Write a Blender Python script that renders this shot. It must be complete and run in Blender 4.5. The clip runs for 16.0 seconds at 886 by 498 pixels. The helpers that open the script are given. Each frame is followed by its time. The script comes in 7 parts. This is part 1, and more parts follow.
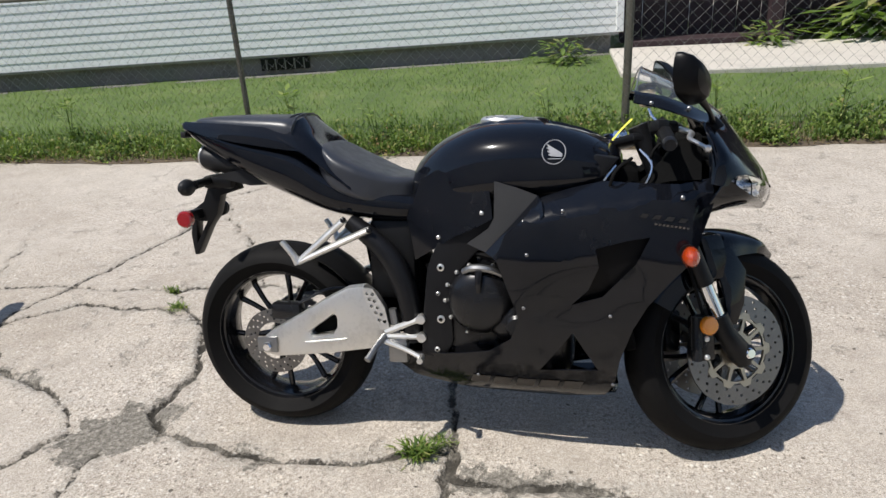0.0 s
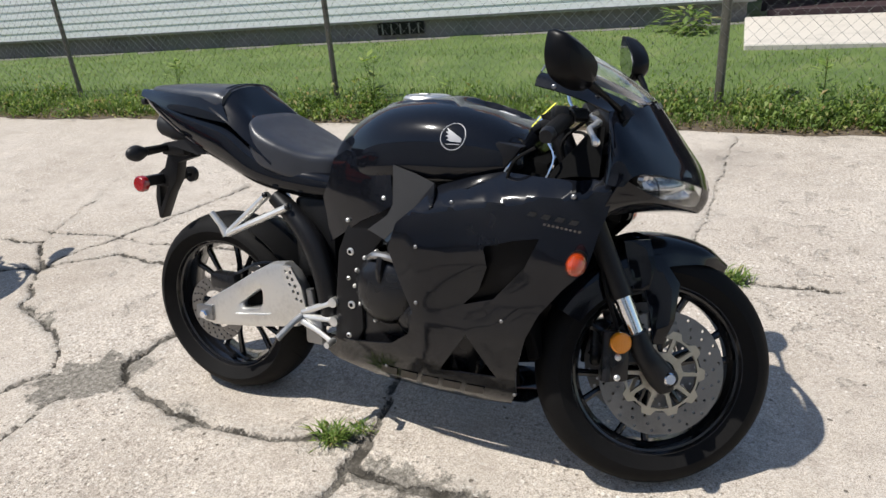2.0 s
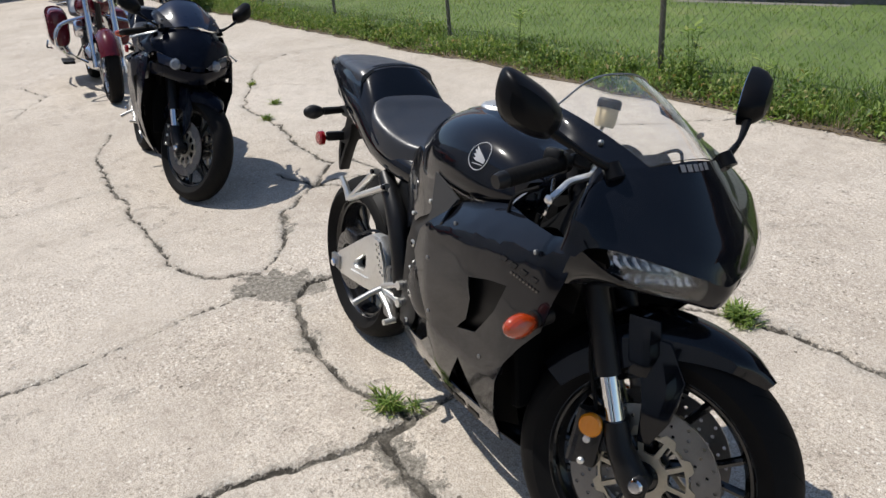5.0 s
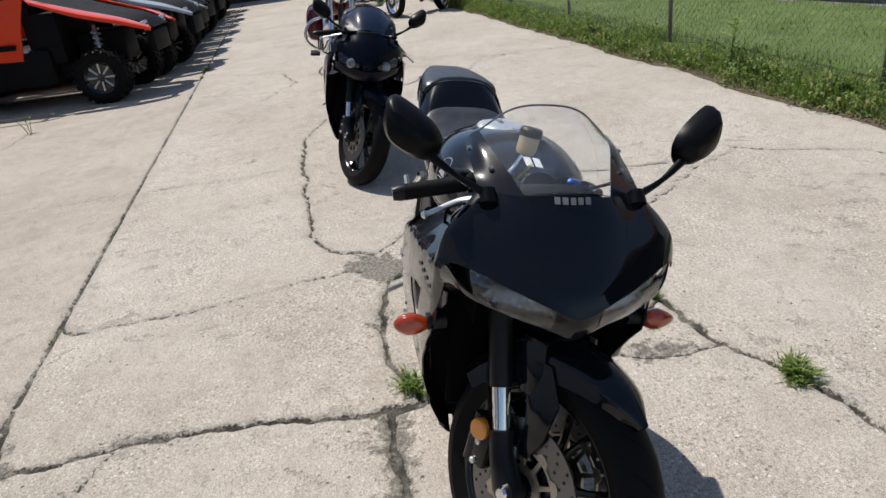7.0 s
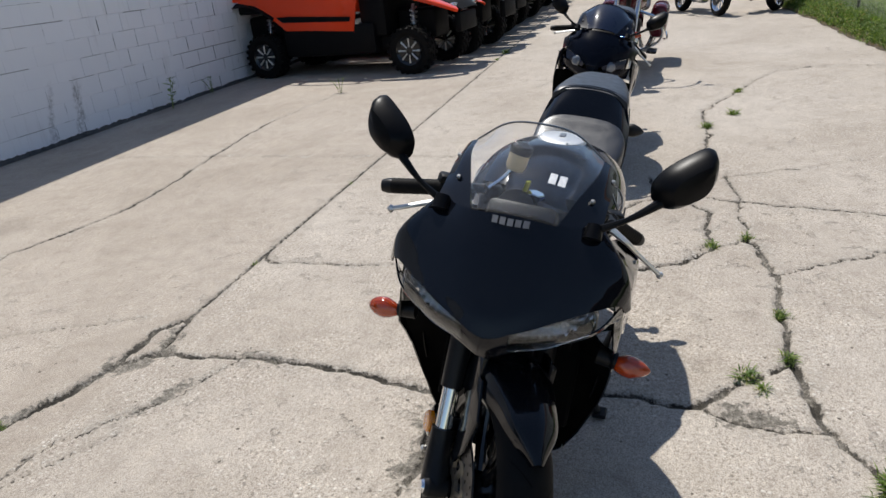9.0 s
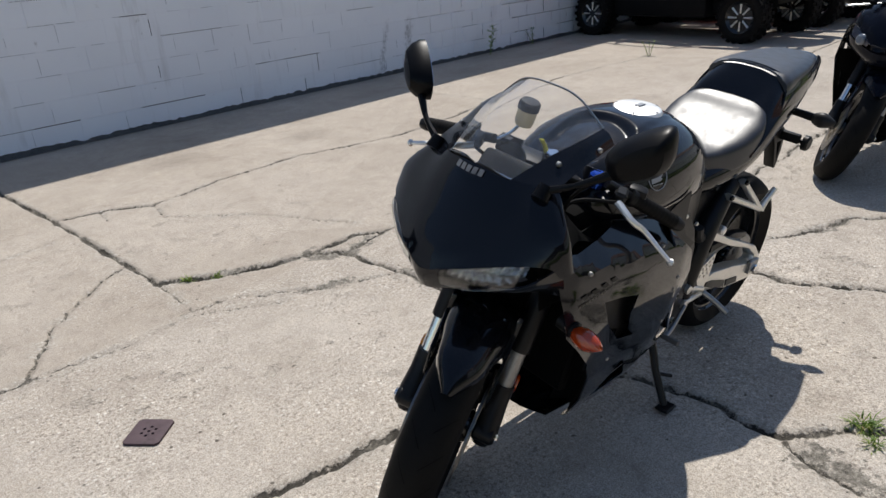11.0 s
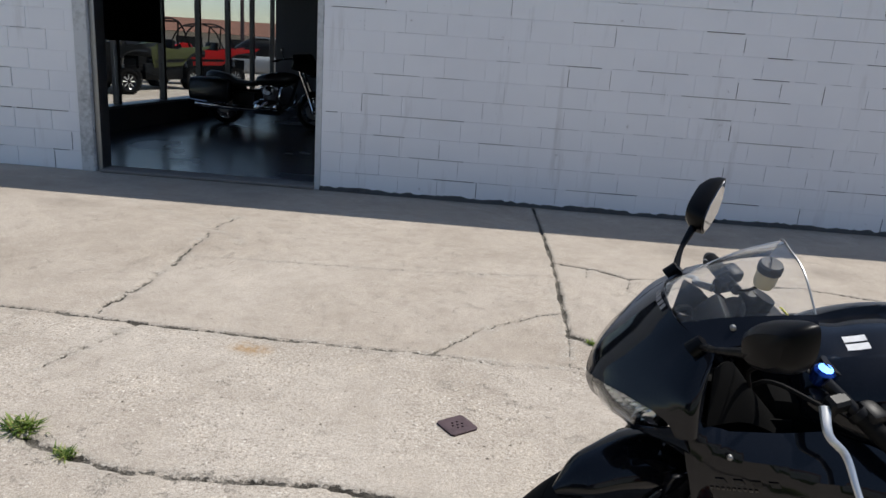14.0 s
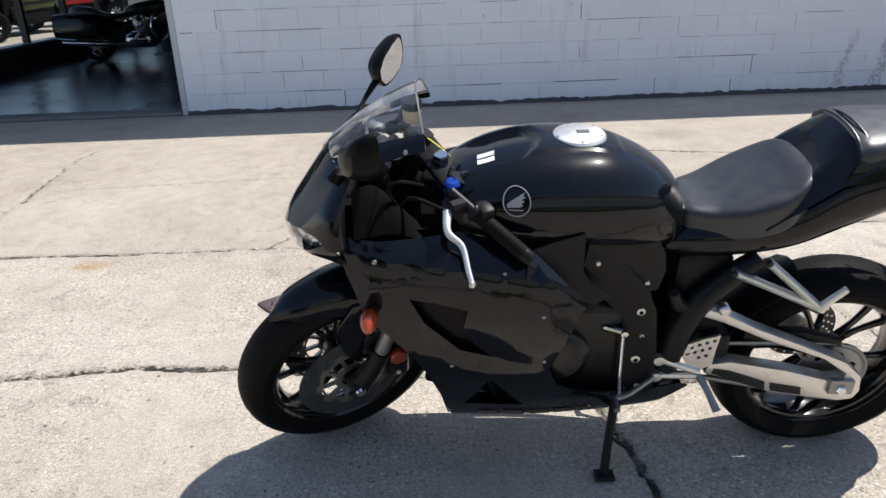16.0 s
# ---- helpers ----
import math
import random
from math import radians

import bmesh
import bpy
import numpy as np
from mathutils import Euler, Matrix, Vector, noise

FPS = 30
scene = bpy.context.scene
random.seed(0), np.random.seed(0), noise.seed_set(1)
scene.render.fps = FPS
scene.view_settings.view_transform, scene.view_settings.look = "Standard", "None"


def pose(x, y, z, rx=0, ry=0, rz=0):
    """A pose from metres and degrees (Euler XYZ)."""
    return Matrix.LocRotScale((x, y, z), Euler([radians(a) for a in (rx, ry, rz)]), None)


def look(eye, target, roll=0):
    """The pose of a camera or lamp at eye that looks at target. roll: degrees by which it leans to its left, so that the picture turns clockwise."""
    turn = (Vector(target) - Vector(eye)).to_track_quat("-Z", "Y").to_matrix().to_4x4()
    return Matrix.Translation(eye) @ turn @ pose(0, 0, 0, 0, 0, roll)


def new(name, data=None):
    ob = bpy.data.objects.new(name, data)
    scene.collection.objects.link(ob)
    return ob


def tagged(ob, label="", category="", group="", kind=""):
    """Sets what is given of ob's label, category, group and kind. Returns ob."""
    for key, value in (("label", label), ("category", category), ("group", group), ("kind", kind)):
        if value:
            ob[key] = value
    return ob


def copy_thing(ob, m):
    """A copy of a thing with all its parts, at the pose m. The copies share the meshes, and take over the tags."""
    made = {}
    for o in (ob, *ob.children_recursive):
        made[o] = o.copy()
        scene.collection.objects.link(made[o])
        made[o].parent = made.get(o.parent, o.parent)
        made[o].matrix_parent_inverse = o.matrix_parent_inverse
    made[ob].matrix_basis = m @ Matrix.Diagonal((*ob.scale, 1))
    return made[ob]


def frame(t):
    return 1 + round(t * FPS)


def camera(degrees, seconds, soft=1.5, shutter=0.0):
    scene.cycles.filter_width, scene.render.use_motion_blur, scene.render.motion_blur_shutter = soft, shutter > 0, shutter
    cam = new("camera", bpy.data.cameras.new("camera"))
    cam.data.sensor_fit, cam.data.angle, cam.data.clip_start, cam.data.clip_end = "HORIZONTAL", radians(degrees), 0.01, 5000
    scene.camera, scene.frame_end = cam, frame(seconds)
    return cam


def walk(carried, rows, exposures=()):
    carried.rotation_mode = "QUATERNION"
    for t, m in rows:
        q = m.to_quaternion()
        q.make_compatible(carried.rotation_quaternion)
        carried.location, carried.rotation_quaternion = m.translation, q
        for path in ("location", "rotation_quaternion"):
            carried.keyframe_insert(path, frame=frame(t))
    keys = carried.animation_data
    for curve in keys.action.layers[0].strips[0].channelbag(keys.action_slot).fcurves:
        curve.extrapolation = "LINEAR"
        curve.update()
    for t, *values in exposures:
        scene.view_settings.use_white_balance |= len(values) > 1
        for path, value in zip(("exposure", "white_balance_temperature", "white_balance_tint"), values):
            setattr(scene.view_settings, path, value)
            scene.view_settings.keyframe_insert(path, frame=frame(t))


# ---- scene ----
cam = camera(64.8, 16.0)
PATH = [
    (0, (0.45, 0.236, 1.406), (0.131, 2.043, 0.612), -4.1),
    (0.5, (0.557, 0.274, 1.379), (0.263, 2.111, 0.644), -5.5),
    (1, (0.792, 0.261, 1.381), (0.164, 2.012, 0.645), -5.8),
    (1.5, (0.953, 0.359, 1.378), (0.193, 2.02, 0.562), -5.5),
    (2, (1.052, 0.523, 1.361), (0.323, 2.182, 0.514), -5.3),
    (2.5, (1.189, 0.597, 1.367), (0.308, 2.151, 0.467), -6.7),
    (3, (1.436, 0.676, 1.371), (0.342, 2.109, 0.505), -4.7),
    (3.5, (1.472, 0.797, 1.39), (0.236, 2.097, 0.506), -5.4),
    (3.7, (1.479, 0.839, 1.396), (0.207, 2.112, 0.522), -5.0),
    (5.8, (1.98, 1.363, 1.424), (0.312, 2.055, 0.565), -6.6),
    (6, (2.071, 1.426, 1.413), (0.368, 2.054, 0.573), -6.3),
    (6.5, (2.122, 1.589, 1.415), (0.359, 2.02, 0.573), -6.9),
    (7, (2.086, 1.717, 1.433), (0.289, 2.026, 0.611), -7.5),
    (7.5, (2.207, 1.906, 1.429), (0.361, 1.971, 0.664), -7.6),
    (8, (2.279, 2.09, 1.426), (0.438, 1.897, 0.669), -8.3),
    (8.2, (2.256, 2.153, 1.436), (0.424, 1.899, 0.674), -7.3),
    (10.3, (2.002, 2.835, 1.346), (0.464, 1.804, 0.591), -5.4),
    (10.5, (1.984, 2.902, 1.352), (0.502, 1.802, 0.582), -4.7),
    (11, (1.911, 3.111, 1.344), (0.617, 1.804, 0.56), -4.2),
    (11.5, (1.772, 3.136, 1.351), (0.732, 1.61, 0.582), -4.9),
    (12, (1.57, 3.221, 1.326), (0.855, 1.526, 0.539), -3.1),
    (12.5, (1.422, 3.272, 1.32), (0.955, 1.508, 0.502), 4.3),
    (13, (1.462, 3.404, 1.352), (1.225, 1.536, 0.678), 2.8),
    (13.5, (1.459, 3.521, 1.385), (1.4, 1.632, 0.728), 3.5),
    (14, (1.277, 3.579, 1.38), (1.385, 1.652, 0.857), 4.1),
    (14.5, (1.082, 3.601, 1.353), (1.009, 1.675, 0.816), -0.0),
    (15, (1.005, 3.709, 1.338), (0.646, 1.845, 0.71), -0.1),
    (15.5, (0.905, 3.791, 1.343), (0.543, 1.965, 0.61), -0.6),
    (16, (0.687, 3.836, 1.313), (0.621, 1.981, 0.568), -1.8),
]
EXPOSURES = [(0, 0.22), (0.5, 0.3), (1.0, 0.42), (1.5, 0.4), (2.5, 0.34), (3.5, 0.32), (6, 0.12), (8.2, 0.04), (10.5, 0.03), (14.5, 0.04), (15.0, 0.05), (15.5, 0.34), (16, 0.46)]
walk(cam, [(t, look(eye, target, roll)) for t, eye, target, roll in PATH], EXPOSURES)

# ---- world and sun ----
SUN_TO = Vector((-0.465, -0.23, 1.0)).normalized()
world = bpy.data.worlds.new("sky_world")
scene.world = world
world.use_nodes = True
wn = world.node_tree.nodes
sky = wn.new("ShaderNodeTexSky")
sky.sky_type = "NISHITA"
sky.sun_disc = False
sky.sun_elevation = math.asin(SUN_TO.z)
sky.sun_rotation = math.atan2(SUN_TO.x, SUN_TO.y)
sky.air_density, sky.dust_density, sky.ozone_density = 1.0, 0.4, 1.0
wn["Background"].inputs["Strength"].default_value = 0.112
world.node_tree.links.new(sky.outputs["Color"], wn["Background"].inputs["Color"])
sun_data = bpy.data.lights.new("sun", "SUN")
sun_data.energy, sun_data.angle, sun_data.color = 4.4, radians(0.55), (1.0, 0.96, 0.90)
sun = new("sun", sun_data)
sun.matrix_world = look(SUN_TO * 30, (0, 0, 0))

# ---- materials ----


class Mat:
    """A node material under construction."""

    def __init__(self, name, color=(0.5, 0.5, 0.5), rough=0.5, metal=0.0, coat=0.0, spec=0.5):
        self.m = bpy.data.materials.new(name)
        self.m.use_nodes = True
        self.t = self.m.node_tree
        self.b = self.t.nodes["Principled BSDF"]
        self.set("Base Color", (*color, 1))
        self.set("Roughness", rough)
        self.set("Metallic", metal)
        self.set("Coat Weight", coat)
        self.set("Coat Roughness", 0.03)
        self.set("Specular IOR Level", spec)
        self.co = None

    def set(self, key, value):
        self.b.inputs[key].default_value = value

    def link(self, a, b):
        self.t.links.new(a, b)

    def node(self, kind, **kw):
        n = self.t.nodes.new(kind)
        for k, v in kw.items():
            n.inputs[k].default_value = v
        return n

    def coords(self, which="Object"):
        n = self.t.nodes.new("ShaderNodeTexCoord")
        return n.outputs[which]

    def noise(self, scale, detail=4.0, rough=0.6, coords=None, stretch=None):
        n = self.node("ShaderNodeTexNoise", Scale=scale, Detail=detail, Roughness=rough)
        co = coords or self.coords()
        if stretch:
            mp = self.t.nodes.new("ShaderNodeMapping")
            mp.inputs["Scale"].default_value = stretch
            self.link(co, mp.inputs["Vector"])
            co = mp.outputs["Vector"]
        self.link(co, n.inputs["Vector"])
        return n.outputs["Fac"]

    def ramp(self, fac, stops):
        n = self.t.nodes.new("ShaderNodeValToRGB")
        e = n.color_ramp.elements
        while len(e) < len(stops):
            e.new(0.5)
        for el, (p, c) in zip(e, stops):
            el.position = p
            el.color = (*c, 1) if len(c) == 3 else c
        self.link(fac, n.inputs["Fac"])
        return n.outputs["Color"]

    def remap(self, fac, a, b, c, d):
        n = self.node("ShaderNodeMapRange", **{"From Min": a, "From Max": b, "To Min": c, "To Max": d})
        self.link(fac, n.inputs["Value"])
        return n.outputs["Result"]

    def mix(self, fac, a, b, kind="MIX"):
        n = self.t.nodes.new("ShaderNodeMix")
        n.data_type, n.blend_type = "RGBA", kind
        for value, sock in ((fac, n.inputs[0]), (a, n.inputs[6]), (b, n.inputs[7])):
            if isinstance(value, bpy.types.NodeSocket):
                self.link(value, sock)
            else:
                sock.default_value = value if not isinstance(value, tuple) or len(value) == 4 else (*value, 1)
        return n.outputs[2]

    def math(self, op, a, b=0.0):
        n = self.t.nodes.new("ShaderNodeMath")
        n.operation = op
        for value, sock in ((a, n.inputs[0]), (b, n.inputs[1])):
            if isinstance(value, bpy.types.NodeSocket):
                self.link(value, sock)
            else:
                sock.default_value = value
        return n.outputs[0]

    def color(self, sock):
        self.link(sock, self.b.inputs["Base Color"])

    def rough(self, sock):
        self.link(sock, self.b.inputs["Roughness"])

    def bump(self, height, strength=0.3, dist=0.01):
        n = self.node("ShaderNodeBump", Strength=strength, Distance=dist)
        self.link(height, n.inputs["Height"])
        self.link(n.outputs["Normal"], self.b.inputs["Normal"])

    def attr(self, name):
        n = self.t.nodes.new("ShaderNodeAttribute")
        n.attribute_name = name
        return n.outputs["Fac"]

    def rand(self):
        return self.t.nodes.new("ShaderNodeObjectInfo").outputs["Random"]

    def island(self):
        return self.t.nodes.new("ShaderNodeNewGeometry").outputs["Random Per Island"]


def plain(name, color, rough, metal=0.0, coat=0.0, grain=60.0, vary=0.25, bump=0.0, spec=0.5):
    """Colour with fine grain, uneven gloss and larger patches."""
    m = Mat(name, color, rough, metal, coat, spec)
    fine, broad = m.noise(grain), m.noise(grain / 12, 3)
    k = m.math("ADD", m.remap(fine, 0.3, 0.7, -vary / 2, vary / 2), m.remap(broad, 0.3, 0.7, 1 - vary / 2, 1 + vary / 2))
    m.color(m.mix(1.0, tuple(color), m.mix(k, (0, 0, 0), (1, 1, 1)), "MULTIPLY"))
    m.rough(m.remap(broad, 0.3, 0.7, max(rough - 0.06, 0.02), rough + 0.08))
    if bump:
        m.bump(fine, bump, 0.002)
    return m.m


def gloss_paint(name, color, rough=0.06):
    m = Mat(name, color, rough, 0.0, 1.0, 0.03)
    m.set("Coat IOR", 1.38)
    m.set("Coat Roughness", 0.05)
    dust, broad = m.noise(220, 3, 0.7), m.noise(5, 4)
    film = m.remap(m.math("MULTIPLY", dust, broad), 0.20, 0.5, 0.0, 0.020)
    m.color(m.mix(film, tuple(color), (0.34, 0.32, 0.30)))
    m.rough(m.remap(broad, 0.3, 0.75, rough + 0.12, rough + 0.24))
    swirl = m.noise(26, 5, 0.7, m.coords("Object"), (0.5, 2.0, 1.4))
    m.link(m.remap(swirl, 0.35, 0.75, 0.02, 0.10), m.b.inputs["Coat Roughness"])
    return m.m


PAINT = gloss_paint("black_gloss_paint", (0.0035, 0.0042, 0.0065))
PAINT_B = gloss_paint("blue_black_gloss_paint", (0.003, 0.0045, 0.010), 0.1)
PAINT_B.node_tree.nodes["Principled BSDF"].inputs["Coat Weight"].default_value = 0.5
PAINT_B.node_tree.nodes["Principled BSDF"].inputs["Coat IOR"].default_value = 1.22
BLUE_SCREEN = gloss_paint("dark_blue_screen", (0.008, 0.014, 0.034), 0.12)
MAROON = gloss_paint("maroon_gloss_paint", (0.08, 0.006, 0.012), 0.1)
ORANGE = gloss_paint("orange_red_plastic", (0.78, 0.062, 0.014), 0.22)
PLASTIC = plain("black_plastic", (0.007, 0.007, 0.0074), 0.42, bump=0.05, spec=0.22)
MIRROR_SHELL = plain("dark_mirror_plastic", (0.004, 0.004, 0.0045), 0.32, bump=0.05, spec=0.12)
GREY_PLASTIC = plain("dark_grey_plastic", (0.017, 0.017, 0.018), 0.45, bump=0.05, spec=0.25)
TRIM_GREY = plain("grey_trim_plastic", (0.038, 0.038, 0.039), 0.5, bump=0.05, spec=0.3)
FRAME_BLACK = plain("satin_black_metal", (0.009, 0.009, 0.010), 0.38, 0.1, bump=0.05, spec=0.25)
ENGINE = plain("black_engine_casting", (0.010, 0.010, 0.011), 0.26, 0.1, bump=0.12, spec=0.4)
RUBBER = plain("tyre_rubber", (0.008, 0.0076, 0.0074), 0.62, bump=0.2, grain=120, spec=0.09)
RIM = plain("black_rim", (0.008, 0.008, 0.009), 0.2, 0.2, 0.4)
ALU = plain("cast_aluminium", (0.76, 0.75, 0.72), 0.44, 1.0, grain=90, bump=0.04, vary=0.15)
ALU_DARK = plain("grey_aluminium", (0.30, 0.30, 0.30), 0.42, 1.0, grain=90, vary=0.2)
STEEL = plain("brake_disc_steel", (0.20, 0.195, 0.19), 0.36, 1.0, grain=200, vary=0.2)
GOLD_STEEL = plain("disc_carrier_alloy", (0.46, 0.42, 0.34), 0.4, 1.0, grain=90, vary=0.2)
CHROME = plain("chrome", (0.75, 0.75, 0.76), 0.08, 1.0, vary=0.05)
BLUE_ALU = plain("blue_anodised", (0.04, 0.12, 0.55), 0.25, 0.9)
VINYL = plain("black_seat_vinyl", (0.026, 0.028, 0.034), 0.38, grain=320, bump=0.15, spec=0.62)
SILVER_MARK = plain("dull_silver_marking", (0.34, 0.34, 0.35), 0.4)
GREY_MARK = plain("grey_marking", (0.036, 0.035, 0.034), 0.35)
TAN_MARK = plain("worn_tan_marking", (0.15, 0.132, 0.11), 0.5)
YELLOW = plain("yellow_tag", (0.75, 0.72, 0.08), 0.5)
WHITE_PLASTIC = plain("milky_reservoir", (0.55, 0.45, 0.28), 0.35)
# near black for black parts, and for shade painted into recesses
DARK = plain("black_parts_and_recess_shade", (0.003, 0.003, 0.003), 0.8, spec=0.08)
SPRING = plain("silver_spring", (0.5, 0.5, 0.5), 0.3, 1.0)


def lens(name, color, rough=0.12, trans=0.35):
    m = Mat(name, color, rough, 0.0, 1.0)
    m.set("Transmission Weight", trans)
    w = m.t.nodes.new("ShaderNodeTexWave")
    w.inputs["Scale"].default_value = 60
    m.link(m.coords(), w.inputs["Vector"])
    m.bump(w.outputs["Fac"], 0.25, 0.002)
    return m.m


AMBER = lens("amber_lens", (0.50, 0.055, 0.006))
REFLECTOR = lens("amber_reflector", (0.85, 0.28, 0.01), 0.15, 0.1)
RED_LENS = lens("red_lens", (0.34, 0.01, 0.012), 0.12, 0.2)
LAMP_INNER = plain("headlamp_reflector", (0.72, 0.72, 0.74), 0.2, 0.9, grain=40, vary=0.6)


LAMP_PALE = plain("pale_lamp_lens", (0.16, 0.18, 0.21), 0.15, 0.2, 0.6)


def glass(name, tint, ior=1.45, rough=0.0):
    m = Mat(name, tint, rough, 0.0, 0.0)
    m.set("Transmission Weight", 1.0)
    m.set("IOR", ior)
    return m.m


SCREEN = glass("clear_windscreen", (0.93, 0.95, 0.95))
HAZE = glass("dusty_windscreen", (0.965, 0.975, 0.98), 1.34)
HAZE.node_tree.nodes["Principled BSDF"].inputs["Transmission Weight"].default_value = 0.988
GLASS = glass("window_glass", (0.92, 0.95, 0.95))
mm = Mat("mirror_glass", (0.50, 0.53, 0.57), 0.02, 1.0)
MIRROR = mm.m


def concrete():
    m = Mat("old_concrete", (0.5, 0.47, 0.42), 0.85, spec=0.3)
    co = m.coords("Object")
    broad, mid, blot = m.noise(0.55, 5, 0.6, co), m.noise(3.2, 6, 0.7, co), m.noise(11, 5, 0.7, co)
    fine, grit = m.noise(75, 4, 0.75, co), m.noise(240, 2, 0.6, co)
    base = m.ramp(broad, [(0.28, (0.385, 0.338, 0.286)), (0.5, (0.46, 0.412, 0.357)), (0.72, (0.515, 0.468, 0.413))])
    base = m.mix(1.0, base, m.ramp(mid, [(0.30, (0.86, 0.845, 0.825)), (0.5, (1, 1, 1)), (0.68, (1.08, 1.08, 1.07))]), "MULTIPLY")
    base = m.mix(1.0, base, m.ramp(blot, [(0.30, (0.85, 0.835, 0.82)), (0.46, (1, 1, 1)), (0.66, (1.07, 1.07, 1.06))]), "MULTIPLY")
    # the slabs by the wall are floated smoother than the worn middle ones
    axes = m.t.nodes.new("ShaderNodeSeparateXYZ")
    m.link(co, axes.inputs["Vector"])
    finish = m.remap(axes.outputs["Y"], 0.42, 0.46, 0.0, 1.0)
    patchy = m.math("MULTIPLY", m.remap(m.noise(1.6, 4, 0.6, co), 0.40, 0.60, 0.45, 1.0), m.remap(finish, 0.0, 1.0, 0.6, 1.0))
    base = m.mix(1.0, base, m.mix(finish, (0.88, 0.865, 0.85), (1.0, 1.0, 1.0)), "MULTIPLY")
    base = m.mix(patchy, base, m.ramp(fine, [(0.34, (0.42, 0.385, 0.35)), (0.45, (0.90, 0.885, 0.87)), (0.56, (1.02, 1.02, 1.02)), (0.66, (1.38, 1.37, 1.34))]), "MULTIPLY")
    base = m.mix(0.8, base, m.ramp(grit, [(0.36, (0.55, 0.52, 0.49)), (0.5, (1, 1, 1)), (0.64, (1.28, 1.27, 1.24))]), "MULTIPLY")
    # exposed stones: single pebbles, pale and dark, of two sizes
    worn_zone = m.math("MULTIPLY", m.remap(m.noise(1.6, 4, 0.6, co), 0.40, 0.58, 0.30, 1.0), m.remap(finish, 0.0, 1.0, 0.45, 1.0))
    relief = None
    for scale, share, dark_k, pale_k in ((58.0, 0.84, 0.75, 0.85), (120.0, 0.80, 0.75, 0.8)):
        vor = m.node("ShaderNodeTexVoronoi", Scale=scale)
        m.link(co, vor.inputs["Vector"])
        sep = m.t.nodes.new("ShaderNodeSeparateColor")
        m.link(vor.outputs["Color"], sep.inputs["Color"])
        stone = m.math("MULTIPLY", m.remap(vor.outputs["Distance"], 0.22, 0.40, 1.0, 0.0), worn_zone)
        dark_pick = m.math("MULTIPLY", m.remap(sep.outputs["Red"], share, share + 0.04, 0.0, dark_k), stone)
        pale_pick = m.math("MULTIPLY", m.remap(sep.outputs["Green"], share, share + 0.04, 0.0, pale_k), stone)
        base = m.mix(dark_pick, base, (0.17, 0.145, 0.115))
        base = m.mix(pale_pick, base, (0.72, 0.68, 0.61))
        step = m.math("SUBTRACT", pale_pick, dark_pick)
        relief = step if relief is None else m.math("ADD", relief, step)
    pit = m.math("MULTIPLY", m.remap(m.noise(30, 4, 0.8, co), 0.64, 0.68, 0.0, 1.0), worn_zone)
    base = m.mix(m.math("MULTIPLY", pit, 0.75), base, (0.13, 0.11, 0.085))
    # shallow spalls with rough floors
    spall = m.math("MULTIPLY", m.remap(m.noise(8.5, 6, 0.72, co), 0.585, 0.61, 0.0, 1.0), m.remap(m.noise(0.9, 3, 0.6, co), 0.44, 0.56, 0.0, 1.0))
    base = m.mix(m.math("MULTIPLY", spall, 0.55), base, m.ramp(m.noise(95, 3, 0.8, co), [(0.36, (0.12, 0.10, 0.08)), (0.5, (0.34, 0.30, 0.25)), (0.64, (0.52, 0.48, 0.41))]))
    # joints and fractures: partly open, partly filled with grit
    ragged = m.remap(m.noise(40, 5, 0.75, co), 0.2, 0.8, -0.012, 0.012)
    d = m.math("ADD", m.attr("crack"), ragged)
    deep = m.remap(d, -0.002, 0.003, 1.0, 0.0)
    edge = m.remap(d, 0.0, 0.035, 1.0, 0.0)
    base = m.mix(m.math("MULTIPLY", edge, 0.30), base, (0.30, 0.27, 0.225))
    # crumbled strips beside the cracks and single deep pits
    crumb = m.math("MULTIPLY", m.remap(m.attr("crack"), 0.005, 0.075, 1.0, 0.0), m.remap(m.noise(7, 4, 0.7, co), 0.48, 0.60, 0.0, 1.0))
    chips = m.ramp(m.noise(70, 4, 0.85, co), [(0.36, (0.09, 0.078, 0.06)), (0.46, (0.36, 0.32, 0.27)), (0.56, (0.44, 0.40, 0.345)), (0.62, (0.70, 0.66, 0.59))])
    base = m.mix(m.math("MULTIPLY", crumb, 0.85), base, chips)
    holes = m.node("ShaderNodeTexVoronoi", Scale=15.0)
    m.link(co, holes.inputs["Vector"])
    hsep = m.t.nodes.new("ShaderNodeSeparateColor")
    m.link(holes.outputs["Color"], hsep.inputs["Color"])
    hdist = m.math("ADD", holes.outputs["Distance"], m.remap(m.noise(50, 3, 0.7, co), 0.3, 0.7, -0.06, 0.06))
    hole = m.math("MULTIPLY", m.remap(hdist, 0.055, 0.085, 1.0, 0.0), m.remap(m.math("ADD", hsep.outputs["Blue"], m.remap(m.noise(1.1, 3, 0.6, co), 0.35, 0.65, -0.25, 0.12)), 0.66, 0.68, 0.0, 1.0))
    base = m.mix(m.math("MULTIPLY", hole, 0.85), base, (0.10, 0.082, 0.062))
    gravel = m.ramp(m.noise(60, 4, 0.8, co), [(0.34, (0.05, 0.044, 0.035)), (0.5, (0.16, 0.145, 0.12)), (0.68, (0.36, 0.33, 0.28))])
    worn = m.math("ADD", m.attr("worn"), m.remap(m.noise(16, 6, 0.75, co), 0.2, 0.8, -0.12, 0.12))
    wfac = m.remap(worn, -0.010, 0.010, 1.0, 0.0)
    base = m.mix(m.math("MULTIPLY", wfac, 0.9), base, gravel)
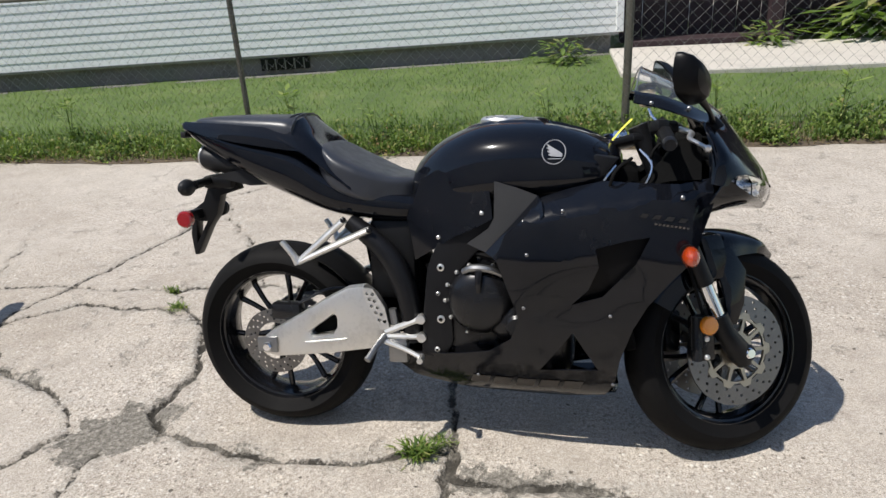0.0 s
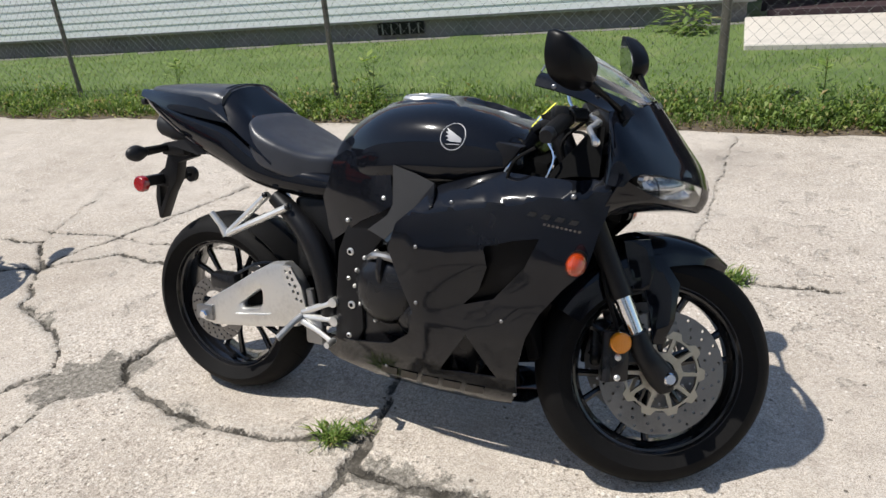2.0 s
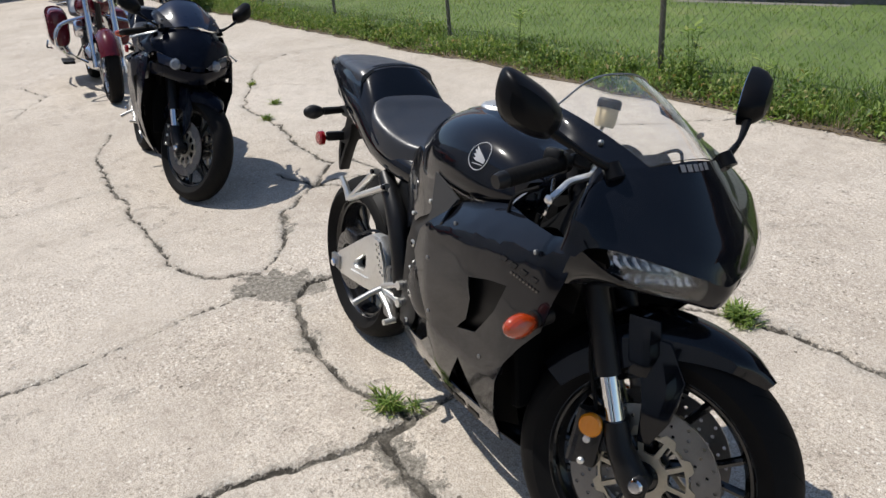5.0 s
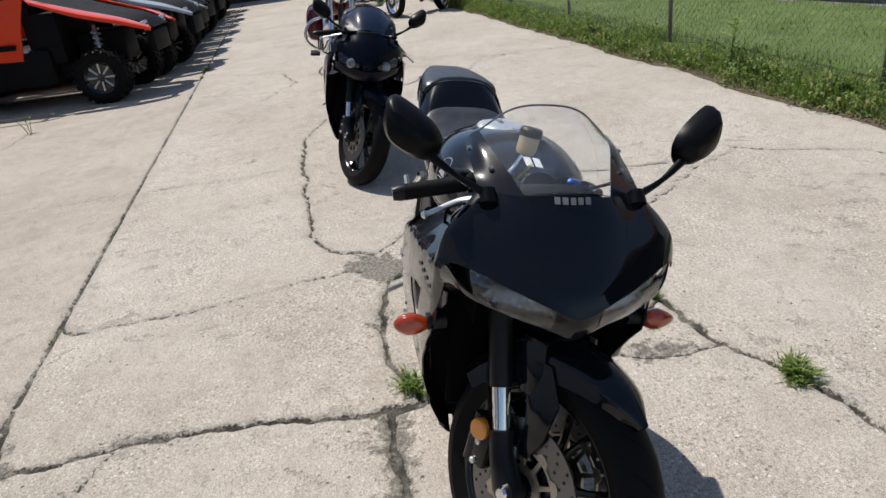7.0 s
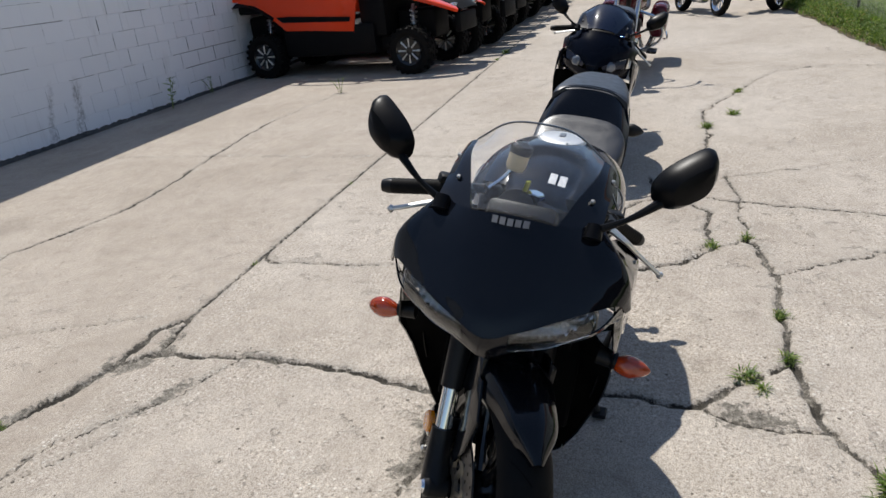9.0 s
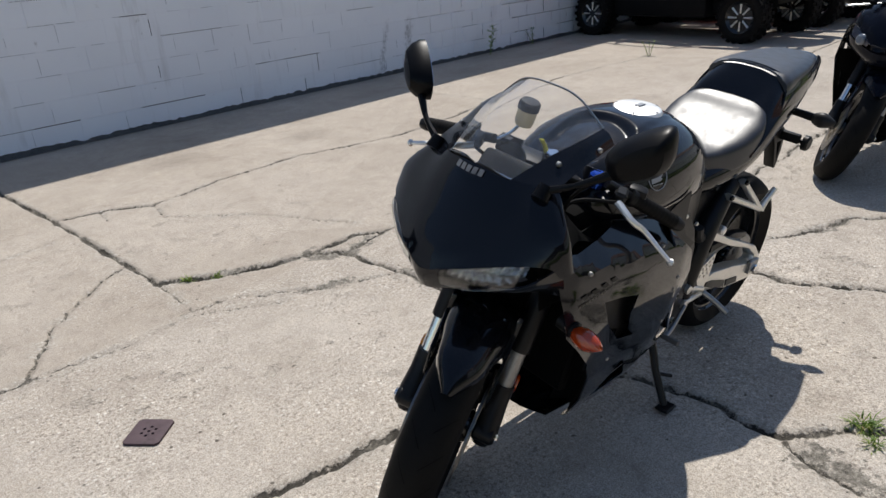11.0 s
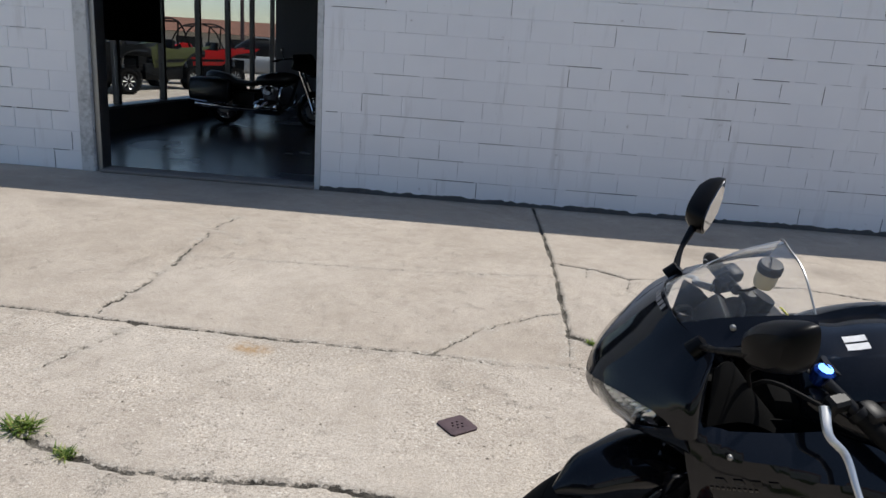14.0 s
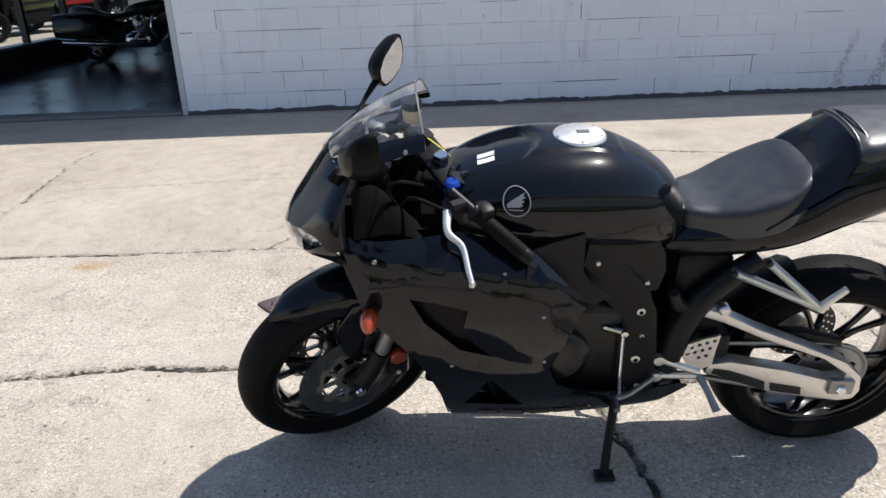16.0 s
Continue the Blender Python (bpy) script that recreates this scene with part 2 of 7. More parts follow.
    rust = m.math("MULTIPLY", m.remap(m.attr("rust"), 0.0, 0.075, 1.0, 0.0), m.remap(m.noise(14, 4, 0.7, co), 0.38, 0.62, 0.0, 1.0))
    base = m.mix(m.math("MULTIPLY", rust, 0.8), base, (0.33, 0.19, 0.06))
    # oil spots, and the dark strip beside the wall
    oil_and_strip = m.math("MULTIPLY", m.remap(m.attr("oil_and_strip"), 0.0, 0.22, 1.0, 0.0), m.remap(m.noise(5, 4, 0.7, co), 0.3, 0.6, 0.2, 1.0))
    base = m.mix(m.math("MULTIPLY", oil_and_strip, 0.38), base, (0.15, 0.13, 0.11))
    open_part = m.remap(m.noise(5.5, 4, 0.65, co), 0.38, 0.55, 0.0, 1.0)
    filling = m.mix(open_part, gravel, (0.03, 0.026, 0.02))
    base = m.mix(m.math("MULTIPLY", deep, 0.95), base, filling)
    m.color(base)
    h = m.math("ADD", m.math("MULTIPLY", fine, 0.6), m.math("MULTIPLY", grit, 0.35))
    h = m.math("ADD", h, m.math("MULTIPLY", blot, 0.8))
    h = m.math("SUBTRACT", h, m.math("MULTIPLY", deep, 1.2))
    h = m.math("SUBTRACT", h, m.math("MULTIPLY", pit, 0.7))
    h = m.math("ADD", h, m.math("MULTIPLY", relief, 0.4))
    h = m.math("SUBTRACT", h, m.math("MULTIPLY", spall, 0.8))
    h = m.math("SUBTRACT", h, m.math("MULTIPLY", hole, 1.0))
    h = m.math("ADD", h, m.math("MULTIPLY", m.math("MULTIPLY", crumb, m.noise(70, 4, 0.85, co)), 1.2))
    m.bump(m.math("MULTIPLY", h, m.remap(finish, 0.0, 1.0, 0.6, 1.0)), 0.78, 0.007)
    return m.m


def block_paint():
    m = Mat("white_painted_block", (0.74, 0.75, 0.76), 0.6)
    co = m.coords("Object")
    g = m.t.nodes.new("ShaderNodeNewGeometry")
    pos = g.outputs["Position"]
    broad, fine = m.noise(0.9, 5, 0.6, pos), m.noise(55, 4, 0.65, pos)
    streak = m.noise(3.0, 4, 0.7, pos, (2.2, 2.2, 0.25))
    base = m.ramp(broad, [(0.3, (0.82, 0.84, 0.87)), (0.6, (0.87, 0.885, 0.905))])
    base = m.mix(m.remap(streak, 0.58, 0.75, 0.0, 0.35), base, (0.46, 0.45, 0.43))
    dirt = m.remap(m.noise(9, 5, 0.75, pos), 0.66, 0.74, 0.0, 0.5)
    base = m.mix(dirt, base, (0.30, 0.28, 0.26))
    base = m.mix(m.remap(m.rand(), 0.0, 1.0, 0.0, 0.07), base, (0.58, 0.59, 0.60))
    # two dried creeper traces that climb from the foot of the wall
    sep = m.t.nodes.new("ShaderNodeSeparateXYZ")
    m.link(pos, sep.inputs[0])
    px, pz = sep.outputs["X"], sep.outputs["Z"]
    wander = m.remap(m.noise(5, 3, 0.6, pos), 0.3, 0.7, -0.05, 0.05)
    fleck = m.remap(m.noise(26, 5, 0.8, pos), 0.40, 0.62, 0.0, 1.0)
    top = m.remap(pz, 0.50, 0.66, 1.0, 0.0)
    for x0, lean, width, amount in ((-4.15, -0.20, 0.075, 0.8), (-3.72, -0.30, 0.050, 0.55)):
        off = m.math("ADD", m.math("SUBTRACT", px, x0), m.math("ADD", wander, m.math("MULTIPLY", pz, -lean)))
        band = m.remap(m.math("ABSOLUTE", off), 0.2 * width, width, 1.0, 0.0)
        mask = m.math("MULTIPLY", m.math("MULTIPLY", band, fleck), m.math("MULTIPLY", top, amount))
        base = m.mix(mask, base, (0.10, 0.10, 0.095))
    m.color(base)
    m.bump(fine, 0.25, 0.004)
    return m.m


CONCRETE = concrete()
BLOCK = block_paint()
MORTAR = plain("dark_open_mortar", (0.05, 0.05, 0.054), 0.9)
MORTAR_GREY = plain("grey_hairline_mortar", (0.42, 0.435, 0.455), 0.9, grain=20, vary=0.5)
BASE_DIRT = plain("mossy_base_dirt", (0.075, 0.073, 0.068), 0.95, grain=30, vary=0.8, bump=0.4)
SIDING = plain("white_vinyl_siding", (0.90, 0.89, 0.87), 0.5, grain=14, vary=0.10)
FOUNDATION = plain("grey_foundation", (0.20, 0.185, 0.17), 0.9, grain=30, vary=0.5, bump=0.3)
BROWN = plain("dark_brown_boards", (0.035, 0.018, 0.02), 0.7, grain=20, vary=0.4)
WALKWAY = plain("pale_walkway_concrete", (0.52, 0.48, 0.42), 0.85, grain=50, vary=0.3, bump=0.2)
GALV = plain("galvanised_wire", (0.20, 0.20, 0.19), 0.5, 0.6)
POST = plain("weathered_fence_post", (0.13, 0.125, 0.10), 0.55, 0.5, grain=30, vary=0.4)
IRON = plain("rusty_cast_iron", (0.085, 0.055, 0.062), 0.7, 0.2, grain=70, vary=0.5, bump=0.3)
ROOFING = plain("brown_roof", (0.20, 0.09, 0.055), 0.8)
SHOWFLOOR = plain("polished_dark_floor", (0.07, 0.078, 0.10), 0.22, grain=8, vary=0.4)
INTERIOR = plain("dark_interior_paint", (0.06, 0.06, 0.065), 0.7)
JAMB = plain("chipped_white_jamb", (0.55, 0.57, 0.58), 0.5, grain=22, vary=0.5)
ALU_FRAME = plain("dark_window_mullion", (0.06, 0.06, 0.06), 0.4, 0.6)
EARTH = plain("dry_soil", (0.10, 0.075, 0.05), 0.95, grain=25, vary=0.6, bump=0.5)


def leaf(name, stops):
    m = Mat(name, (0.07, 0.12, 0.03), 0.55, spec=0.35)
    tint = m.ramp(m.island(), stops)
    m.color(tint)
    through_light = m.t.nodes.new("ShaderNodeBsdfTranslucent")
    m.link(m.mix(1.0, tint, (1.5, 1.6, 0.9), "MULTIPLY"), through_light.inputs["Color"])
    both = m.t.nodes.new("ShaderNodeMixShader")
    both.inputs[0].default_value = 0.35
    m.link(m.b.outputs[0], both.inputs[1])
    m.link(through_light.outputs[0], both.inputs[2])
    m.link(both.outputs[0], m.t.nodes["Material Output"].inputs["Surface"])
    return m.m


GRASS = leaf("lawn_blades", [(0.0, (0.055, 0.11, 0.02)), (0.5, (0.110, 0.172, 0.034)), (0.8, (0.155, 0.215, 0.05)), (1.0, (0.24, 0.25, 0.09))])
WEED = leaf("weed_leaves", [(0.0, (0.055, 0.10, 0.022)), (0.45, (0.13, 0.20, 0.042)), (0.8, (0.23, 0.30, 0.075)), (0.95, (0.32, 0.31, 0.13)), (1.0, (0.30, 0.20, 0.10))])
lm = Mat("lawn_ground", (0.07, 0.11, 0.03), 0.95)
lm.color(lm.ramp(lm.noise(1.8, 6, 0.7), [(0.3, (0.06, 0.10, 0.022)), (0.55, (0.10, 0.15, 0.034)), (0.75, (0.165, 0.18, 0.07))]))
lm.bump(lm.noise(60, 3), 0.6, 0.02)
LAWN = lm.m

# ---- mesh tools ----


def part(name, bm, material, parent, label="", smooth=30, kind=""):
    """Links a bmesh as one mesh object under a thing or a part."""
    me = bpy.data.meshes.new(name)
    bmesh.ops.recalc_face_normals(bm, faces=bm.faces)
    bm.to_mesh(me)
    bm.free()
    me.materials.append(material)
    if smooth:
        me.polygons.foreach_set("use_smooth", [True] * len(me.polygons))
        me.set_sharp_from_angle(angle=radians(smooth))
    ob = new(name, me)
    ob.parent = parent
    return tagged(ob, label, kind=kind)


def thing(name, m, label, category, group="", kind=""):
    """An Empty at a thing's base that parents its parts."""
    ob = new(name)
    ob.empty_display_size = 0.1
    ob.matrix_basis = m
    return tagged(ob, label, category, group, kind)


def raw(name, verts, faces, material, parent=None, smooth=0):
    me = bpy.data.meshes.new(name)
    me.from_pydata(verts, [], faces)
    me.update()
    me.materials.append(material)
    if smooth:
        me.polygons.foreach_set("use_smooth", [True] * len(me.polygons))
        me.set_sharp_from_angle(angle=radians(smooth))
    ob = new(name, me)
    ob.parent = parent
    return ob


def moved(bm, m):
    bm.transform(m)
    return bm


def box(c, s, bevel=0.0, seg=1, m=None):
    bm = bmesh.new()
    bmesh.ops.create_cube(bm, size=1)
    bm.transform(Matrix.Translation(c) @ Matrix.Diagonal((*s, 1)))
    if bevel:
        bmesh.ops.bevel(bm, geom=bm.edges[:], offset=bevel, segments=seg, affect="EDGES", profile=0.5)
    if m is not None:
        bm.transform(m)
    return bm


def join(*bms):
    out = bmesh.new()
    for b in bms:
        me = bpy.data.meshes.new("tmp")
        b.to_mesh(me)
        b.free()
        out.from_mesh(me)
        bpy.data.meshes.remove(me)
    return out


def revolve(profile, n=48, center=(0, 0, 0), closed=False):
    """Turns (radius, y) pairs round the y axis."""
    bm = bmesh.new()
    rings = []
    for r, y in profile:
        rings.append([bm.verts.new((center[0] + r * math.cos(a), center[1] + y, center[2] + r * math.sin(a))) for a in (2 * math.pi * i / n for i in range(n))])
    pairs = list(zip(rings, rings[1:])) + ([(rings[-1], rings[0])] if closed else [])
    for a, b in pairs:
        for i in range(n):
            bm.faces.new((a[i], a[(i + 1) % n], b[(i + 1) % n], b[i]))
    if not closed:
        for ring in (rings[0], rings[-1]):
            if max((v.co - Vector(center)).length for v in ring) > 1e-4:
                try:
                    bm.faces.new(ring)
                except ValueError:
                    pass
    bmesh.ops.remove_doubles(bm, verts=bm.verts, dist=1e-5)
    return bm


def smooth_path(pts, k=6):
    """Catmull-Rom through the points."""
    p = [Vector(q) for q in pts]
    p = [2 * p[0] - p[1]] + p + [2 * p[-1] - p[-2]]
    out = []
    for i in range(1, len(p) - 2):
        for j in range(k):
            t = j / k
            a, b, c, d = p[i - 1:i + 3]
            out.append(0.5 * (2 * b + (c - a) * t + (2 * a - 5 * b + 4 * c - d) * t * t + (3 * b - a - 3 * c + d) * t ** 3))
    return out + [p[-2]]


def tube(pts, radius, n=10, smooth=0, flat=1.0):
    """A round bar along the points; radius may be one number or one a point."""
    path = smooth_path(pts, smooth) if smooth else [Vector(q) for q in pts]
    m = len(path)
    if isinstance(radius, (int, float)):
        rad = [radius] * m
    else:
        rad = [float(np.interp(i / (m - 1), np.linspace(0, 1, len(radius)), radius)) for i in range(m)]
    bm = bmesh.new()
    rings, side = [], None
    for i, q in enumerate(path):
        d = (path[min(i + 1, m - 1)] - path[max(i - 1, 0)]).normalized()
        if side is None:
            side = d.cross((0, 0, 1)) if abs(d.z) < 0.9 else d.cross((0, 1, 0))
        side = (side - d * side.dot(d)).normalized()
        up = d.cross(side)
        rings.append([bm.verts.new(q + rad[i] * (math.cos(a) * side + flat * math.sin(a) * up)) for a in (2 * math.pi * j / n for j in range(n))])
    for a, b in zip(rings, rings[1:]):
        for j in range(n):
            bm.faces.new((a[j], a[(j + 1) % n], b[(j + 1) % n], b[j]))
    bm.faces.new(rings[0])
    bm.faces.new(rings[-1])
    return bm


def fill(outline, holes=()):
    """A flat sheet in the xz plane with holes."""
    bm = bmesh.new()
    edges = []
    for loop in (outline, *holes):
        vs = [bm.verts.new((x, 0, z)) for x, z in loop]
        edges += [bm.edges.new((a, b)) for a, b in zip(vs, vs[1:] + vs[:1])]
    bmesh.ops.triangle_fill(bm, edges=edges, use_beauty=True, normal=(0, 1, 0))
    return bm


def thick(bm, depth):
    """Gives an open sheet thickness along its normals."""
    bmesh.ops.recalc_face_normals(bm, faces=bm.faces)
    bmesh.ops.solidify(bm, geom=bm.faces[:], thickness=depth)
    return bm


def plate(outline, y0, y1, holes=(), bevel=0.0):
    """A flat plate between two y values, cut to the outline."""
    bm = fill(outline, holes)
    got = bmesh.ops.extrude_face_region(bm, geom=bm.faces[:])
    for v in got["geom"]:
        if isinstance(v, bmesh.types.BMVert):
            v.co.y = y1
    top = {v for v in got["geom"] if isinstance(v, bmesh.types.BMVert)}
    for v in bm.verts:
        if v not in top:
            v.co.y = y0
    bmesh.ops.recalc_face_normals(bm, faces=bm.faces)
    if bevel:
        sharp = [e for e in bm.edges if len(e.link_faces) == 2 and e.calc_face_angle(0) > 0.9]
        bmesh.ops.bevel(bm, geom=sharp, offset=bevel, segments=2, affect="EDGES", profile=0.6)
    return bm


def panel(outline, yfunc, depth, holes=(), step=0.03, cuts=()):
    """A bent sheet over the xz outline: y comes from yfunc(x, z)."""
    bm = fill(outline, holes)
    xs = [v.co.x for v in bm.verts]
    zs = [v.co.z for v in bm.verts]
    for axis, lo, hi in ((0, min(xs), max(xs)), (2, min(zs), max(zs))):
        k = int((hi - lo) / step)
        values = [lo + (hi - lo) * (i + 0.5) / k for i in range(k)] + (list(cuts) if axis == 2 else [])
        for value in values:
            no, co = [0, 0, 0], [0, 0, 0]
            no[axis], co[axis] = 1, value
            bmesh.ops.bisect_plane(bm, geom=bm.verts[:] + bm.edges[:] + bm.faces[:], plane_co=co, plane_no=no)
    for v in bm.verts:
        v.co.y = yfunc(v.co.x, v.co.z)
    return thick(bm, depth)


def patch(rows, nu=5, nv=5, depth=0.0):
    """A smooth sheet through a grid of control points."""
    across = [smooth_path(r, nv) for r in rows]
    cols = [smooth_path([r[j] for r in across], nu) for j in range(len(across[0]))]
    bm = bmesh.new()
    vs = [[bm.verts.new(q) for q in c] for c in cols]
    for a, b in zip(vs, vs[1:]):
        for i in range(len(a) - 1):
            bm.faces.new((a[i], a[i + 1], b[i + 1], b[i]))
    return thick(bm, depth) if depth else bm


def mirrored(rows):
    """Control rows from the middle outwards, carried over to the other side."""
    return [[(x, -y, z) for x, y, z in reversed(r[1:])] + list(r) for r in rows]


def flip(bm):
    bm.transform(Matrix.Diagonal((1, -1, 1, 1)))
    bmesh.ops.reverse_faces(bm, faces=bm.faces)
    return bm


def loft(sections, n=28, power=2.4, k=5):
    """A closed body along x through (x, z_bottom, z_top, half_width, z_widest) sections."""
    path = [Vector((s[0], s[1], s[2])) for s in sections]
    fine_a = smooth_path(path, k)
    fine_b = smooth_path([Vector((s[3], s[4], 0)) for s in sections], k)
    bm = bmesh.new()
    rings = []
    for a, b in zip(fine_a, fine_b):
        x, zb, zt = a
        w, zm = b.x, b.y
        ring = []
        for i in range(n):
            t = 2 * math.pi * i / n
            c, s = math.cos(t), math.sin(t)
            y = w * math.copysign(abs(c) ** (2 / power), c)
            h = (zt - zm) if s > 0 else (zm - zb)
            ring.append(bm.verts.new((x, y, zm + h * math.copysign(abs(s) ** (2 / power), s))))
        rings.append(ring)
    for a, b in zip(rings, rings[1:]):
        for i in range(n):
            bm.faces.new((a[i], a[(i + 1) % n], b[(i + 1) % n], b[i]))
    bm.faces.new(rings[0])
    bm.faces.new(rings[-1])
    return bm


def ring_points(cx, cz, r, n, start=0.0):
    return [(cx + r * math.cos(start + 2 * math.pi * i / n), cz + r * math.sin(start + 2 * math.pi * i / n)) for i in range(n)]


def bolt(c, r=0.007, h=0.006, side=1):
    """A round-headed bolt that faces along y."""
    return revolve([(0, h * side), (r * 0.55, h * side), (r, h * 0.5 * side), (r, -0.004 * side), (0, -0.004 * side)], 10, c)

# ---- ground ----
def lines_between(*runs):
    """Grid lines from (start, end, step) runs."""
    out = []
    for a, b, s in runs:
        out += list(np.arange(a, b - s * 0.5, s))
    return out + [runs[-1][1]]


def spread(a, b, first, ratio):
    """Grid lines that grow apart from a to b."""
    out, s, x = [], first, a
    while abs(x - b) > s:
        x += math.copysign(s, b - a)
        out.append(x)
        s *= ratio
    return out + [b]


gx = sorted(set([round(float(v), 4) for v in spread(-11, -1500, 0.12, 1.25) + lines_between((-11, -6, 0.06), (-6, -2.6, 0.03), (-2.6, 1.9, 0.014), (1.9, 4.2, 0.028), (4.2, 6.0, 0.06)) + spread(6.0, 1500, 0.12, 1.25)]))
gy = sorted(set([round(float(v), 4) for v in spread(-3.6, -1500, 0.12, 1.25) + lines_between((-3.6, -1.6, 0.03), (-1.6, 3.4, 0.014), (3.4, 5.4, 0.03)) + spread(5.4, 1500, 0.12, 1.25)]))
GX, GY = np.array(gx), np.array(gy)
FIELD = {k: np.full((len(GX), len(GY)), 0.4) for k in ("crack", "worn", "rust", "oil_and_strip")}
jit = random.Random(5)


def draw_line(kind, pts, half, wander=0.018, vary=0.5):
    """Lowers a distance field along a wandering line."""
    p = [np.array(q, float) for q in pts]
    fine = []
    seed = jit.uniform(0, 90)
    run = 0.0
    for a, b in zip(p, p[1:]):
        ln = np.linalg.norm(b - a)
        k = max(1, int(ln / 0.045))
        nrm = np.array((-(b - a)[1], (b - a)[0])) / max(ln, 1e-6)
        for i in range(k):
            u = run + ln * i / k
            off = 1.5 * noise.noise((u * 3.5, seed, 0)) + 0.9 * noise.noise((u * 11, seed, 7)) + 0.5 * jit.uniform(-1, 1)
            fine.append(a + (b - a) * i / k + nrm * off * wander)
        run += ln
    fine.append(p[-1])
    half *= 0.9
    f = FIELD[kind]
    reach = 0.3 + half
    for a, b in zip(fine, fine[1:]):
        w = half * (0.95 + vary * 1.5 * noise.noise((a[0] * 6, a[1] * 6, seed)) + 0.35 * jit.uniform(-1, 1))
        lo, hi = np.minimum(a, b) - reach, np.maximum(a, b) + reach
        i0, i1 = np.searchsorted(GX, (lo[0], hi[0]))
        j0, j1 = np.searchsorted(GY, (lo[1], hi[1]))
        X, Y = GX[i0:i1, None], GY[None, j0:j1]
        d = b - a
        t = np.clip(((X - a[0]) * d[0] + (Y - a[1]) * d[1]) / max(d @ d, 1e-9), 0, 1)
        dist = np.hypot(X - a[0] - t * d[0], Y - a[1] - t * d[1]) - w
        f[i0:i1, j0:j1] = np.minimum(f[i0:i1, j0:j1], dist)


# long slab joints
draw_line("crack", [(-0.29, 0.44), (-30, 0.44)], 0.009, 0.004)
draw_line("crack", [(0.79, -3.4), (0.745, -1.4), (0.767, 0.03)], 0.013, 0.003)
draw_line("crack", [(0.767, 0.03), (0.80, 0.45)], 0.003, 0.004)
draw_line("crack", [(6.0, 0.22), (4.4, 0.31), (3.6, 0.36), (2.94, 0.40), (2.25, 0.45), (1.465, 0.455)], 0.010, 0.010)
draw_line("crack", [(1.465, 0.455), (1.264, 0.107), (1.02, -0.15), (0.77, -0.305)], 0.006, 0.015)
draw_line("crack", [(1.465, 0.455), (1.1, 0.49), (0.81, 0.478), (0.5, 0.69)], 0.002, 0.010)
# fractures round the joints' meeting
draw_line("crack", [(0.767, 0.05), (0.50, 0.225), (0.143, 0.345), (-0.184, 0.35), (-0.30, 0.44)], 0.020, 0.018)
draw_line("crack", [(0.143, 0.345), (-0.02, 0.48), (-0.28, 0.45)], 0.010, 0.02)
draw_line("crack", [(0.02, 0.43), (0.0, 0.81), (-0.02, 0.95), (0.035, 1.30), (0.13, 1.69), (0.14, 1.95)], 0.011, 0.020)
draw_line("crack", [(0.857, 0.423), (0.636, 0.474), (0.40, 0.66), (0.26, 0.765), (0.02, 0.88)], 0.004, 0.022)
draw_line("crack", [(3.31, -2.05), (3.34, -1.55), (3.24, -0.6), (3.22, 0.33)], 0.010, 0.02)
draw_line("crack", [(2.94, 0.40), (3.04, 0.73), (3.12, 1.0)], 0.005, 0.015)
draw_line("crack", [(4.47, -2.29), (3.37, -1.57), (3.0, -1.2)], 0.002, 0.02)
draw_line("crack", [(3.26, -0.78), (1.64, -0.88), (0.88, -1.01)], 0.002, 0.008)
draw_line("crack", [(0.745, -1.38), (0.445, -1.29), (0.236, -1.12), (-0.33, -1.26), (-0.97, -1.27), (-1.45, -1.11), (-1.86, -1.06), (-2.37, -1.10), (-3.03, -1.19), (-3.82, -1.28), (-4.6, -1.33)], 0.012, 0.015)
draw_line("crack", [(-4.6, -1.33), (-5.3, -1.26), (-6.05, -1.17)], 0.005, 0.015)
draw_line("crack", [(0.236, -1.12), (0.295, -0.86), (0.078, -0.56), (-0.02, -0.46), (-0.3, 0.2)], 0.0025, 0.012)
draw_line("crack", [(0.532, -1.10), (0.50, -1.31)], 0.003, 0.01)
draw_line("crack", [(2.84, 1.49), (2.61, 1.57), (2.355, 1.625), (2.05, 1.62), (1.75, 1.585), (1.51, 1.61), (1.24, 1.65), (1.08, 1.70), (0.90, 1.73), (0.70, 1.735), (0.49, 1.79), (0.37, 1.78), (0.15, 1.80), (0.14, 1.94)], 0.013, 0.014)
draw_line("crack", [(0.14, 1.90), (-0.02, 1.89), (-0.15, 1.85), (-0.35, 1.845), (-0.52, 1.872), (-0.845, 1.943)], 0.010, 0.016)
draw_line("crack", [(-0.845, 1.943), (-0.93, 2.055), (-0.91, 2.20), (-0.89, 2.32), (-1.04, 2.66)], 0.012, 0.018)
draw_line("crack", [(-1.0, 1.83), (-1.03, 1.795), (-1.0, 1.5), (-0.93, 1.1), (-0.95, 0.53), (-1.05, 0.45)], 0.005, 0.02)
draw_line("crack", [(-1.17, 1.94), (-1.30, 1.70), (-1.57, 1.63), (-2.30, 1.63), (-3.0, 1.64), (-3.83, 1.70), (-4.4, 1.9)], 0.008, 0.022)
draw_line("crack", [(-1.17, 1.94), (-1.38, 2.14), (-1.72, 2.28), (-2.03, 2.59), (-1.83, 3.12), (-1.63, 3.79)], 0.009, 0.022)
draw_line("crack", [(-2.36, 2.49), (-2.03, 2.59), (-1.70, 2.81), (-1.24, 2.77), (-1.04, 2.66)], 0.008, 0.02)
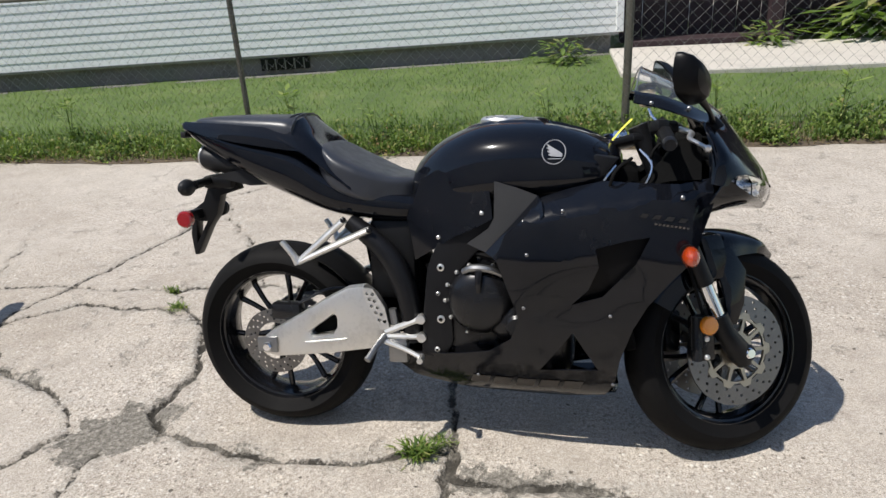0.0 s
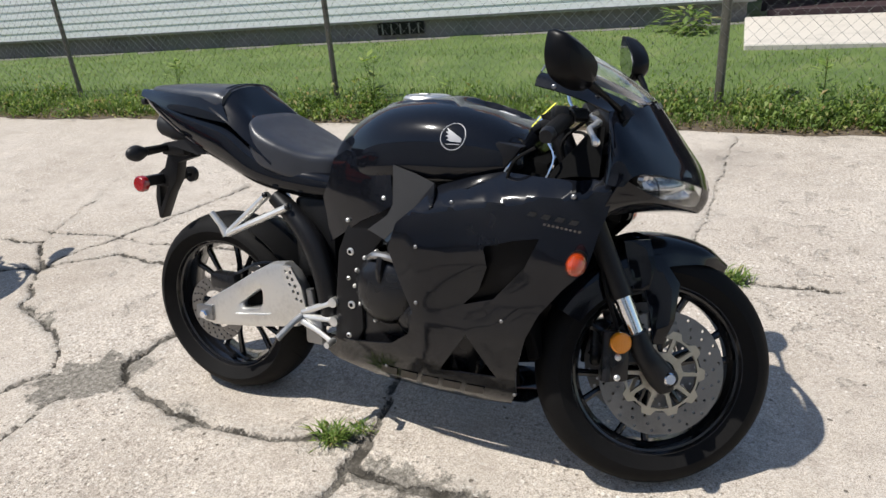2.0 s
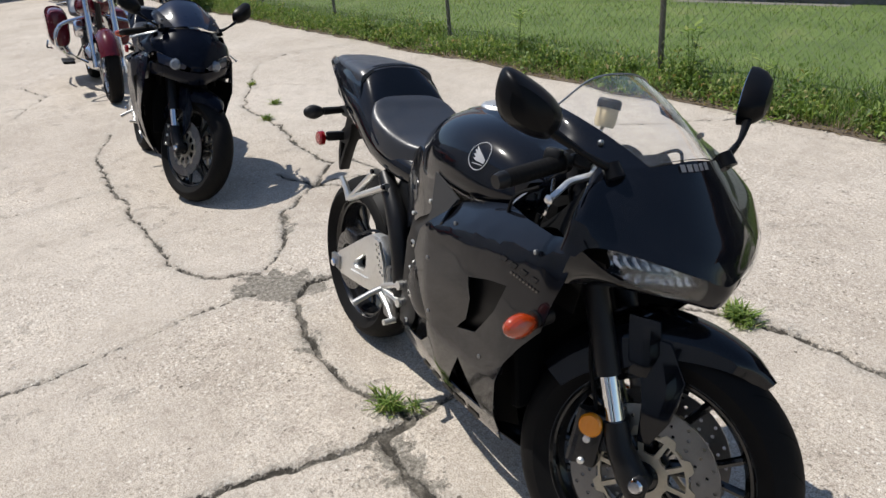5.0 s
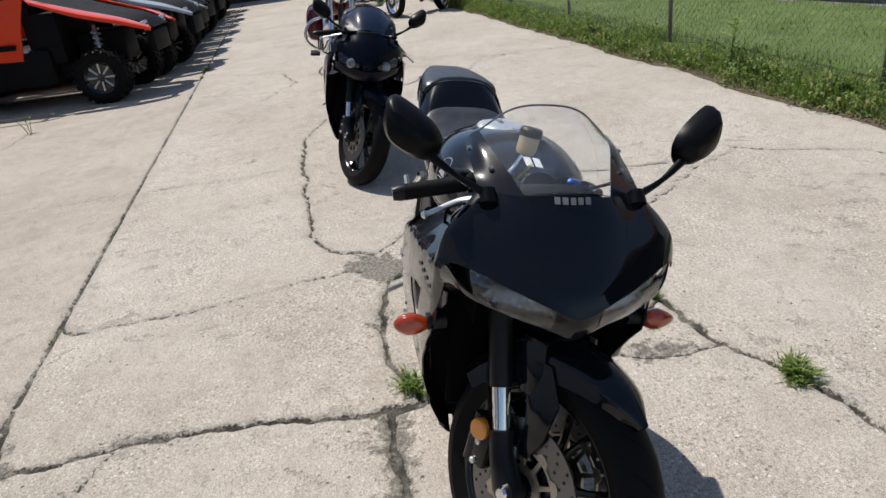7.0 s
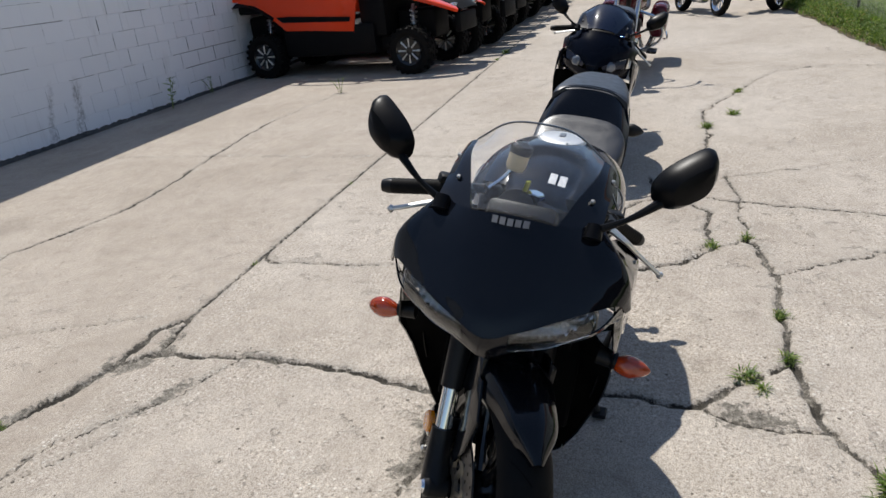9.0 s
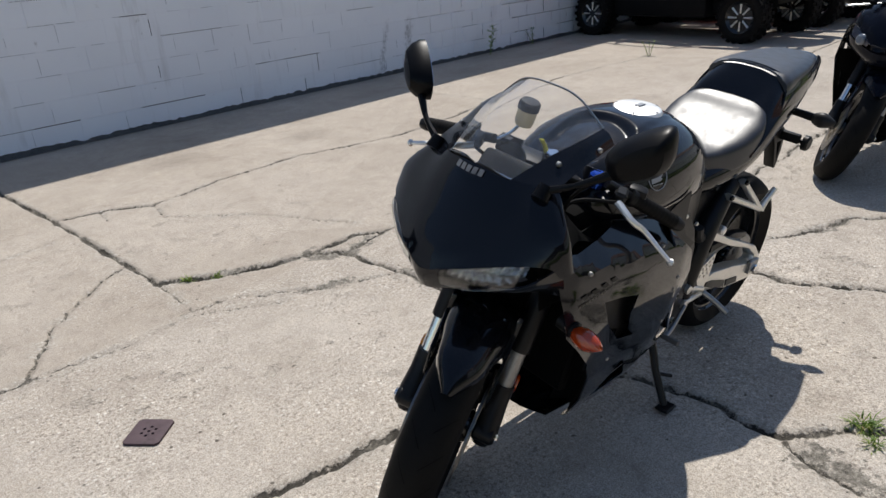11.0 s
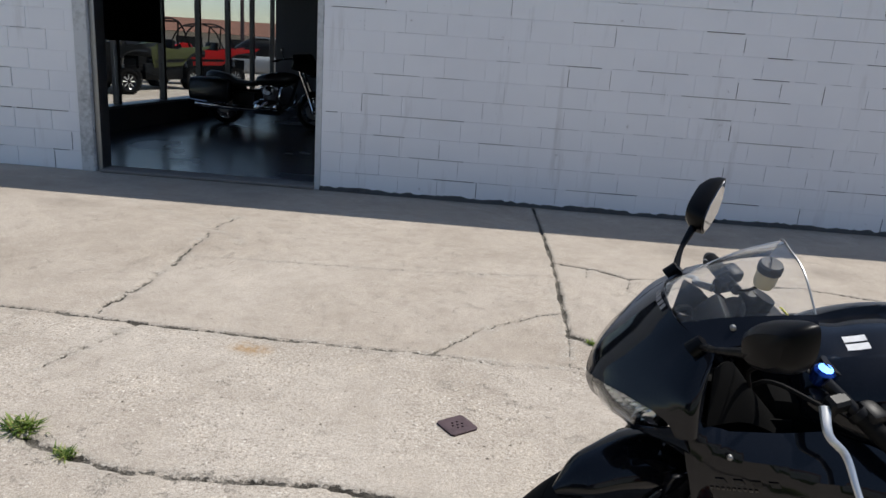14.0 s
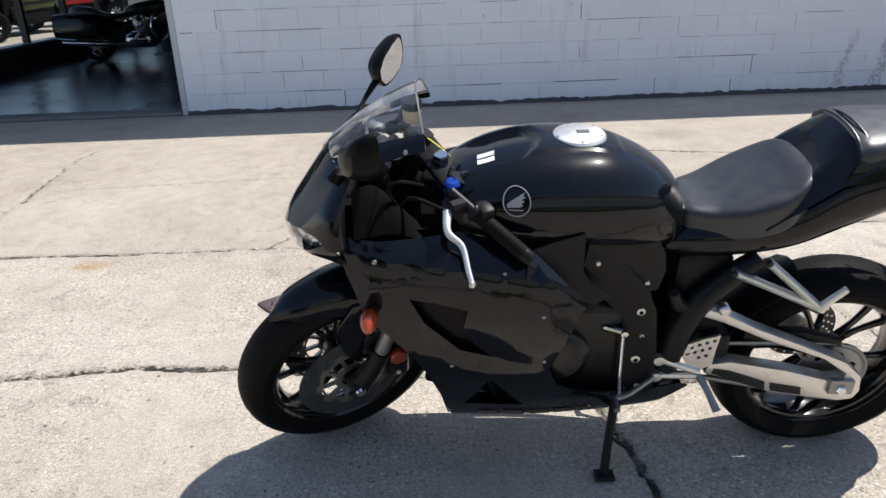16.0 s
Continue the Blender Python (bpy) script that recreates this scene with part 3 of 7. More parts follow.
draw_line("crack", [(-2.03, 2.59), (-2.29, 2.85), (-2.67, 2.83), (-3.43, 2.95), (-4.3, 2.98), (-5.03, 3.33), (-6.1, 3.80), (-6.25, 4.25), (-6.15, 4.75), (-5.95, 5.2)], 0.011, 0.03)
draw_line("crack", [(-2.29, 2.85), (-2.67, 3.79)], 0.004, 0.03)
draw_line("crack", [(-1.04, 2.67), (-1.34, 2.95), (-2.47, 2.99)], 0.006, 0.025)
draw_line("crack", [(-1.34, 2.95), (-0.88, 3.01), (-0.54, 2.97), (-0.18, 2.95), (0.07, 2.96), (0.23, 3.0), (0.47, 3.09), (0.69, 3.16), (0.92, 3.14), (1.5, 3.14)], 0.012, 0.018)
draw_line("crack", [(-0.88, 3.01), (-1.01, 3.20), (-1.23, 3.56), (-1.61, 4.13), (-1.69, 4.30)], 0.006, 0.03)
draw_line("crack", [(-1.69, 4.30), (-1.35, 4.66), (-0.73, 5.3)], 0.006, 0.03)
draw_line("crack", [(-0.18, 2.95), (-0.03, 2.82), (0.08, 2.69), (0.13, 2.58), (0.085, 2.39), (0.11, 2.1), (0.14, 1.95)], 0.009, 0.02)
draw_line("crack", [(0.23, 3.0), (0.20, 2.80), (0.13, 2.58)], 0.006, 0.02)
draw_line("crack", [(0.92, 3.14), (0.97, 3.5), (1.01, 4.0), (1.1, 5.1)], 0.003, 0.025)
draw_line("crack", [(-3.22, -2.5), (-3.18, -1.2), (-3.08, -0.17), (-3.04, 0.53), (-2.95, 1.14), (-2.99, 1.64)], 0.006, 0.012)
draw_line("crack", [(-8.4, 0.5), (-7.43, 1.55), (-6.64, 1.70), (-5.78, 1.30)], 0.006, 0.03)
draw_line("crack", [(-6.69, 0.47), (-6.1, 1.6)], 0.005, 0.03)
draw_line("crack", [(-6.4, 3.84), (-6.08, 5.4)], 0.008, 0.03)
# broken patches, stains
draw_line("worn", [(-1.10, 1.88), (-0.96, 1.96), (-0.90, 2.05)], 0.10, 0.0)
draw_line("worn", [(-2.02, 2.58), (-1.99, 2.60)], 0.03, 0.0)
draw_line("worn", [(0.22, 1.795), (0.42, 1.79), (0.56, 1.75)], 0.05, 0.0)
draw_line("worn", [(-0.55, 1.87), (-0.40, 1.86)], 0.02, 0.0)
draw_line("worn", [(-1.66, 2.27), (-1.50, 2.20)], 0.02, 0.0)
draw_line("worn", [(0.14, 0.40), (0.0, 0.52), (-0.18, 0.44)], 0.035, 0.0)
draw_line("worn", [(0.62, 0.15), (0.30, 0.32), (0.05, 0.33)], 0.02, 0.0)
draw_line("worn", [(0.19, 0.76), (0.33, 0.70)], 0.02, 0.0)
draw_line("worn", [(-0.05, 0.86), (0.02, 1.05)], 0.012, 0.0)
draw_line("worn", [(0.16, 2.72), (0.17, 2.84)], 0.035, 0.0)
draw_line("worn", [(0.25, 0.76), (0.38, 0.68)], 0.01, 0.0)
draw_line("worn", [(2.2, 1.63), (1.9, 1.60)], 0.0, 0.0)
draw_line("rust", [(2.28, 0.59), (2.36, 0.57)], 0.03, 0.0)
# soft darker strip on the concrete along the whole wall
draw_line("oil_and_strip", [(-26, -3.40), (2.98, -3.40)], 0.0, 0.0)
draw_line("oil_and_strip", [(-0.25, -2.0), (-0.45, -2.05)], 0.02, 0.0)
draw_line("oil_and_strip", [(0.98, 4.62), (1.10, 4.68)], 0.06, 0.0)
draw_line("oil_and_strip", [(-1.34, -1.75), (-1.44, -1.79)], 0.02, 0.0)
draw_line("oil_and_strip", [(4.6, -1.9), (4.9, -2.0)], 0.02, 0.0)

gw, gh = len(GX), len(GY)
zz = -0.020 * np.clip((0.004 - FIELD["crack"]) / 0.010, 0, 1)
zz -= 0.012 * np.clip((0.03 - FIELD["worn"]) / 0.06, 0, 1)
zz -= 0.020 * np.exp(-(((GX[:, None] + 0.45) / 0.45) ** 2 + ((GY[None, :] - 2.12) / 0.4) ** 2))
co = np.empty((gw, gh, 3))
co[..., 0], co[..., 1], co[..., 2] = GX[:, None], GY[None, :], zz
idx = np.arange(gw * gh).reshape(gw, gh)
quads = np.stack((idx[:-1, :-1], idx[1:, :-1], idx[1:, 1:], idx[:-1, 1:]), -1).reshape(-1, 4)
gm = bpy.data.meshes.new("ground")
gm.vertices.add(gw * gh)
gm.vertices.foreach_set("co", co.ravel())
gm.loops.add(quads.size)
gm.loops.foreach_set("vertex_index", quads.ravel().astype(np.int32))
gm.polygons.add(len(quads))
gm.polygons.foreach_set("loop_start", np.arange(0, quads.size, 4, dtype=np.int32))
gm.update()
for key, f in FIELD.items():
    gm.attributes.new(key, "FLOAT", "POINT").data.foreach_set("value", f.ravel().astype(np.float32))
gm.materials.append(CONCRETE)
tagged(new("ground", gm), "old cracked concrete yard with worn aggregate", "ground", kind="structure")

# drain plate
dp = thing("drain_cover", pose(1.31, 1.12, 0.0, 0, 0, 38), "small rusty iron drain cover set in concrete", "drain cover")
holes = [ring_points(0.022 * math.cos(a) * k, 0.022 * math.sin(a) * k, 0.005, 8) for k, n in ((0.0, 1), (1.0, 6)) for a in (2 * math.pi * i / n for i in range(n))]
bm = plate([(-0.052, -0.06), (0.052, -0.06), (0.062, -0.05), (0.062, 0.05), (0.052, 0.06), (-0.052, 0.06), (-0.062, 0.05), (-0.062, -0.05)], 0.0, 0.009, holes, 0.002)
part("cover_plate", moved(bm, Matrix.Rotation(radians(90), 4, "X")), IRON, dp)

# ---- white block building ----
WALL_Y, WALL_H, WALL_T = -3.42, 4.6, 0.20
DOOR_X0, DOOR_X1, DOOR_H = 2.98, 5.50, 2.7


def slab(name, x0, x1, y0, y1, z0, z1, material, parent=None, bevel=0.0):
    return part(name, box(((x0 + x1) / 2, (y0 + y1) / 2, (z0 + z1) / 2), (x1 - x0, y1 - y0, z1 - z0), bevel), material, parent, smooth=0)


wall = thing("wall_south", Matrix.Identity(4), "white painted concrete block wall with open joints", "wall", kind="structure")
for x0, x1, z0, z1 in ((-26.0, DOOR_X0, 0.0, WALL_H), (DOOR_X1, 9.0, 0.0, WALL_H), (DOOR_X0, DOOR_X1, DOOR_H, WALL_H)):
    part("wall_core", box(((x0 + x1) / 2, WALL_Y - WALL_T / 2 - 0.006, (z0 + z1) / 2), (x1 - x0, WALL_T, z1 - z0)), BLOCK, wall, smooth=0)
slab("wall_cap", -26, 9.0, WALL_Y - 0.26, WALL_Y + 0.03, WALL_H, WALL_H + 0.08, JAMB, wall)
bl = random.Random(11)


def block_mesh(length):
    bm = box((0, 0, 0), (length - 0.0010, 0.016, 0.1990), 0.0012, 1)
    me = bpy.data.meshes.new("block")
    bm.to_mesh(me)
    bm.free()
    me.materials.append(BLOCK)
    return me


full_block = block_mesh(0.40)
cut_blocks = {}
blocks = []
for row in range(int(WALL_H / 0.2)):
    for a, b in ((-26.0, DOOR_X0), (DOOR_X1, 9.0)):
        x = b
        first = True
        while x > a + 0.02:
            w = 0.2 if first and row % 2 else 0.4
            first = False
            w = min(w, x - a)
            blocks.append((x - w / 2, 0.1 + row * 0.2, round(w, 3)))
            x -= w
    if row * 0.2 >= DOOR_H:
        x = DOOR_X1
        while x > DOOR_X0 + 0.02:
            w = min(0.4, x - DOOR_X0)
            blocks.append((x - w / 2, 0.1 + row * 0.2, round(w, 3)))
            x -= w
near = sorted((b for b in blocks if -4.6 < b[0] < 5.9 and b[1] < 2.0), key=lambda b: b[1])[:280]
chosen = set(near)
rest_v, rest_f = [], []
for x, z, w in blocks:
    if (x, z, w) in chosen:
        continue
    k = len(rest_v)
    y = WALL_Y + 0.002
    h, e = 0.0985, w / 2 - 0.0015
    for dx, dz, dy in ((-e, -h, -0.012), (e, -h, -0.012), (e, h, -0.012), (-e, h, -0.012), (-e + 0.004, -h + 0.004, 0), (e - 0.004, -h + 0.004, 0), (e - 0.004, h - 0.004, 0), (-e + 0.004, h - 0.004, 0)):
        rest_v.append((x + dx, y + dy, z + dz))
    rest_f += [(k + 4, k + 7, k + 6, k + 5), (k, k + 4, k + 5, k + 1), (k + 1, k + 5, k + 6, k + 2), (k + 2, k + 6, k + 7, k + 3), (k + 3, k + 7, k + 4, k)]
rb = raw("far_blocks", rest_v, rest_f, BLOCK, wall)
tagged(rb, kind="stuff")
# open, dark joints here and there
bm = bmesh.new()
for x, z, w in blocks:
    if not (-9 < x < 6.4 and z < 2.6):
        continue
    busy = 0.5 + 1.6 * noise.noise((x * 0.6, z * 1.1, 2.0))
    if bl.random() < 0.46 * busy:
        ln = w * bl.uniform(0.4, 1.6)
        cx = x + bl.uniform(-0.3, 0.3) * w
        if DOOR_X0 - ln / 2 - 0.01 < cx < DOOR_X1 + ln / 2 + 0.01:
            continue
        bmesh.ops.create_cube(bm, size=1, matrix=Matrix.Translation((cx, WALL_Y + 0.0015, z + 0.1)) @ Matrix.Diagonal((ln, 0.006, bl.uniform(0.002, 0.007), 1)))
    if bl.random() < 0.24 * busy:
        bmesh.ops.create_cube(bm, size=1, matrix=Matrix.Translation((x + w / 2, WALL_Y + 0.0015, z + bl.uniform(-0.02, 0.02))) @ Matrix.Diagonal((bl.uniform(0.002, 0.006), 0.006, bl.uniform(0.1, 0.19), 1)))
part("open_joints", bm, MORTAR, wall, "dark cracked mortar joints", smooth=0)
# hairline shrinkage along most other joints
bm = bmesh.new()
for x, z, w in blocks:
    if not (-9 < x < 6.4 and z < 2.8) or DOOR_X0 - 0.45 < x < DOOR_X1 + 0.45:
        continue
    for _ in range(2):
        if bl.random() < 0.38:
            ln = w * bl.uniform(0.25, 0.8)
            bmesh.ops.create_cube(bm, size=1, matrix=Matrix.Translation((x + bl.uniform(-0.35, 0.35) * w, WALL_Y + 0.001, z + 0.1 + bl.uniform(-0.0015, 0.0015))) @ Matrix.Diagonal((ln, 0.005, bl.uniform(0.002, 0.0045), 1)))
    if bl.random() < 0.42:
        bmesh.ops.create_cube(bm, size=1, matrix=Matrix.Translation((x + w / 2, WALL_Y + 0.001, z + bl.uniform(-0.03, 0.03))) @ Matrix.Diagonal((bl.uniform(0.002, 0.004), 0.005, bl.uniform(0.06, 0.18), 1)))
part("hairline_joints", bm, MORTAR_GREY, wall, "grey hairline joints between painted blocks", smooth=0)
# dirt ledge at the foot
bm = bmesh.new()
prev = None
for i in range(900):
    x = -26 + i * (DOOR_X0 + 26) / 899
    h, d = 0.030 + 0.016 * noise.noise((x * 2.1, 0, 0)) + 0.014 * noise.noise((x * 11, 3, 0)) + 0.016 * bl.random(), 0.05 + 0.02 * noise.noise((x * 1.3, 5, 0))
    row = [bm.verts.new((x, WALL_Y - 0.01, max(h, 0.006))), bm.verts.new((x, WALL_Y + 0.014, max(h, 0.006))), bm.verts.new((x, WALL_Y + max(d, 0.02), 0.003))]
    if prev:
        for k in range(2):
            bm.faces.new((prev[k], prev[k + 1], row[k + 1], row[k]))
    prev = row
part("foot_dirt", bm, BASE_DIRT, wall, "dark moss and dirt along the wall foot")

# door opening and showroom
door = thing("door_1", Matrix.Identity(4), "open showroom doorway with chipped pale jambs", "doorway", kind="structure")
slab("jamb", DOOR_X0, DOOR_X0 + 0.06, WALL_Y - 0.24, WALL_Y + 0.012, 0, DOOR_H, JAMB, door, 0.004)
slab("jamb", DOOR_X1 - 0.14, DOOR_X1, WALL_Y - 0.24, WALL_Y + 0.025, 0, DOOR_H, JAMB, door, 0.006)
slab("jamb_stop", DOOR_X1 - 0.20, DOOR_X1 - 0.142, WALL_Y - 0.20, WALL_Y - 0.02, 0, DOOR_H, ALU_DARK, door, 0.004)
slab("lintel", DOOR_X0 + 0.06, DOOR_X1 - 0.14, WALL_Y - 0.24, WALL_Y + 0.01, DOOR_H - 0.12, DOOR_H, JAMB, door, 0.004)
slab("threshold", DOOR_X0 + 0.06, DOOR_X1 - 0.2, WALL_Y - 0.22, WALL_Y + 0.05, 0.0, 0.035, FOUNDATION, door, 0.01)
IN_X0, IN_X1, IN_Y1 = 0.4, 6.75, -14.0
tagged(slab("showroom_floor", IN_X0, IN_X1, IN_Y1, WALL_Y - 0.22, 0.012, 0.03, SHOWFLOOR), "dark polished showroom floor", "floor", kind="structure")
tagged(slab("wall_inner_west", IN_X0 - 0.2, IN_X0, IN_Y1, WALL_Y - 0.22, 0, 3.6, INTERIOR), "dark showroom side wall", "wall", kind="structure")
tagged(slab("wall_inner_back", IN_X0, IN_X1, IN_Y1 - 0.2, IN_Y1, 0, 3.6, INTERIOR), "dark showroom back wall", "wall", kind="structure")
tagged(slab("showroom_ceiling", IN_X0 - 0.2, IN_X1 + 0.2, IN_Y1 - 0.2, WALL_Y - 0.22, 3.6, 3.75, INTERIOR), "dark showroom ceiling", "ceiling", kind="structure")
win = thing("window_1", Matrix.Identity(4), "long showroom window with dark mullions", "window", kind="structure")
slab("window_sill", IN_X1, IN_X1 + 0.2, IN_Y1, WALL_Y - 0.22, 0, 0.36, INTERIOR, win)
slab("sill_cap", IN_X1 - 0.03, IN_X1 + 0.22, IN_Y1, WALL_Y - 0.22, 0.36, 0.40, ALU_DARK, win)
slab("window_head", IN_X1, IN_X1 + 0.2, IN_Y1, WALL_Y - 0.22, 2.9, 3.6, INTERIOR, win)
for i in range(8):
    y = WALL_Y - 0.25 - i * 1.48
    slab("mullion", IN_X1 + 0.04, IN_X1 + 0.14, y - 0.04, y + 0.04, 0.40, 2.9, ALU_FRAME, win)
    if i < 7:
        pane = slab("pane", IN_X1 + 0.085, IN_X1 + 0.091, y - 1.44, y - 0.04, 0.40, 2.9, GLASS, win)
        pane.visible_shadow = False
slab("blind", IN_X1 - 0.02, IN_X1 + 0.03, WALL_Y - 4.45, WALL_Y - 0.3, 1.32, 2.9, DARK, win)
tagged(slab("building_roof", -26, 7.1, -16, WALL_Y - 0.2, 4.3, 4.5, ROOFING), "flat roof of the block building", "roof", kind="structure")
tagged(slab("wall_east_upper", 6.75, 7.0, -16, WALL_Y - 0.2, 3.76, 4.3, BLOCK), "upper block wall over the shop window", "wall", kind="structure")

# ---- neighbour's house behind the fence ----
HOUSE = pose(1.22, 9.48, 0, 0, 0, 7.9)
house = thing("house", HOUSE, "white vinyl-sided house on a grey block foundation", "house")
LEN = 30.0
part("wall", box((-LEN / 2, 4.0, 1.75), (LEN - 0.1, 7.9, 2.9)), SIDING, house, smooth=0)
part("foundation", box((-LEN / 2, 4.06, 0.14), (LEN - 0.16, 8.0, 0.30)), FOUNDATION, house, "grey concrete block foundation", smooth=0)
me_board = None
for i in range(30):
    z = 0.29 + i * 0.1
    if me_board is None:
        bm = bmesh.new()
        q = [(0, 0.03), (0, 0.102), (0.016, 0.098), (0.0, 0.094)]
        prof = [(0.03, 0.0), (-0.010, 0.0), (-0.0105, 0.003), (-0.004, 0.0995), (0.03, 0.0995)]
        a = [bm.verts.new((0, y, zz_)) for y, zz_ in prof]
        b = [bm.verts.new((-LEN, y, zz_)) for y, zz_ in prof]
        for k in range(5):
            bm.faces.new((a[k], a[(k + 1) % 5], b[(k + 1) % 5], b[k]))
        bm.faces.new(a)
        bm.faces.new(b)
        first = part("siding_board", bm, SIDING, house, smooth=0)
        me_board = first.data
        first.location = (0, 0.0, z)
    else:
        ob = new("siding_board", me_board)
        ob.parent = house
        ob.location = (0, 0.0, z)
part("corner_trim", box((0.015, 0.03, 1.8), (0.09, 0.12, 3.02), 0.006), SIDING, house, smooth=0)
part("sill_flashing", box((-LEN / 2, 0.03, 0.275), (LEN, 0.10, 0.03)), ALU_DARK, house, smooth=0)
part("foundation_ledge", box((-LEN / 2, -0.02, 0.012), (LEN, 0.16, 0.05), 0.01), FOUNDATION, house, smooth=0)
for x in (-4.2, -12.0, -19.5):
    vent = part("basement_window", box((x, 0.04, 0.17), (0.62, 0.06, 0.15), 0.006), PLASTIC, house, "small dark basement window", smooth=0)
    for k in range(5):
        part("vent_slat", box((x - 0.24 + k * 0.12, 0.004, 0.17), (0.014, 0.012, 0.13)), GALV, vent, smooth=0)
roof = bmesh.new()
rv = [roof.verts.new(p) for p in ((0.5, -0.12, 3.2), (0.5, 4.0, 5.6), (0.5, 8.5, 3.2), (-LEN - 0.5, -0.12, 3.2), (-LEN - 0.5, 4.0, 5.6), (-LEN - 0.5, 8.5, 3.2))]
for f in ((0, 1, 4, 3), (1, 2, 5, 4), (0, 2, 1), (3, 4, 5), (0, 3, 5, 2)):
    roof.faces.new([rv[i] for i in f])
part("roof", roof, ROOFING, house, smooth=0)

# walkway, dark porch and step beside the house
walkw = thing("walkway", Matrix.Identity(4), "pale concrete walkway slab beside the house", "walkway", kind="structure")
slab("walk_slab", 1.12, 9.0, 7.75, 9.5, -0.02, 0.09, WALKWAY, walkw, 0.012)
porch = thing("porch", Matrix.Identity(4), "dark brown board porch wall in shade", "porch")
slab("porch_step", 1.35, 3.3, 9.52, 9.9, 0.0, 0.16, BROWN, porch, 0.01)
for i in range(24):
    slab("board", 1.3 + i * 0.3, 1.59 + i * 0.3, 10.3, 10.34, 0.0, 3.2, BROWN, porch, 0.006)
slab("porch_post", 3.05, 3.20, 9.7, 9.85, 0.0, 3.0, BROWN, porch, 0.01)
slab("porch_roof", 1.0, 9.0, 9.3, 12.0, 3.0, 3.15, ROOFING, porch)

# ---- fence ----
def fence_y(x):
    return 5.66 - 0.022 * x


FX0, FX1, FH = -28.0, 9.0, 1.25
fence = thing("fence", Matrix.Identity(4), "weathered chain-link fence on thin metal posts", "fence")
xs = [0.97 - 3.05 * i for i in range(10)] + [0.97 + 3.05 * i for i in (1, 2)]
for x in xs:
    part("post", join(tube([(x, fence_y(x), -0.02), (x + 0.012, fence_y(x), FH)], 0.023 if x < 0.5 else 0.03, 10), tube([(x + 0.012, fence_y(x), FH), (x + 0.012, fence_y(x), FH + 0.03)], [0.03, 0.012], 10)), POST, fence)
part("top_rail", tube([(FX0, fence_y(FX0), FH - 0.02), (FX1, fence_y(FX1), FH - 0.02)], 0.018, 8), POST, fence)
wv, wf = [], []
r, pitch = 0.0012, 0.084
span = FX1 - FX0
for fam in (1, -1):
    for i in range(int((span + FH) / pitch)):
        s = FX0 - (FH if fam > 0 else 0) + i * pitch
        p, q = (s, 0.03), (s + fam * (FH - 0.05), FH - 0.02)
        if min(p[0], q[0]) < FX0 or max(p[0], q[0]) > FX1:
            continue
        k = len(wv)
        for x, z in (p, q):
            for dx, dy in ((r, fam * r), (-r, fam * r), (0, fam * r - 1.7 * r)):
                wv.append((x + dx, fence_y(x) + dy + fam * 0.0015 - 0.026, z))
        wf += [(k, k + 1, k + 4, k + 3), (k + 1, k + 2, k + 5, k + 4), (k + 2, k, k + 3, k + 5)]
tagged(raw("wire_mesh", wv, wf, GALV, fence), "woven galvanised wire mesh", kind="stuff")

# ---- lawn and weeds ----
def grass_edge(x):
    return 5.22 + 0.006 * x + 0.08 * noise.noise((x * 0.9, 3.0, 0)) + 0.05 * noise.noise((x * 3.1, 9.0, 0))


lr = random.Random(21)
lv, lf = [], []
cols, rows_n = 260, 14
for i in range(cols + 1):
    x = -40 + i * 52 / cols
    for j in range(rows_n + 1):
        f = j / rows_n
        y = grass_edge(x) * (1 - f) + 12.5 * f
        lv.append((x, y, (0.0 if j == 0 else 0.035) + 0.02 * noise.noise((x * 1.7, y * 1.7, 0))))
for i in range(cols):
    for j in range(rows_n):
        k = i * (rows_n + 1) + j
        lf.append((k, k + rows_n + 1, k + rows_n + 2, k + 1))
tagged(raw("lawn", lv, lf, LAWN, None, 60), "mown green lawn behind the fence", "lawn", kind="structure")


def blades(name, n, place, height, width, material, label, lean=0.5, broad=False):
    """Many thin leaves, each its own island."""
    v, f = [], []
    for _ in range(n):
        x, y, k = place()
        h = height * lr.uniform(0.45, 1.15) * k
        a = lr.uniform(0, 2 * math.pi)
        dx, dy = math.cos(a), math.sin(a)
        ln = lr.uniform(0.1, 1) * lean * h
        b = len(v)
        w = width * lr.uniform(0.4, 1.6)
        z0 = lr.uniform(0.0, 0.75) * h if broad else 0.0
        hh = min(h, 0.09) if broad else h
        c2, s2 = -dy * w, dx * w
        if broad:
            r0 = lr.uniform(0, 0.05)
            bx, by = x + dx * r0, y + dy * r0
            v += [(bx, by, z0), (bx + dx * w * 0.9 + c2 * 0.6, by + dy * w * 0.9 + s2 * 0.6, z0 + hh * 0.35), (bx + dx * w * 2.2, by + dy * w * 2.2, z0 + hh * lr.uniform(0.0, 0.5)), (bx + dx * w * 0.9 - c2 * 0.6, by + dy * w * 0.9 - s2 * 0.6, z0 + hh * 0.35)]
            f.append((b, b + 1, b + 2, b + 3))
        else:
            v += [(x - c2 / 2, y - s2 / 2, 0), (x + c2 / 2, y + s2 / 2, 0), (x + dx * ln * 0.4 + c2 * 0.35, y + dy * ln * 0.4 + s2 * 0.35, h * 0.6), (x + dx * ln * 0.4 - c2 * 0.35, y + dy * ln * 0.4 - s2 * 0.35, h * 0.6), (x + dx * ln, y + dy * ln, h)]
            f += [(b, b + 1, b + 2, b + 3), (b + 3, b + 2, b + 4)]
    return tagged(raw(name, v, f, material), label, name.split("_")[0], kind="stuff")


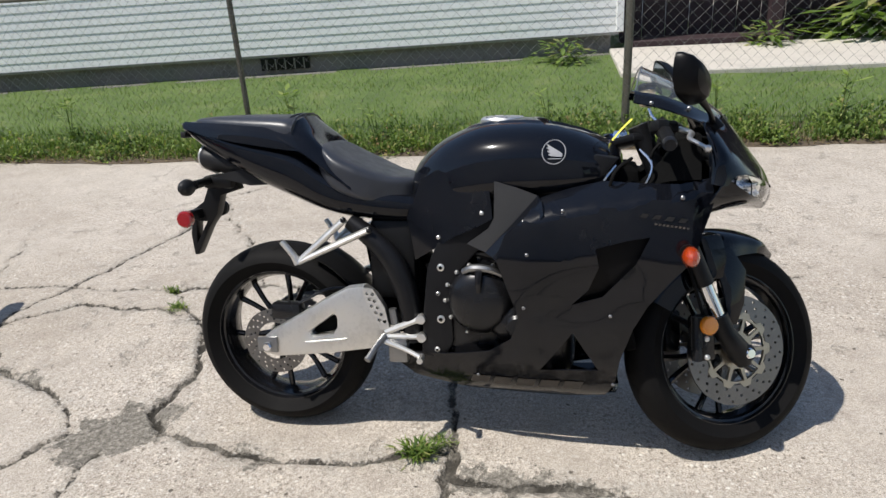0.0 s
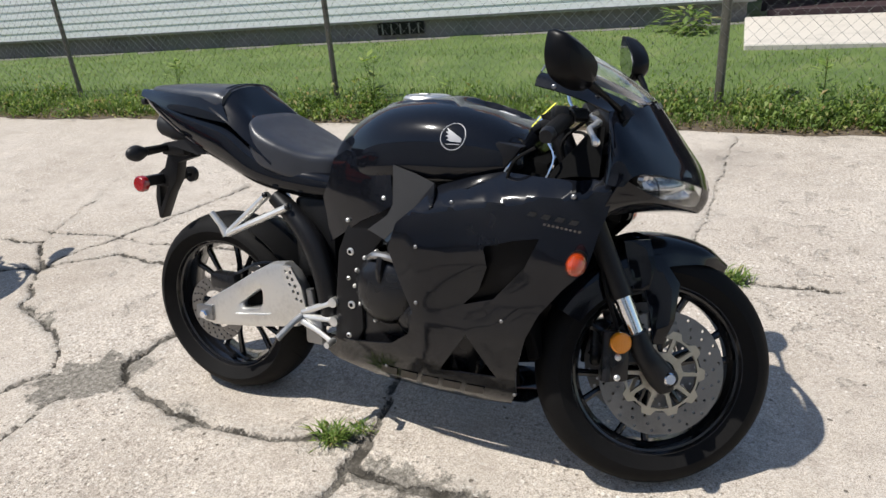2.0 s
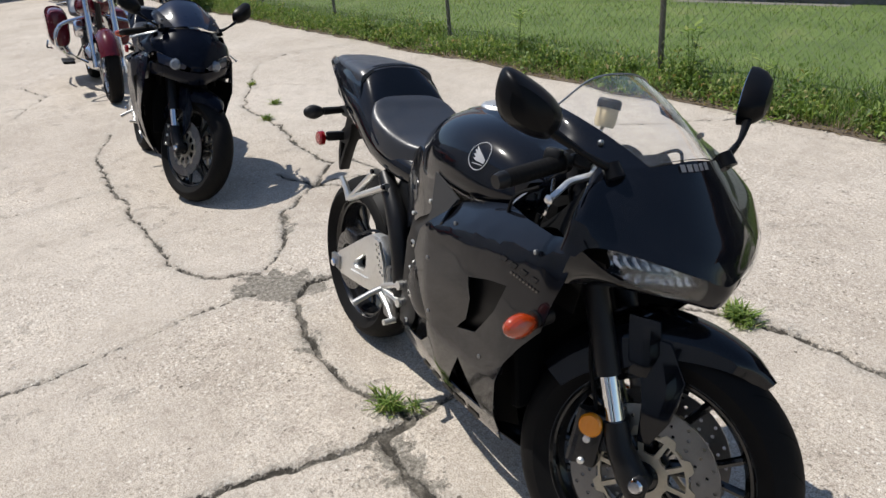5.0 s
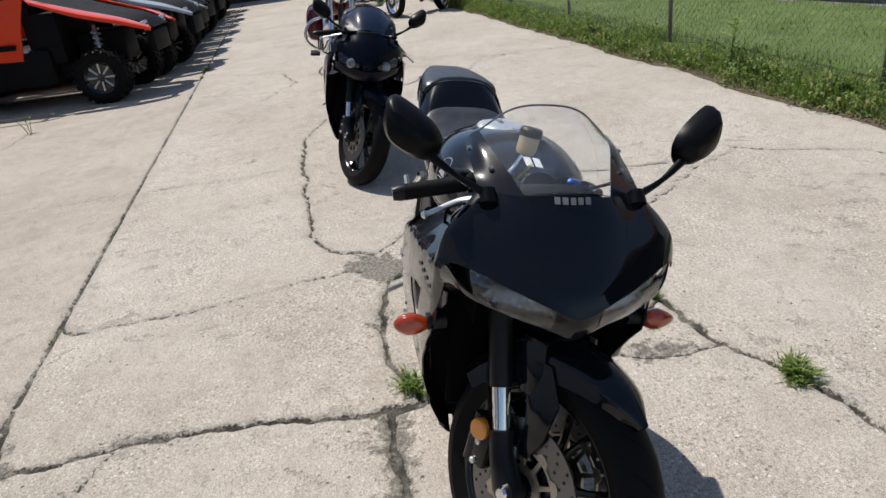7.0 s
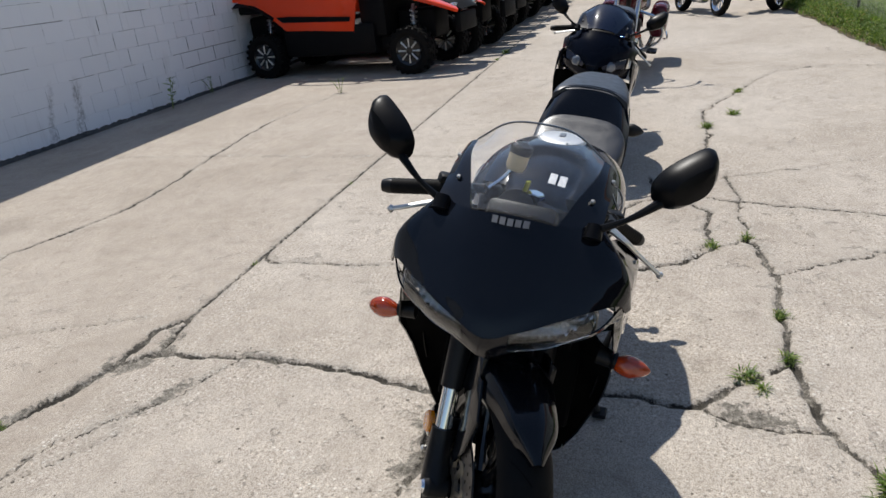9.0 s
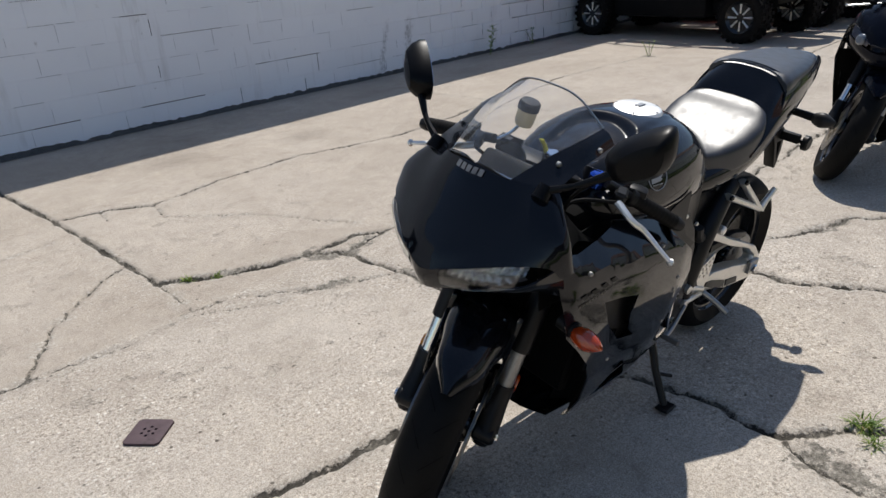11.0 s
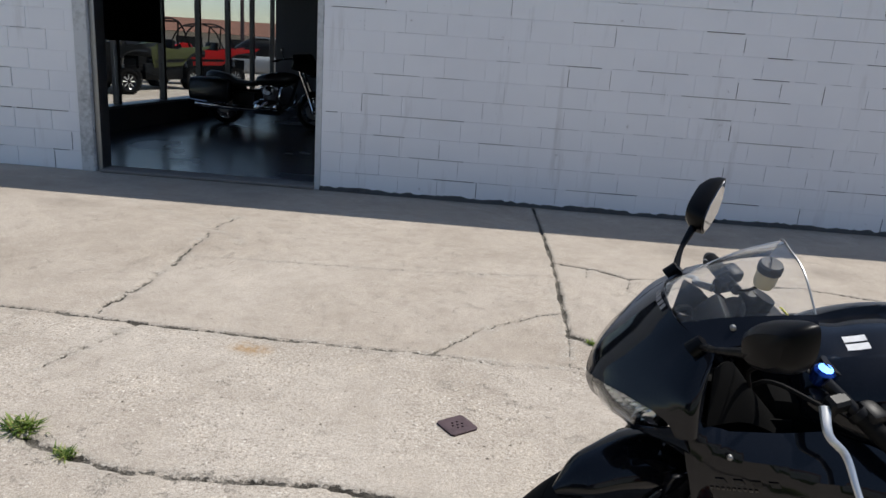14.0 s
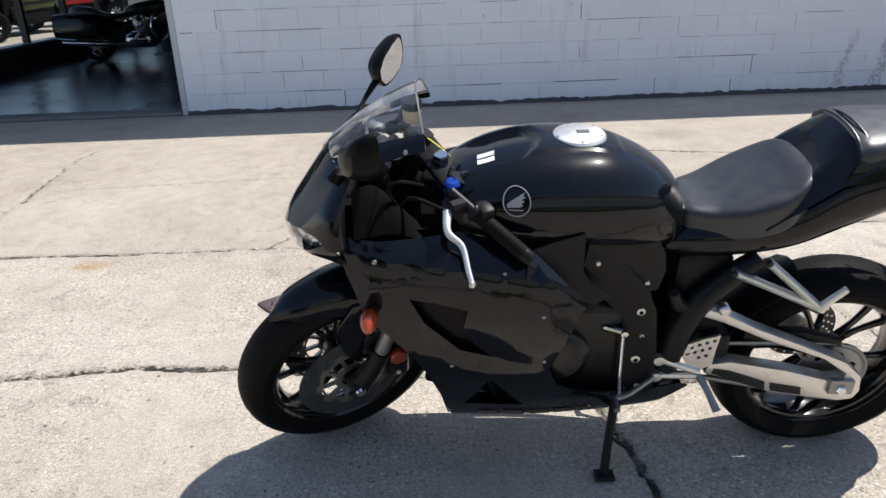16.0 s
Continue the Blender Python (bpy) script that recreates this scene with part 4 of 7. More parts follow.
def lawn_spot():
    x = lr.uniform(-14, 5) if lr.random() < 0.85 else lr.uniform(-30, -14)
    y = grass_edge(x) + 0.25 + (lr.random() ** 1.3) * 4.2
    return x, y, 1.0 if y > 6.2 else 1.5


def verge_spot():
    x = lr.uniform(-13, 4.5) if lr.random() < 0.85 else lr.uniform(-26, -13)
    d = abs(lr.gauss(0, 0.36)) * (0.75 + 0.9 * abs(noise.noise((x * 0.8, 77, 0))))
    return x, grass_edge(x) + d, 0.3 + 0.9 * max(0, noise.noise((x * 1.1, 40, 0)) + 0.2) + 0.5 * max(0, noise.noise((x * 3.3, d * 4, 8)))


def soil_spot():
    x = lr.uniform(-13, 4.5)
    return x, grass_edge(x) + abs(lr.gauss(0, 0.14)) - 0.03, 0.35 + 0.6 * lr.random()


CLUMPS = []
for _ in range(150):
    cx = lr.uniform(-13.5, 4.6)
    CLUMPS.append((cx, grass_edge(cx) + 0.06 + abs(lr.gauss(0, 0.22)), lr.uniform(0.07, 0.24), lr.uniform(0.5, 2.1) * (1.3 if lr.random() < 0.25 else 0.8)))


def clump_spot():
    cx, cy, r0, k = lr.choice(CLUMPS)
    a, q = lr.uniform(0, 6.28), lr.random() ** 0.7
    return cx + r0 * q * math.cos(a) * 1.3, cy + r0 * q * math.sin(a), k * (1.1 - 0.7 * q)


DRY = leaf("dry_litter", [(0.0, (0.10, 0.07, 0.04)), (0.5, (0.20, 0.15, 0.08)), (0.85, (0.30, 0.24, 0.14)), (1.0, (0.13, 0.17, 0.05))])
sv, sf = [], []
for i in range(241):
    x = -26 + i * 32 / 240
    e = grass_edge(x)
    for d, h in ((-0.06 - 0.04 * noise.noise((x * 4.1, 1, 0)), 0.002), (0.02, 0.012), (0.25, 0.026 + 0.012 * noise.noise((x * 5, 2, 0))), (0.50, 0.030)):
        sv.append((x, e + d, h))
    if i:
        for k in range(3):
            a = (i - 1) * 4 + k
            sf.append((a, a + 4, a + 5, a + 1))
tagged(raw("soil_strip", sv, sf, EARTH, None, 60), "strip of dry brown soil along the concrete", "soil", kind="structure")
blades("grass_blades", 90000, lawn_spot, 0.075, 0.006, GRASS, "short lawn grass", 0.8)
blades("verge_grass", 26000, verge_spot, 0.15, 0.006, GRASS, "longer grass along the fence", 0.8)
blades("weeds_leaves", 34000, clump_spot, 0.20, 0.014, WEED, "clumps of broad-leaved weeds along the concrete edge", 0.6, True)
blades("litter_leaves", 9000, soil_spot, 0.06, 0.010, DRY, "dry brown litter on the soil strip", 0.6, True)


def weed_plant(x, y, size, n, label="small green weed growing in a crack", flat=False):
    v, f = [], []
    for _ in range(n):
        a = lr.uniform(0, 2 * math.pi)
        dx, dy = math.cos(a), math.sin(a)
        ln = size * lr.uniform(0.3, 1.0)
        rise = size * lr.uniform(0.05, 0.25 if flat else 0.8)
        w = size * lr.uniform(0.025, 0.065)
        ox, oy = lr.gauss(0, size * 0.3), lr.gauss(0, size * 0.2)
        b = len(v)
        v += [(ox, oy, 0), (ox + dx * ln * 0.45 - dy * w, oy + dy * ln * 0.45 + dx * w, rise * 0.8), (ox + dx * ln, oy + dy * ln, rise), (ox + dx * ln * 0.45 + dy * w, oy + dy * ln * 0.45 - dx * w, rise * 0.8)]
        f.append((b, b + 1, b + 2, b + 3))
    ob = raw("weed", v, f, WEED)
    ob.matrix_basis = pose(x, y, -0.012)
    return tagged(ob, label, "weed", "weeds in the cracks")


for x, y, s, n in ((0.04, 1.89, 0.075, 130), (0.10, 1.95, 0.05, 60), (0.45, 3.10, 0.085, 170), (0.50, 3.06, 0.05, 70), (1.12, 3.14, 0.09, 90), (-1.22, 2.78, 0.06, 60), (-0.07, 2.79, 0.06, 80), (0.0, 2.83, 0.05, 60), (-0.2, 2.95, 0.05, 60), (-0.52, 2.97, 0.05, 60), (-1.34, 2.95, 0.05, 50), (2.86, 1.45, 0.09, 120), (2.62, 1.57, 0.06, 80), (0.66, 0.13, 0.05, 60), (0.55, 0.2, 0.04, 40), (-3.67, 2.96, 0.10, 90), (-5.05, 3.35, 0.10, 70), (-4.1, 3.2, 0.11, 90), (-0.93, 0.44, 0.03, 25), (-2.33, 0.44, 0.035, 25), (-8.9, 0.46, 0.14, 120), (-8.2, 0.45, 0.08, 60)):
    weed_plant(x, y, s * (0.68 if x < -3 else 0.92), int(n * 1.5))


def tall_weed(x, y, h, label):
    """A stalk with paired leaves."""
    w = thing("tall_weed", pose(x, y, 0), label, "weed", "tall weeds")
    for k in range(3):
        lx, ly = lr.gauss(0, 0.03), lr.gauss(0, 0.03)
        part("stalk", tube([(lx * 0.3, ly * 0.3, -0.01), (lx, ly, h * 0.5), (lx * 2.2, ly * 2, h * lr.uniform(0.8, 1.0))], [0.004, 0.003, 0.0015], 5, 3), WEED, w)
        bm = bmesh.new()
        for i in range(14):
            t = lr.uniform(0.15, 1)
            a = lr.uniform(0, 6.28)
            ln = h * lr.uniform(0.12, 0.28)
            o = Vector((lx * 2 * t, ly * 2 * t, h * t * 0.9))
            d, sd = Vector((math.cos(a), math.sin(a), 0.3)), Vector((-math.sin(a), math.cos(a), 0))
            bm.faces.new([bm.verts.new(o + q) for q in (Vector(), d * ln * 0.5 + sd * ln * 0.16, d * ln, d * ln * 0.5 - sd * ln * 0.16)])
        part("leaves", bm, WEED, w, smooth=0)


tall_weed(-6.08, -1.16, 0.20, "pale dry weed in the concrete joint")
tall_weed(-5.55, -3.25, 0.42, "leafy weed growing against the white wall")
tall_weed(-6.6, -3.3, 0.25, "leafy weed growing against the white wall")
for x, y, h in ((-3.6, 5.5, 0.5), (-1.6, 5.45, 0.55), (-0.9, 5.35, 0.4), (-6.2, 5.3, 0.5), (0.4, 5.6, 0.4), (1.6, 5.5, 0.45), (2.4, 5.4, 0.5)):
    tall_weed(x, y, h, "tall leafy weed beside the fence")


def shrub(x, y, z, size, n, label):
    v, f = [], []
    for _ in range(n):
        a, e = lr.uniform(0, 6.28), lr.uniform(0.1, 1.4)
        r0 = size * lr.uniform(0.2, 1.0)
        o = Vector((math.cos(a) * math.cos(e) * r0, math.sin(a) * math.cos(e) * r0, math.sin(e) * r0 * 0.9))
        d = Vector((math.cos(a), math.sin(a), lr.uniform(-0.4, 0.5))).normalized()
        sd = d.cross(Vector((0, 0, 1))).normalized()
        ln, w = size * lr.uniform(0.25, 0.5), size * lr.uniform(0.06, 0.11)
        b = len(v)
        v += [tuple(o), tuple(o + d * ln * 0.5 + sd * w), tuple(o + d * ln + Vector((0, 0, -0.1 * ln))), tuple(o + d * ln * 0.5 - sd * w)]
        f.append((b, b + 1, b + 2, b + 3))
    ob = raw("shrub", v, f, WEED)
    ob.matrix_basis = pose(x, y, z)
    return tagged(ob, label, "shrub")


shrub(2.95, 9.3, 0.09, 0.32, 130, "leafy green plant beside the dark porch")
shrub(4.4, 9.75, 0.05, 0.8, 420, "dense dark green shrub by the porch")
shrub(5.6, 9.8, 0.05, 0.9, 420, "dense dark green shrub by the porch")
shrub(0.55, 8.9, 0.03, 0.34, 160, "low leafy weeds at the house foundation")

from mathutils.bvhtree import BVHTree

# ---- sport motorcycles ----
STEER_AXIS = Vector((-math.sin(radians(24)), 0, math.cos(radians(24))))


def steered(axle_x, degrees):
    """The turn of the fork about the steering head."""
    foot = Vector((axle_x + 0.098, 0, 0))
    return Matrix.Translation(foot) @ Matrix.Rotation(radians(degrees), 4, STEER_AXIS) @ Matrix.Translation(-foot)


def tyre_bm(radius, width, c):
    prof = []
    rim_r, half = 0.218, width / 2
    for i in range(17):
        a = math.pi * (i / 16 - 0.5)
        y = half * math.sin(a)
        prof.append((rim_r + 0.012 + (radius - rim_r - 0.012) * math.cos(a) ** 0.75, y))
    prof = [(rim_r, -half * 0.72)] + prof[1:-1] + [(rim_r, half * 0.72)]
    return revolve(prof, 72, c, closed=True)


def groove_bm(radius, width, c, count):
    """Slanted tread cuts, as thin raised-edge strips on the tyre's shoulders."""
    bm = bmesh.new()
    half = width / 2
    for i in range(count):
        for s in (-1, 1):
            a0 = 2 * math.pi * (i + (0.5 if s > 0 else 0)) / count
            prev = None
            for k in range(6):
                f = 0.12 + 0.62 * k / 5
                b = math.asin(f)
                r = 0.23 + (radius - 0.23) * math.cos(b) ** 0.75 + 0.0012
                a = a0 + 0.16 * k / 5
                wd = 0.011 * (1 - 0.5 * k / 5)
                pair = []
                for e in (-0.5, 0.5):
                    aa = a + e * wd
                    pair.append(bm.verts.new((c[0] + r * math.cos(aa), c[1] + s * half * f, c[2] + r * math.sin(aa))))
                if prev:
                    bm.faces.new((prev[0], prev[1], pair[1], pair[0]))
                prev = pair
    return bm


def rim_bm(width, c):
    h = width / 2
    return revolve([(0.226, -h), (0.223, -h * 0.92), (0.205, -h * 0.8), (0.198, -h * 0.3), (0.198, h * 0.3), (0.205, h * 0.8), (0.223, h * 0.92), (0.226, h), (0.216, h), (0.192, h * 0.25), (0.192, -h * 0.25), (0.216, -h)], 64, c, closed=True)


def spoke_bm(a, c, width):
    """One forked spoke of a cast wheel."""
    arms = []
    for s in (-1, 1):
        a0, a1 = a + s * 0.10, a + s * 0.20
        p0 = (c[0] + 0.045 * math.cos(a0), c[1], c[2] + 0.045 * math.sin(a0))
        p1 = (c[0] + 0.125 * math.cos(a + s * 0.13), c[1], c[2] + 0.125 * math.sin(a + s * 0.13))
        p2 = (c[0] + 0.203 * math.cos(a1), c[1], c[2] + 0.203 * math.sin(a1))
        arms.append(tube([p0, p1, p2], [0.013, 0.0085, 0.0105], 8, 3))
    return join(*arms)


def disc_bm(c, r_out, r_in, n_holes, half=0.0025):
    holes = [list(reversed(ring_points(c[0], c[2], r_in, 48)))]
    for i in range(n_holes):
        for k, f in enumerate((0.25, 0.55, 0.82)):
            a = 2 * math.pi * (i + 0.33 * k) / n_holes
            r = r_in + (r_out - r_in) * f
            holes.append(ring_points(c[0] + r * math.cos(a), c[2] + r * math.sin(a), 0.0042, 6))
    return plate(ring_points(c[0], c[2], r_out, 72), c[1] - half, c[1] + half, holes)


def carrier_bm(c, r_in, r_hub, arms):
    """The windowed centre plate that bolts a disc to the hub."""
    outer = []
    for i in range(arms * 6):
        a = 2 * math.pi * i / (arms * 6)
        outer.append((c[0] + (r_in + (0.010 if i % 6 in (0, 1, 5) else -0.004)) * math.cos(a), c[2] + (r_in + (0.010 if i % 6 in (0, 1, 5) else -0.004)) * math.sin(a)))
    holes = [ring_points(c[0], c[2], r_hub - 0.016, 32)]
    for i in range(arms):
        a = 2 * math.pi * (i + 0.5) / arms
        w0, w1 = 0.215, 0.262
        holes.append([(c[0] + r * math.cos(a + o), c[2] + r * math.sin(a + o)) for r, o in ((r_hub + 0.004, -w0), (r_hub + 0.001, 0), (r_hub + 0.004, w0), (r_in - 0.009, w1), (r_in - 0.009, 0.0), (r_in - 0.009, -w1))])
    return plate(outer, c[1] - 0.0042, c[1] + 0.0042, holes)


def wheel(parent, c, radius, width, m=None, discs=(), disc_r=0.155, disc_in=0.112, name="wheel"):
    """A cast wheel with its tyre and discs: one part with its pieces under it."""
    go = (lambda b: moved(b, m)) if m is not None else (lambda b: b)
    w = part(name, go(rim_bm(width * 0.72, c)), RIM, parent, "glossy black cast rim")
    part("tyre", go(tyre_bm(radius, width, c)), RUBBER, w, "worn black road tyre")
    part("tread_grooves", go(groove_bm(radius, width, c, 22)), DARK, w, kind="stuff")
    for i in range(6):
        part("spoke", go(spoke_bm(2 * math.pi * i / 6 + 0.3, c, width)), RIM, w)
    part("hub", go(revolve([(0.012, -0.075), (0.038, -0.07), (0.05, -0.04), (0.046, 0), (0.05, 0.04), (0.038, 0.07), (0.012, 0.075)], 24, c)), RIM, w)
    for y in discs:
        d = (c[0], c[1] + y, c[2])
        part("brake_disc", go(disc_bm(d, disc_r, disc_in, 20)), STEEL, w, "drilled steel brake disc")
        if disc_r > 0.13:
            part("disc_carrier", go(carrier_bm(d, disc_in, 0.050, 10)), GOLD_STEEL, w, "pale alloy disc carrier")
    return w


def signal_bm(c, s):
    """An almond turn signal pointing outwards."""
    bm = bmesh.new()
    bmesh.ops.create_uvsphere(bm, u_segments=16, v_segments=10, radius=1)
    for v in bm.verts:
        taper = 1 - 0.35 * max(v.co.y, 0)
        v.co = Vector((v.co.x * 0.022 * taper, v.co.y * 0.042, v.co.z * 0.026 * taper))
    return moved(bm, Matrix.Translation((c[0], c[1] + s * 0.0, c[2])))


MIRROR_EDGE = [(-0.066, -0.014), (-0.056, -0.036), (-0.022, -0.045), (0.030, -0.040), (0.058, -0.014), (0.070, 0.024), (0.064, 0.043), (0.026, 0.044), (-0.028, 0.034), (-0.059, 0.014)]


def mirror_place(c, s):
    """Turned outwards and tipped up at the outer end."""
    return Matrix.Translation(c) @ Matrix.Rotation(radians(s * 30), 4, "Z") @ Matrix.Rotation(radians(s * 22), 4, "X")


def mirror_bm(c, s):
    """The rounded shell of a mirror, flat at the back."""
    bm = bmesh.new()
    rows = []
    outline = [tuple(q)[:2] for q in smooth_path([(x, z, 0) for x, z in MIRROR_EDGE + MIRROR_EDGE[:1]], 4)][:-1]
    for f, k in ((0.0, 0.93), (0.0, 1.0), (0.014, 1.0), (0.034, 0.88), (0.049, 0.64), (0.055, 0.25)):
        rows.append([bm.verts.new((f, s * y * k, z * k)) for y, z in outline])
    n = len(outline)
    for a, b in zip(rows, rows[1:]):
        for i in range(n):
            bm.faces.new((a[i], a[(i + 1) % n], b[(i + 1) % n], b[i]))
    bm.faces.new(rows[0])
    bm.faces.new(rows[-1])
    return moved(bm, mirror_place(c, s))


def mirror_face_bm(c, s):
    bm = plate([(y * 0.9, z * 0.9) for y, z in MIRROR_EDGE], -0.001, 0.001)
    return moved(bm, mirror_place(c, s) @ Matrix.Translation((-0.0015, 0, 0)) @ Matrix(((0, 1, 0, 0), (s, 0, 0, 0), (0, 0, 1, 0), (0, 0, 0, 1))))


WIDE_Z = ((0.15, 0.085), (0.175, 0.128), (0.21, 0.162), (0.30, 0.205), (0.42, 0.240), (0.50, 0.254), (0.60, 0.263), (0.70, 0.263), (0.85, 0.258))
WIDE_X = ((0.38, 0.62), (0.5, 0.78), (0.65, 0.92), (0.80, 1.0), (0.95, 1.0), (1.10, 0.975), (1.22, 0.94), (1.30, 0.84), (1.40, 0.52))
CREASE = ((0.70, 0.690), (0.85, 0.726), (0.94, 0.744), (1.02, 0.757), (1.12, 0.772), (1.20, 0.784), (1.27, 0.812))


def flank_y(x, z):
    """Half width of the fairing's side: a wall up to the shoulder crease, then a ledge that folds inwards."""
    w = np.interp(z, *zip(*WIDE_Z)) * np.interp(x, *zip(*WIDE_X))
    hollow = 0.012 * math.exp(-((z - 0.50 - 0.35 * (x - 0.95)) / 0.07) ** 2) * math.exp(-((x - 0.95) / 0.13) ** 2)
    over = z - np.interp(x, *zip(*CREASE)) + 0.006
    fold = 1.5 * (over + math.sqrt(over * over + 0.00012)) / 2
    return float(w - hollow - fold)


def text_bars(parent, name, x0, x1, z0, z1, yf, side, count, material, slant=0.012, label="", gap=0.28):
    """Plain bars in place of lettering on a flank."""
    bm = bmesh.new()
    step = (x1 - x0) / count
    for i in range(count):
        xa, xb = x0 + step * i, x0 + step * (i + 1 - gap)
        q = []
        for x, f in ((xa, 0), (xb, 0), (xb + slant, 1), (xa + slant, 1)):
            za = np.interp(x, (x0, x1), z0)
            zb = np.interp(x, (x0, x1), z1)
            z = za + (zb - za) * f
            q.append(bm.verts.new((x, side * (yf(x, z) + 0.0025), z)))
        bm.faces.new(q)
    bmesh.ops.solidify(bm, geom=bm.faces[:], thickness=0.0015)
    part(name, bm, material, parent, label)


def sport_motorcycle(m, label, steer, style, paint, axle_f=1.346):
    bike = thing("sport_motorcycle", m, label, "motorcycle")
    S = steered(axle_f, steer)
    rear, front = (0.0, 0.0, 0.280), (axle_f, 0.0, 0.296)
    main = style == "main"
    # wheels
    wheel(bike, rear, 0.301, 0.18, None, (-0.105,), 0.105, 0.062, "rear_wheel")
    wheel(bike, front, 0.300, 0.122, S, (-0.072, 0.072), 0.155, 0.098, "front_wheel")

    # fork
    fork_top = Vector(front) + Vector((-0.035, 0, -0.0145)) + STEER_AXIS * 0.66
    for s in (1, -1):
        foot = Vector(front) + Vector((-0.032, s * 0.103, 0.0))
        fork = part("fork_leg", moved(tube([foot + STEER_AXIS * 0.21, foot + STEER_AXIS * 0.68], [0.026, 0.027, 0.027], 16), S), FRAME_BLACK, bike, "black upper fork tube")
        # both are chrome; the left one's shade is put in as darker metal
        part("stanchion", moved(tube([foot + STEER_AXIS * 0.06, foot + STEER_AXIS * 0.23], 0.0205, 16), S), CHROME if s < 0 else ALU_DARK, fork, "bright chromed fork stanchion" if s < 0 else "chromed fork stanchion, shade put in as grey")
        part("fork_foot", moved(join(tube([foot + Vector((0.035, 0, -0.035)), foot + Vector((0.02, 0, 0.0)), foot + STEER_AXIS * 0.06, foot + STEER_AXIS * 0.115], [0.02, 0.034, 0.028, 0.027], 14), revolve([(0, 0.03), (0.018, 0.03), (0.024, 0.022), (0.024, -0.022), (0.018, -0.03), (0, -0.03)], 16, (foot.x + 0.032, foot.y, foot.z))), S), FRAME_BLACK, fork)
        part("axle_nut", moved(revolve([(0, s * 0.036), (0.012, s * 0.036), (0.016, s * 0.03), (0.016, 0)], 12, (foot.x + 0.032, foot.y, foot.z)), S), CHROME, fork)
        part("caliper", moved(join(box((foot.x - 0.085, s * 0.082, foot.z + 0.045), (0.052, 0.062, 0.125), 0.012, 2), box((foot.x - 0.05, s * 0.092, foot.z + 0.05), (0.05, 0.02, 0.05), 0.006), tube([(foot.x - 0.112, s * 0.102, foot.z - 0.015), (foot.x - 0.112, s * 0.102, foot.z + 0.105)], 0.015, 10)), S), ENGINE, fork, "black radial brake caliper")
        for dz in (-0.005, 0.045, 0.095):
            part("bolt", moved(bolt((foot.x - 0.09, s * 0.114, foot.z + dz), 0.008, 0.006, s), S), ALU, fork)
        if main:
            # the left reflector's darker amber stands for the shade on that side
            part("reflector", moved(revolve([(0, s * 0.010), (0.022, s * 0.009), (0.0255, s * 0.004), (0.0255, -s * 0.006), (0, -s * 0.006)], 24, (1.226, s * 0.124, 0.378)), S), REFLECTOR if s < 0 else AMBER, fork, "round amber side reflector")
        part("brake_hose", moved(tube([(foot.x - 0.09, s * 0.10, foot.z + 0.11), (foot.x - 0.13, s * 0.11, foot.z + 0.22), (foot.x - 0.16, s * 0.09, foot.z + 0.38), (foot.x - 0.2, s * 0.05, foot.z + 0.5)], 0.005, 6, 5), S), RUBBER, fork)
    # front fender
    rows = []
    for i in range(9):
        a = radians(56 + (150 - 56) * i / 8)
        w = np.interp(i, (0, 1, 3, 5, 8), (0.012, 0.050, 0.078, 0.088, 0.086))
        rr = np.interp(i, (0, 1, 4, 8), (0.322, 0.334, 0.345, 0.330))
        drop = np.interp(i, (0, 2, 5, 8), (0.025, 0.065, 0.110, 0.085))
        rows.append([(front[0] + rr * math.cos(a) - d * drop * math.cos(a), y * w, front[2] + rr * math.sin(a) - d * drop * math.sin(a)) for y, d in ((-1.0, 1.0), (-0.85, 0.3), (0.0, -0.05), (0.85, 0.3), (1.0, 1.0))])
    fen = part("front_fender", moved(patch(rows, 4, 4, 0.004), S), paint, bike, "glossy black front fender")
    for s in (1, -1):
        fx = front[0]
        stay = plate([(fx - 0.115, 0.620), (fx - 0.050, 0.625), (fx - 0.030, 0.56), (fx - 0.045, 0.50), (fx - 0.085, 0.50)], s * 0.074, s * 0.086, (), 0.003)
        part("fender_stay", moved(stay, S), paint, fen)
        guard = plate([(fx - 0.085, 0.585), (fx - 0.020, 0.590), (fx + 0.030, 0.520), (fx + 0.022, 0.430), (fx - 0.004, 0.370), (fx - 0.030, 0.368), (fx - 0.042, 0.45)], s * 0.078, s * 0.086, (), 0.004)
        part("fork_guard", moved(guard, S), paint, fen, "glossy black fork guard")

    # triple clamp, bars, levers
    head = Vector((fork_top.x, 0, fork_top.z))
    part("top_clamp", moved(box(head, (0.07, 0.255, 0.022), 0.008, 2), S), FRAME_BLACK, bike)
    part("clamp_nut", moved(moved(revolve([(0, 0.016), (0.018, 0.016), (0.022, 0.008), (0.022, -0.01), (0, -0.01)], 6), Matrix.Translation(head + Vector((0, 0, 0.018))) @ Matrix.Rotation(radians(90), 4, "X")), S), CHROME, bike)
    for s in (1, -1):
        root = Vector((1.085, s * 0.135, 0.918))
        end = Vector((0.990, s * 0.325, 0.838))
        part("fork_cap", moved(moved(revolve([(0, 0.012), (0.014, 0.012), (0.02, 0.006), (0.02, -0.02), (0, -0.02)], 16), Matrix.Translation(head + Vector((0.026, s * 0.112, 0.030))) @ Matrix.Rotation(radians(90), 4, "X")), S), BLUE_ALU if s > 0 else FRAME_BLACK, bike, "blue anodised fork adjuster" if s > 0 else "black fork cap")
        bar = part("handlebar", moved(tube([root, end], 0.0115, 12), S), FRAME_BLACK, bike)
        g0, d = root.lerp(end, 0.36), (end - root).normalized()
        length = (end - g0).length - 0.012
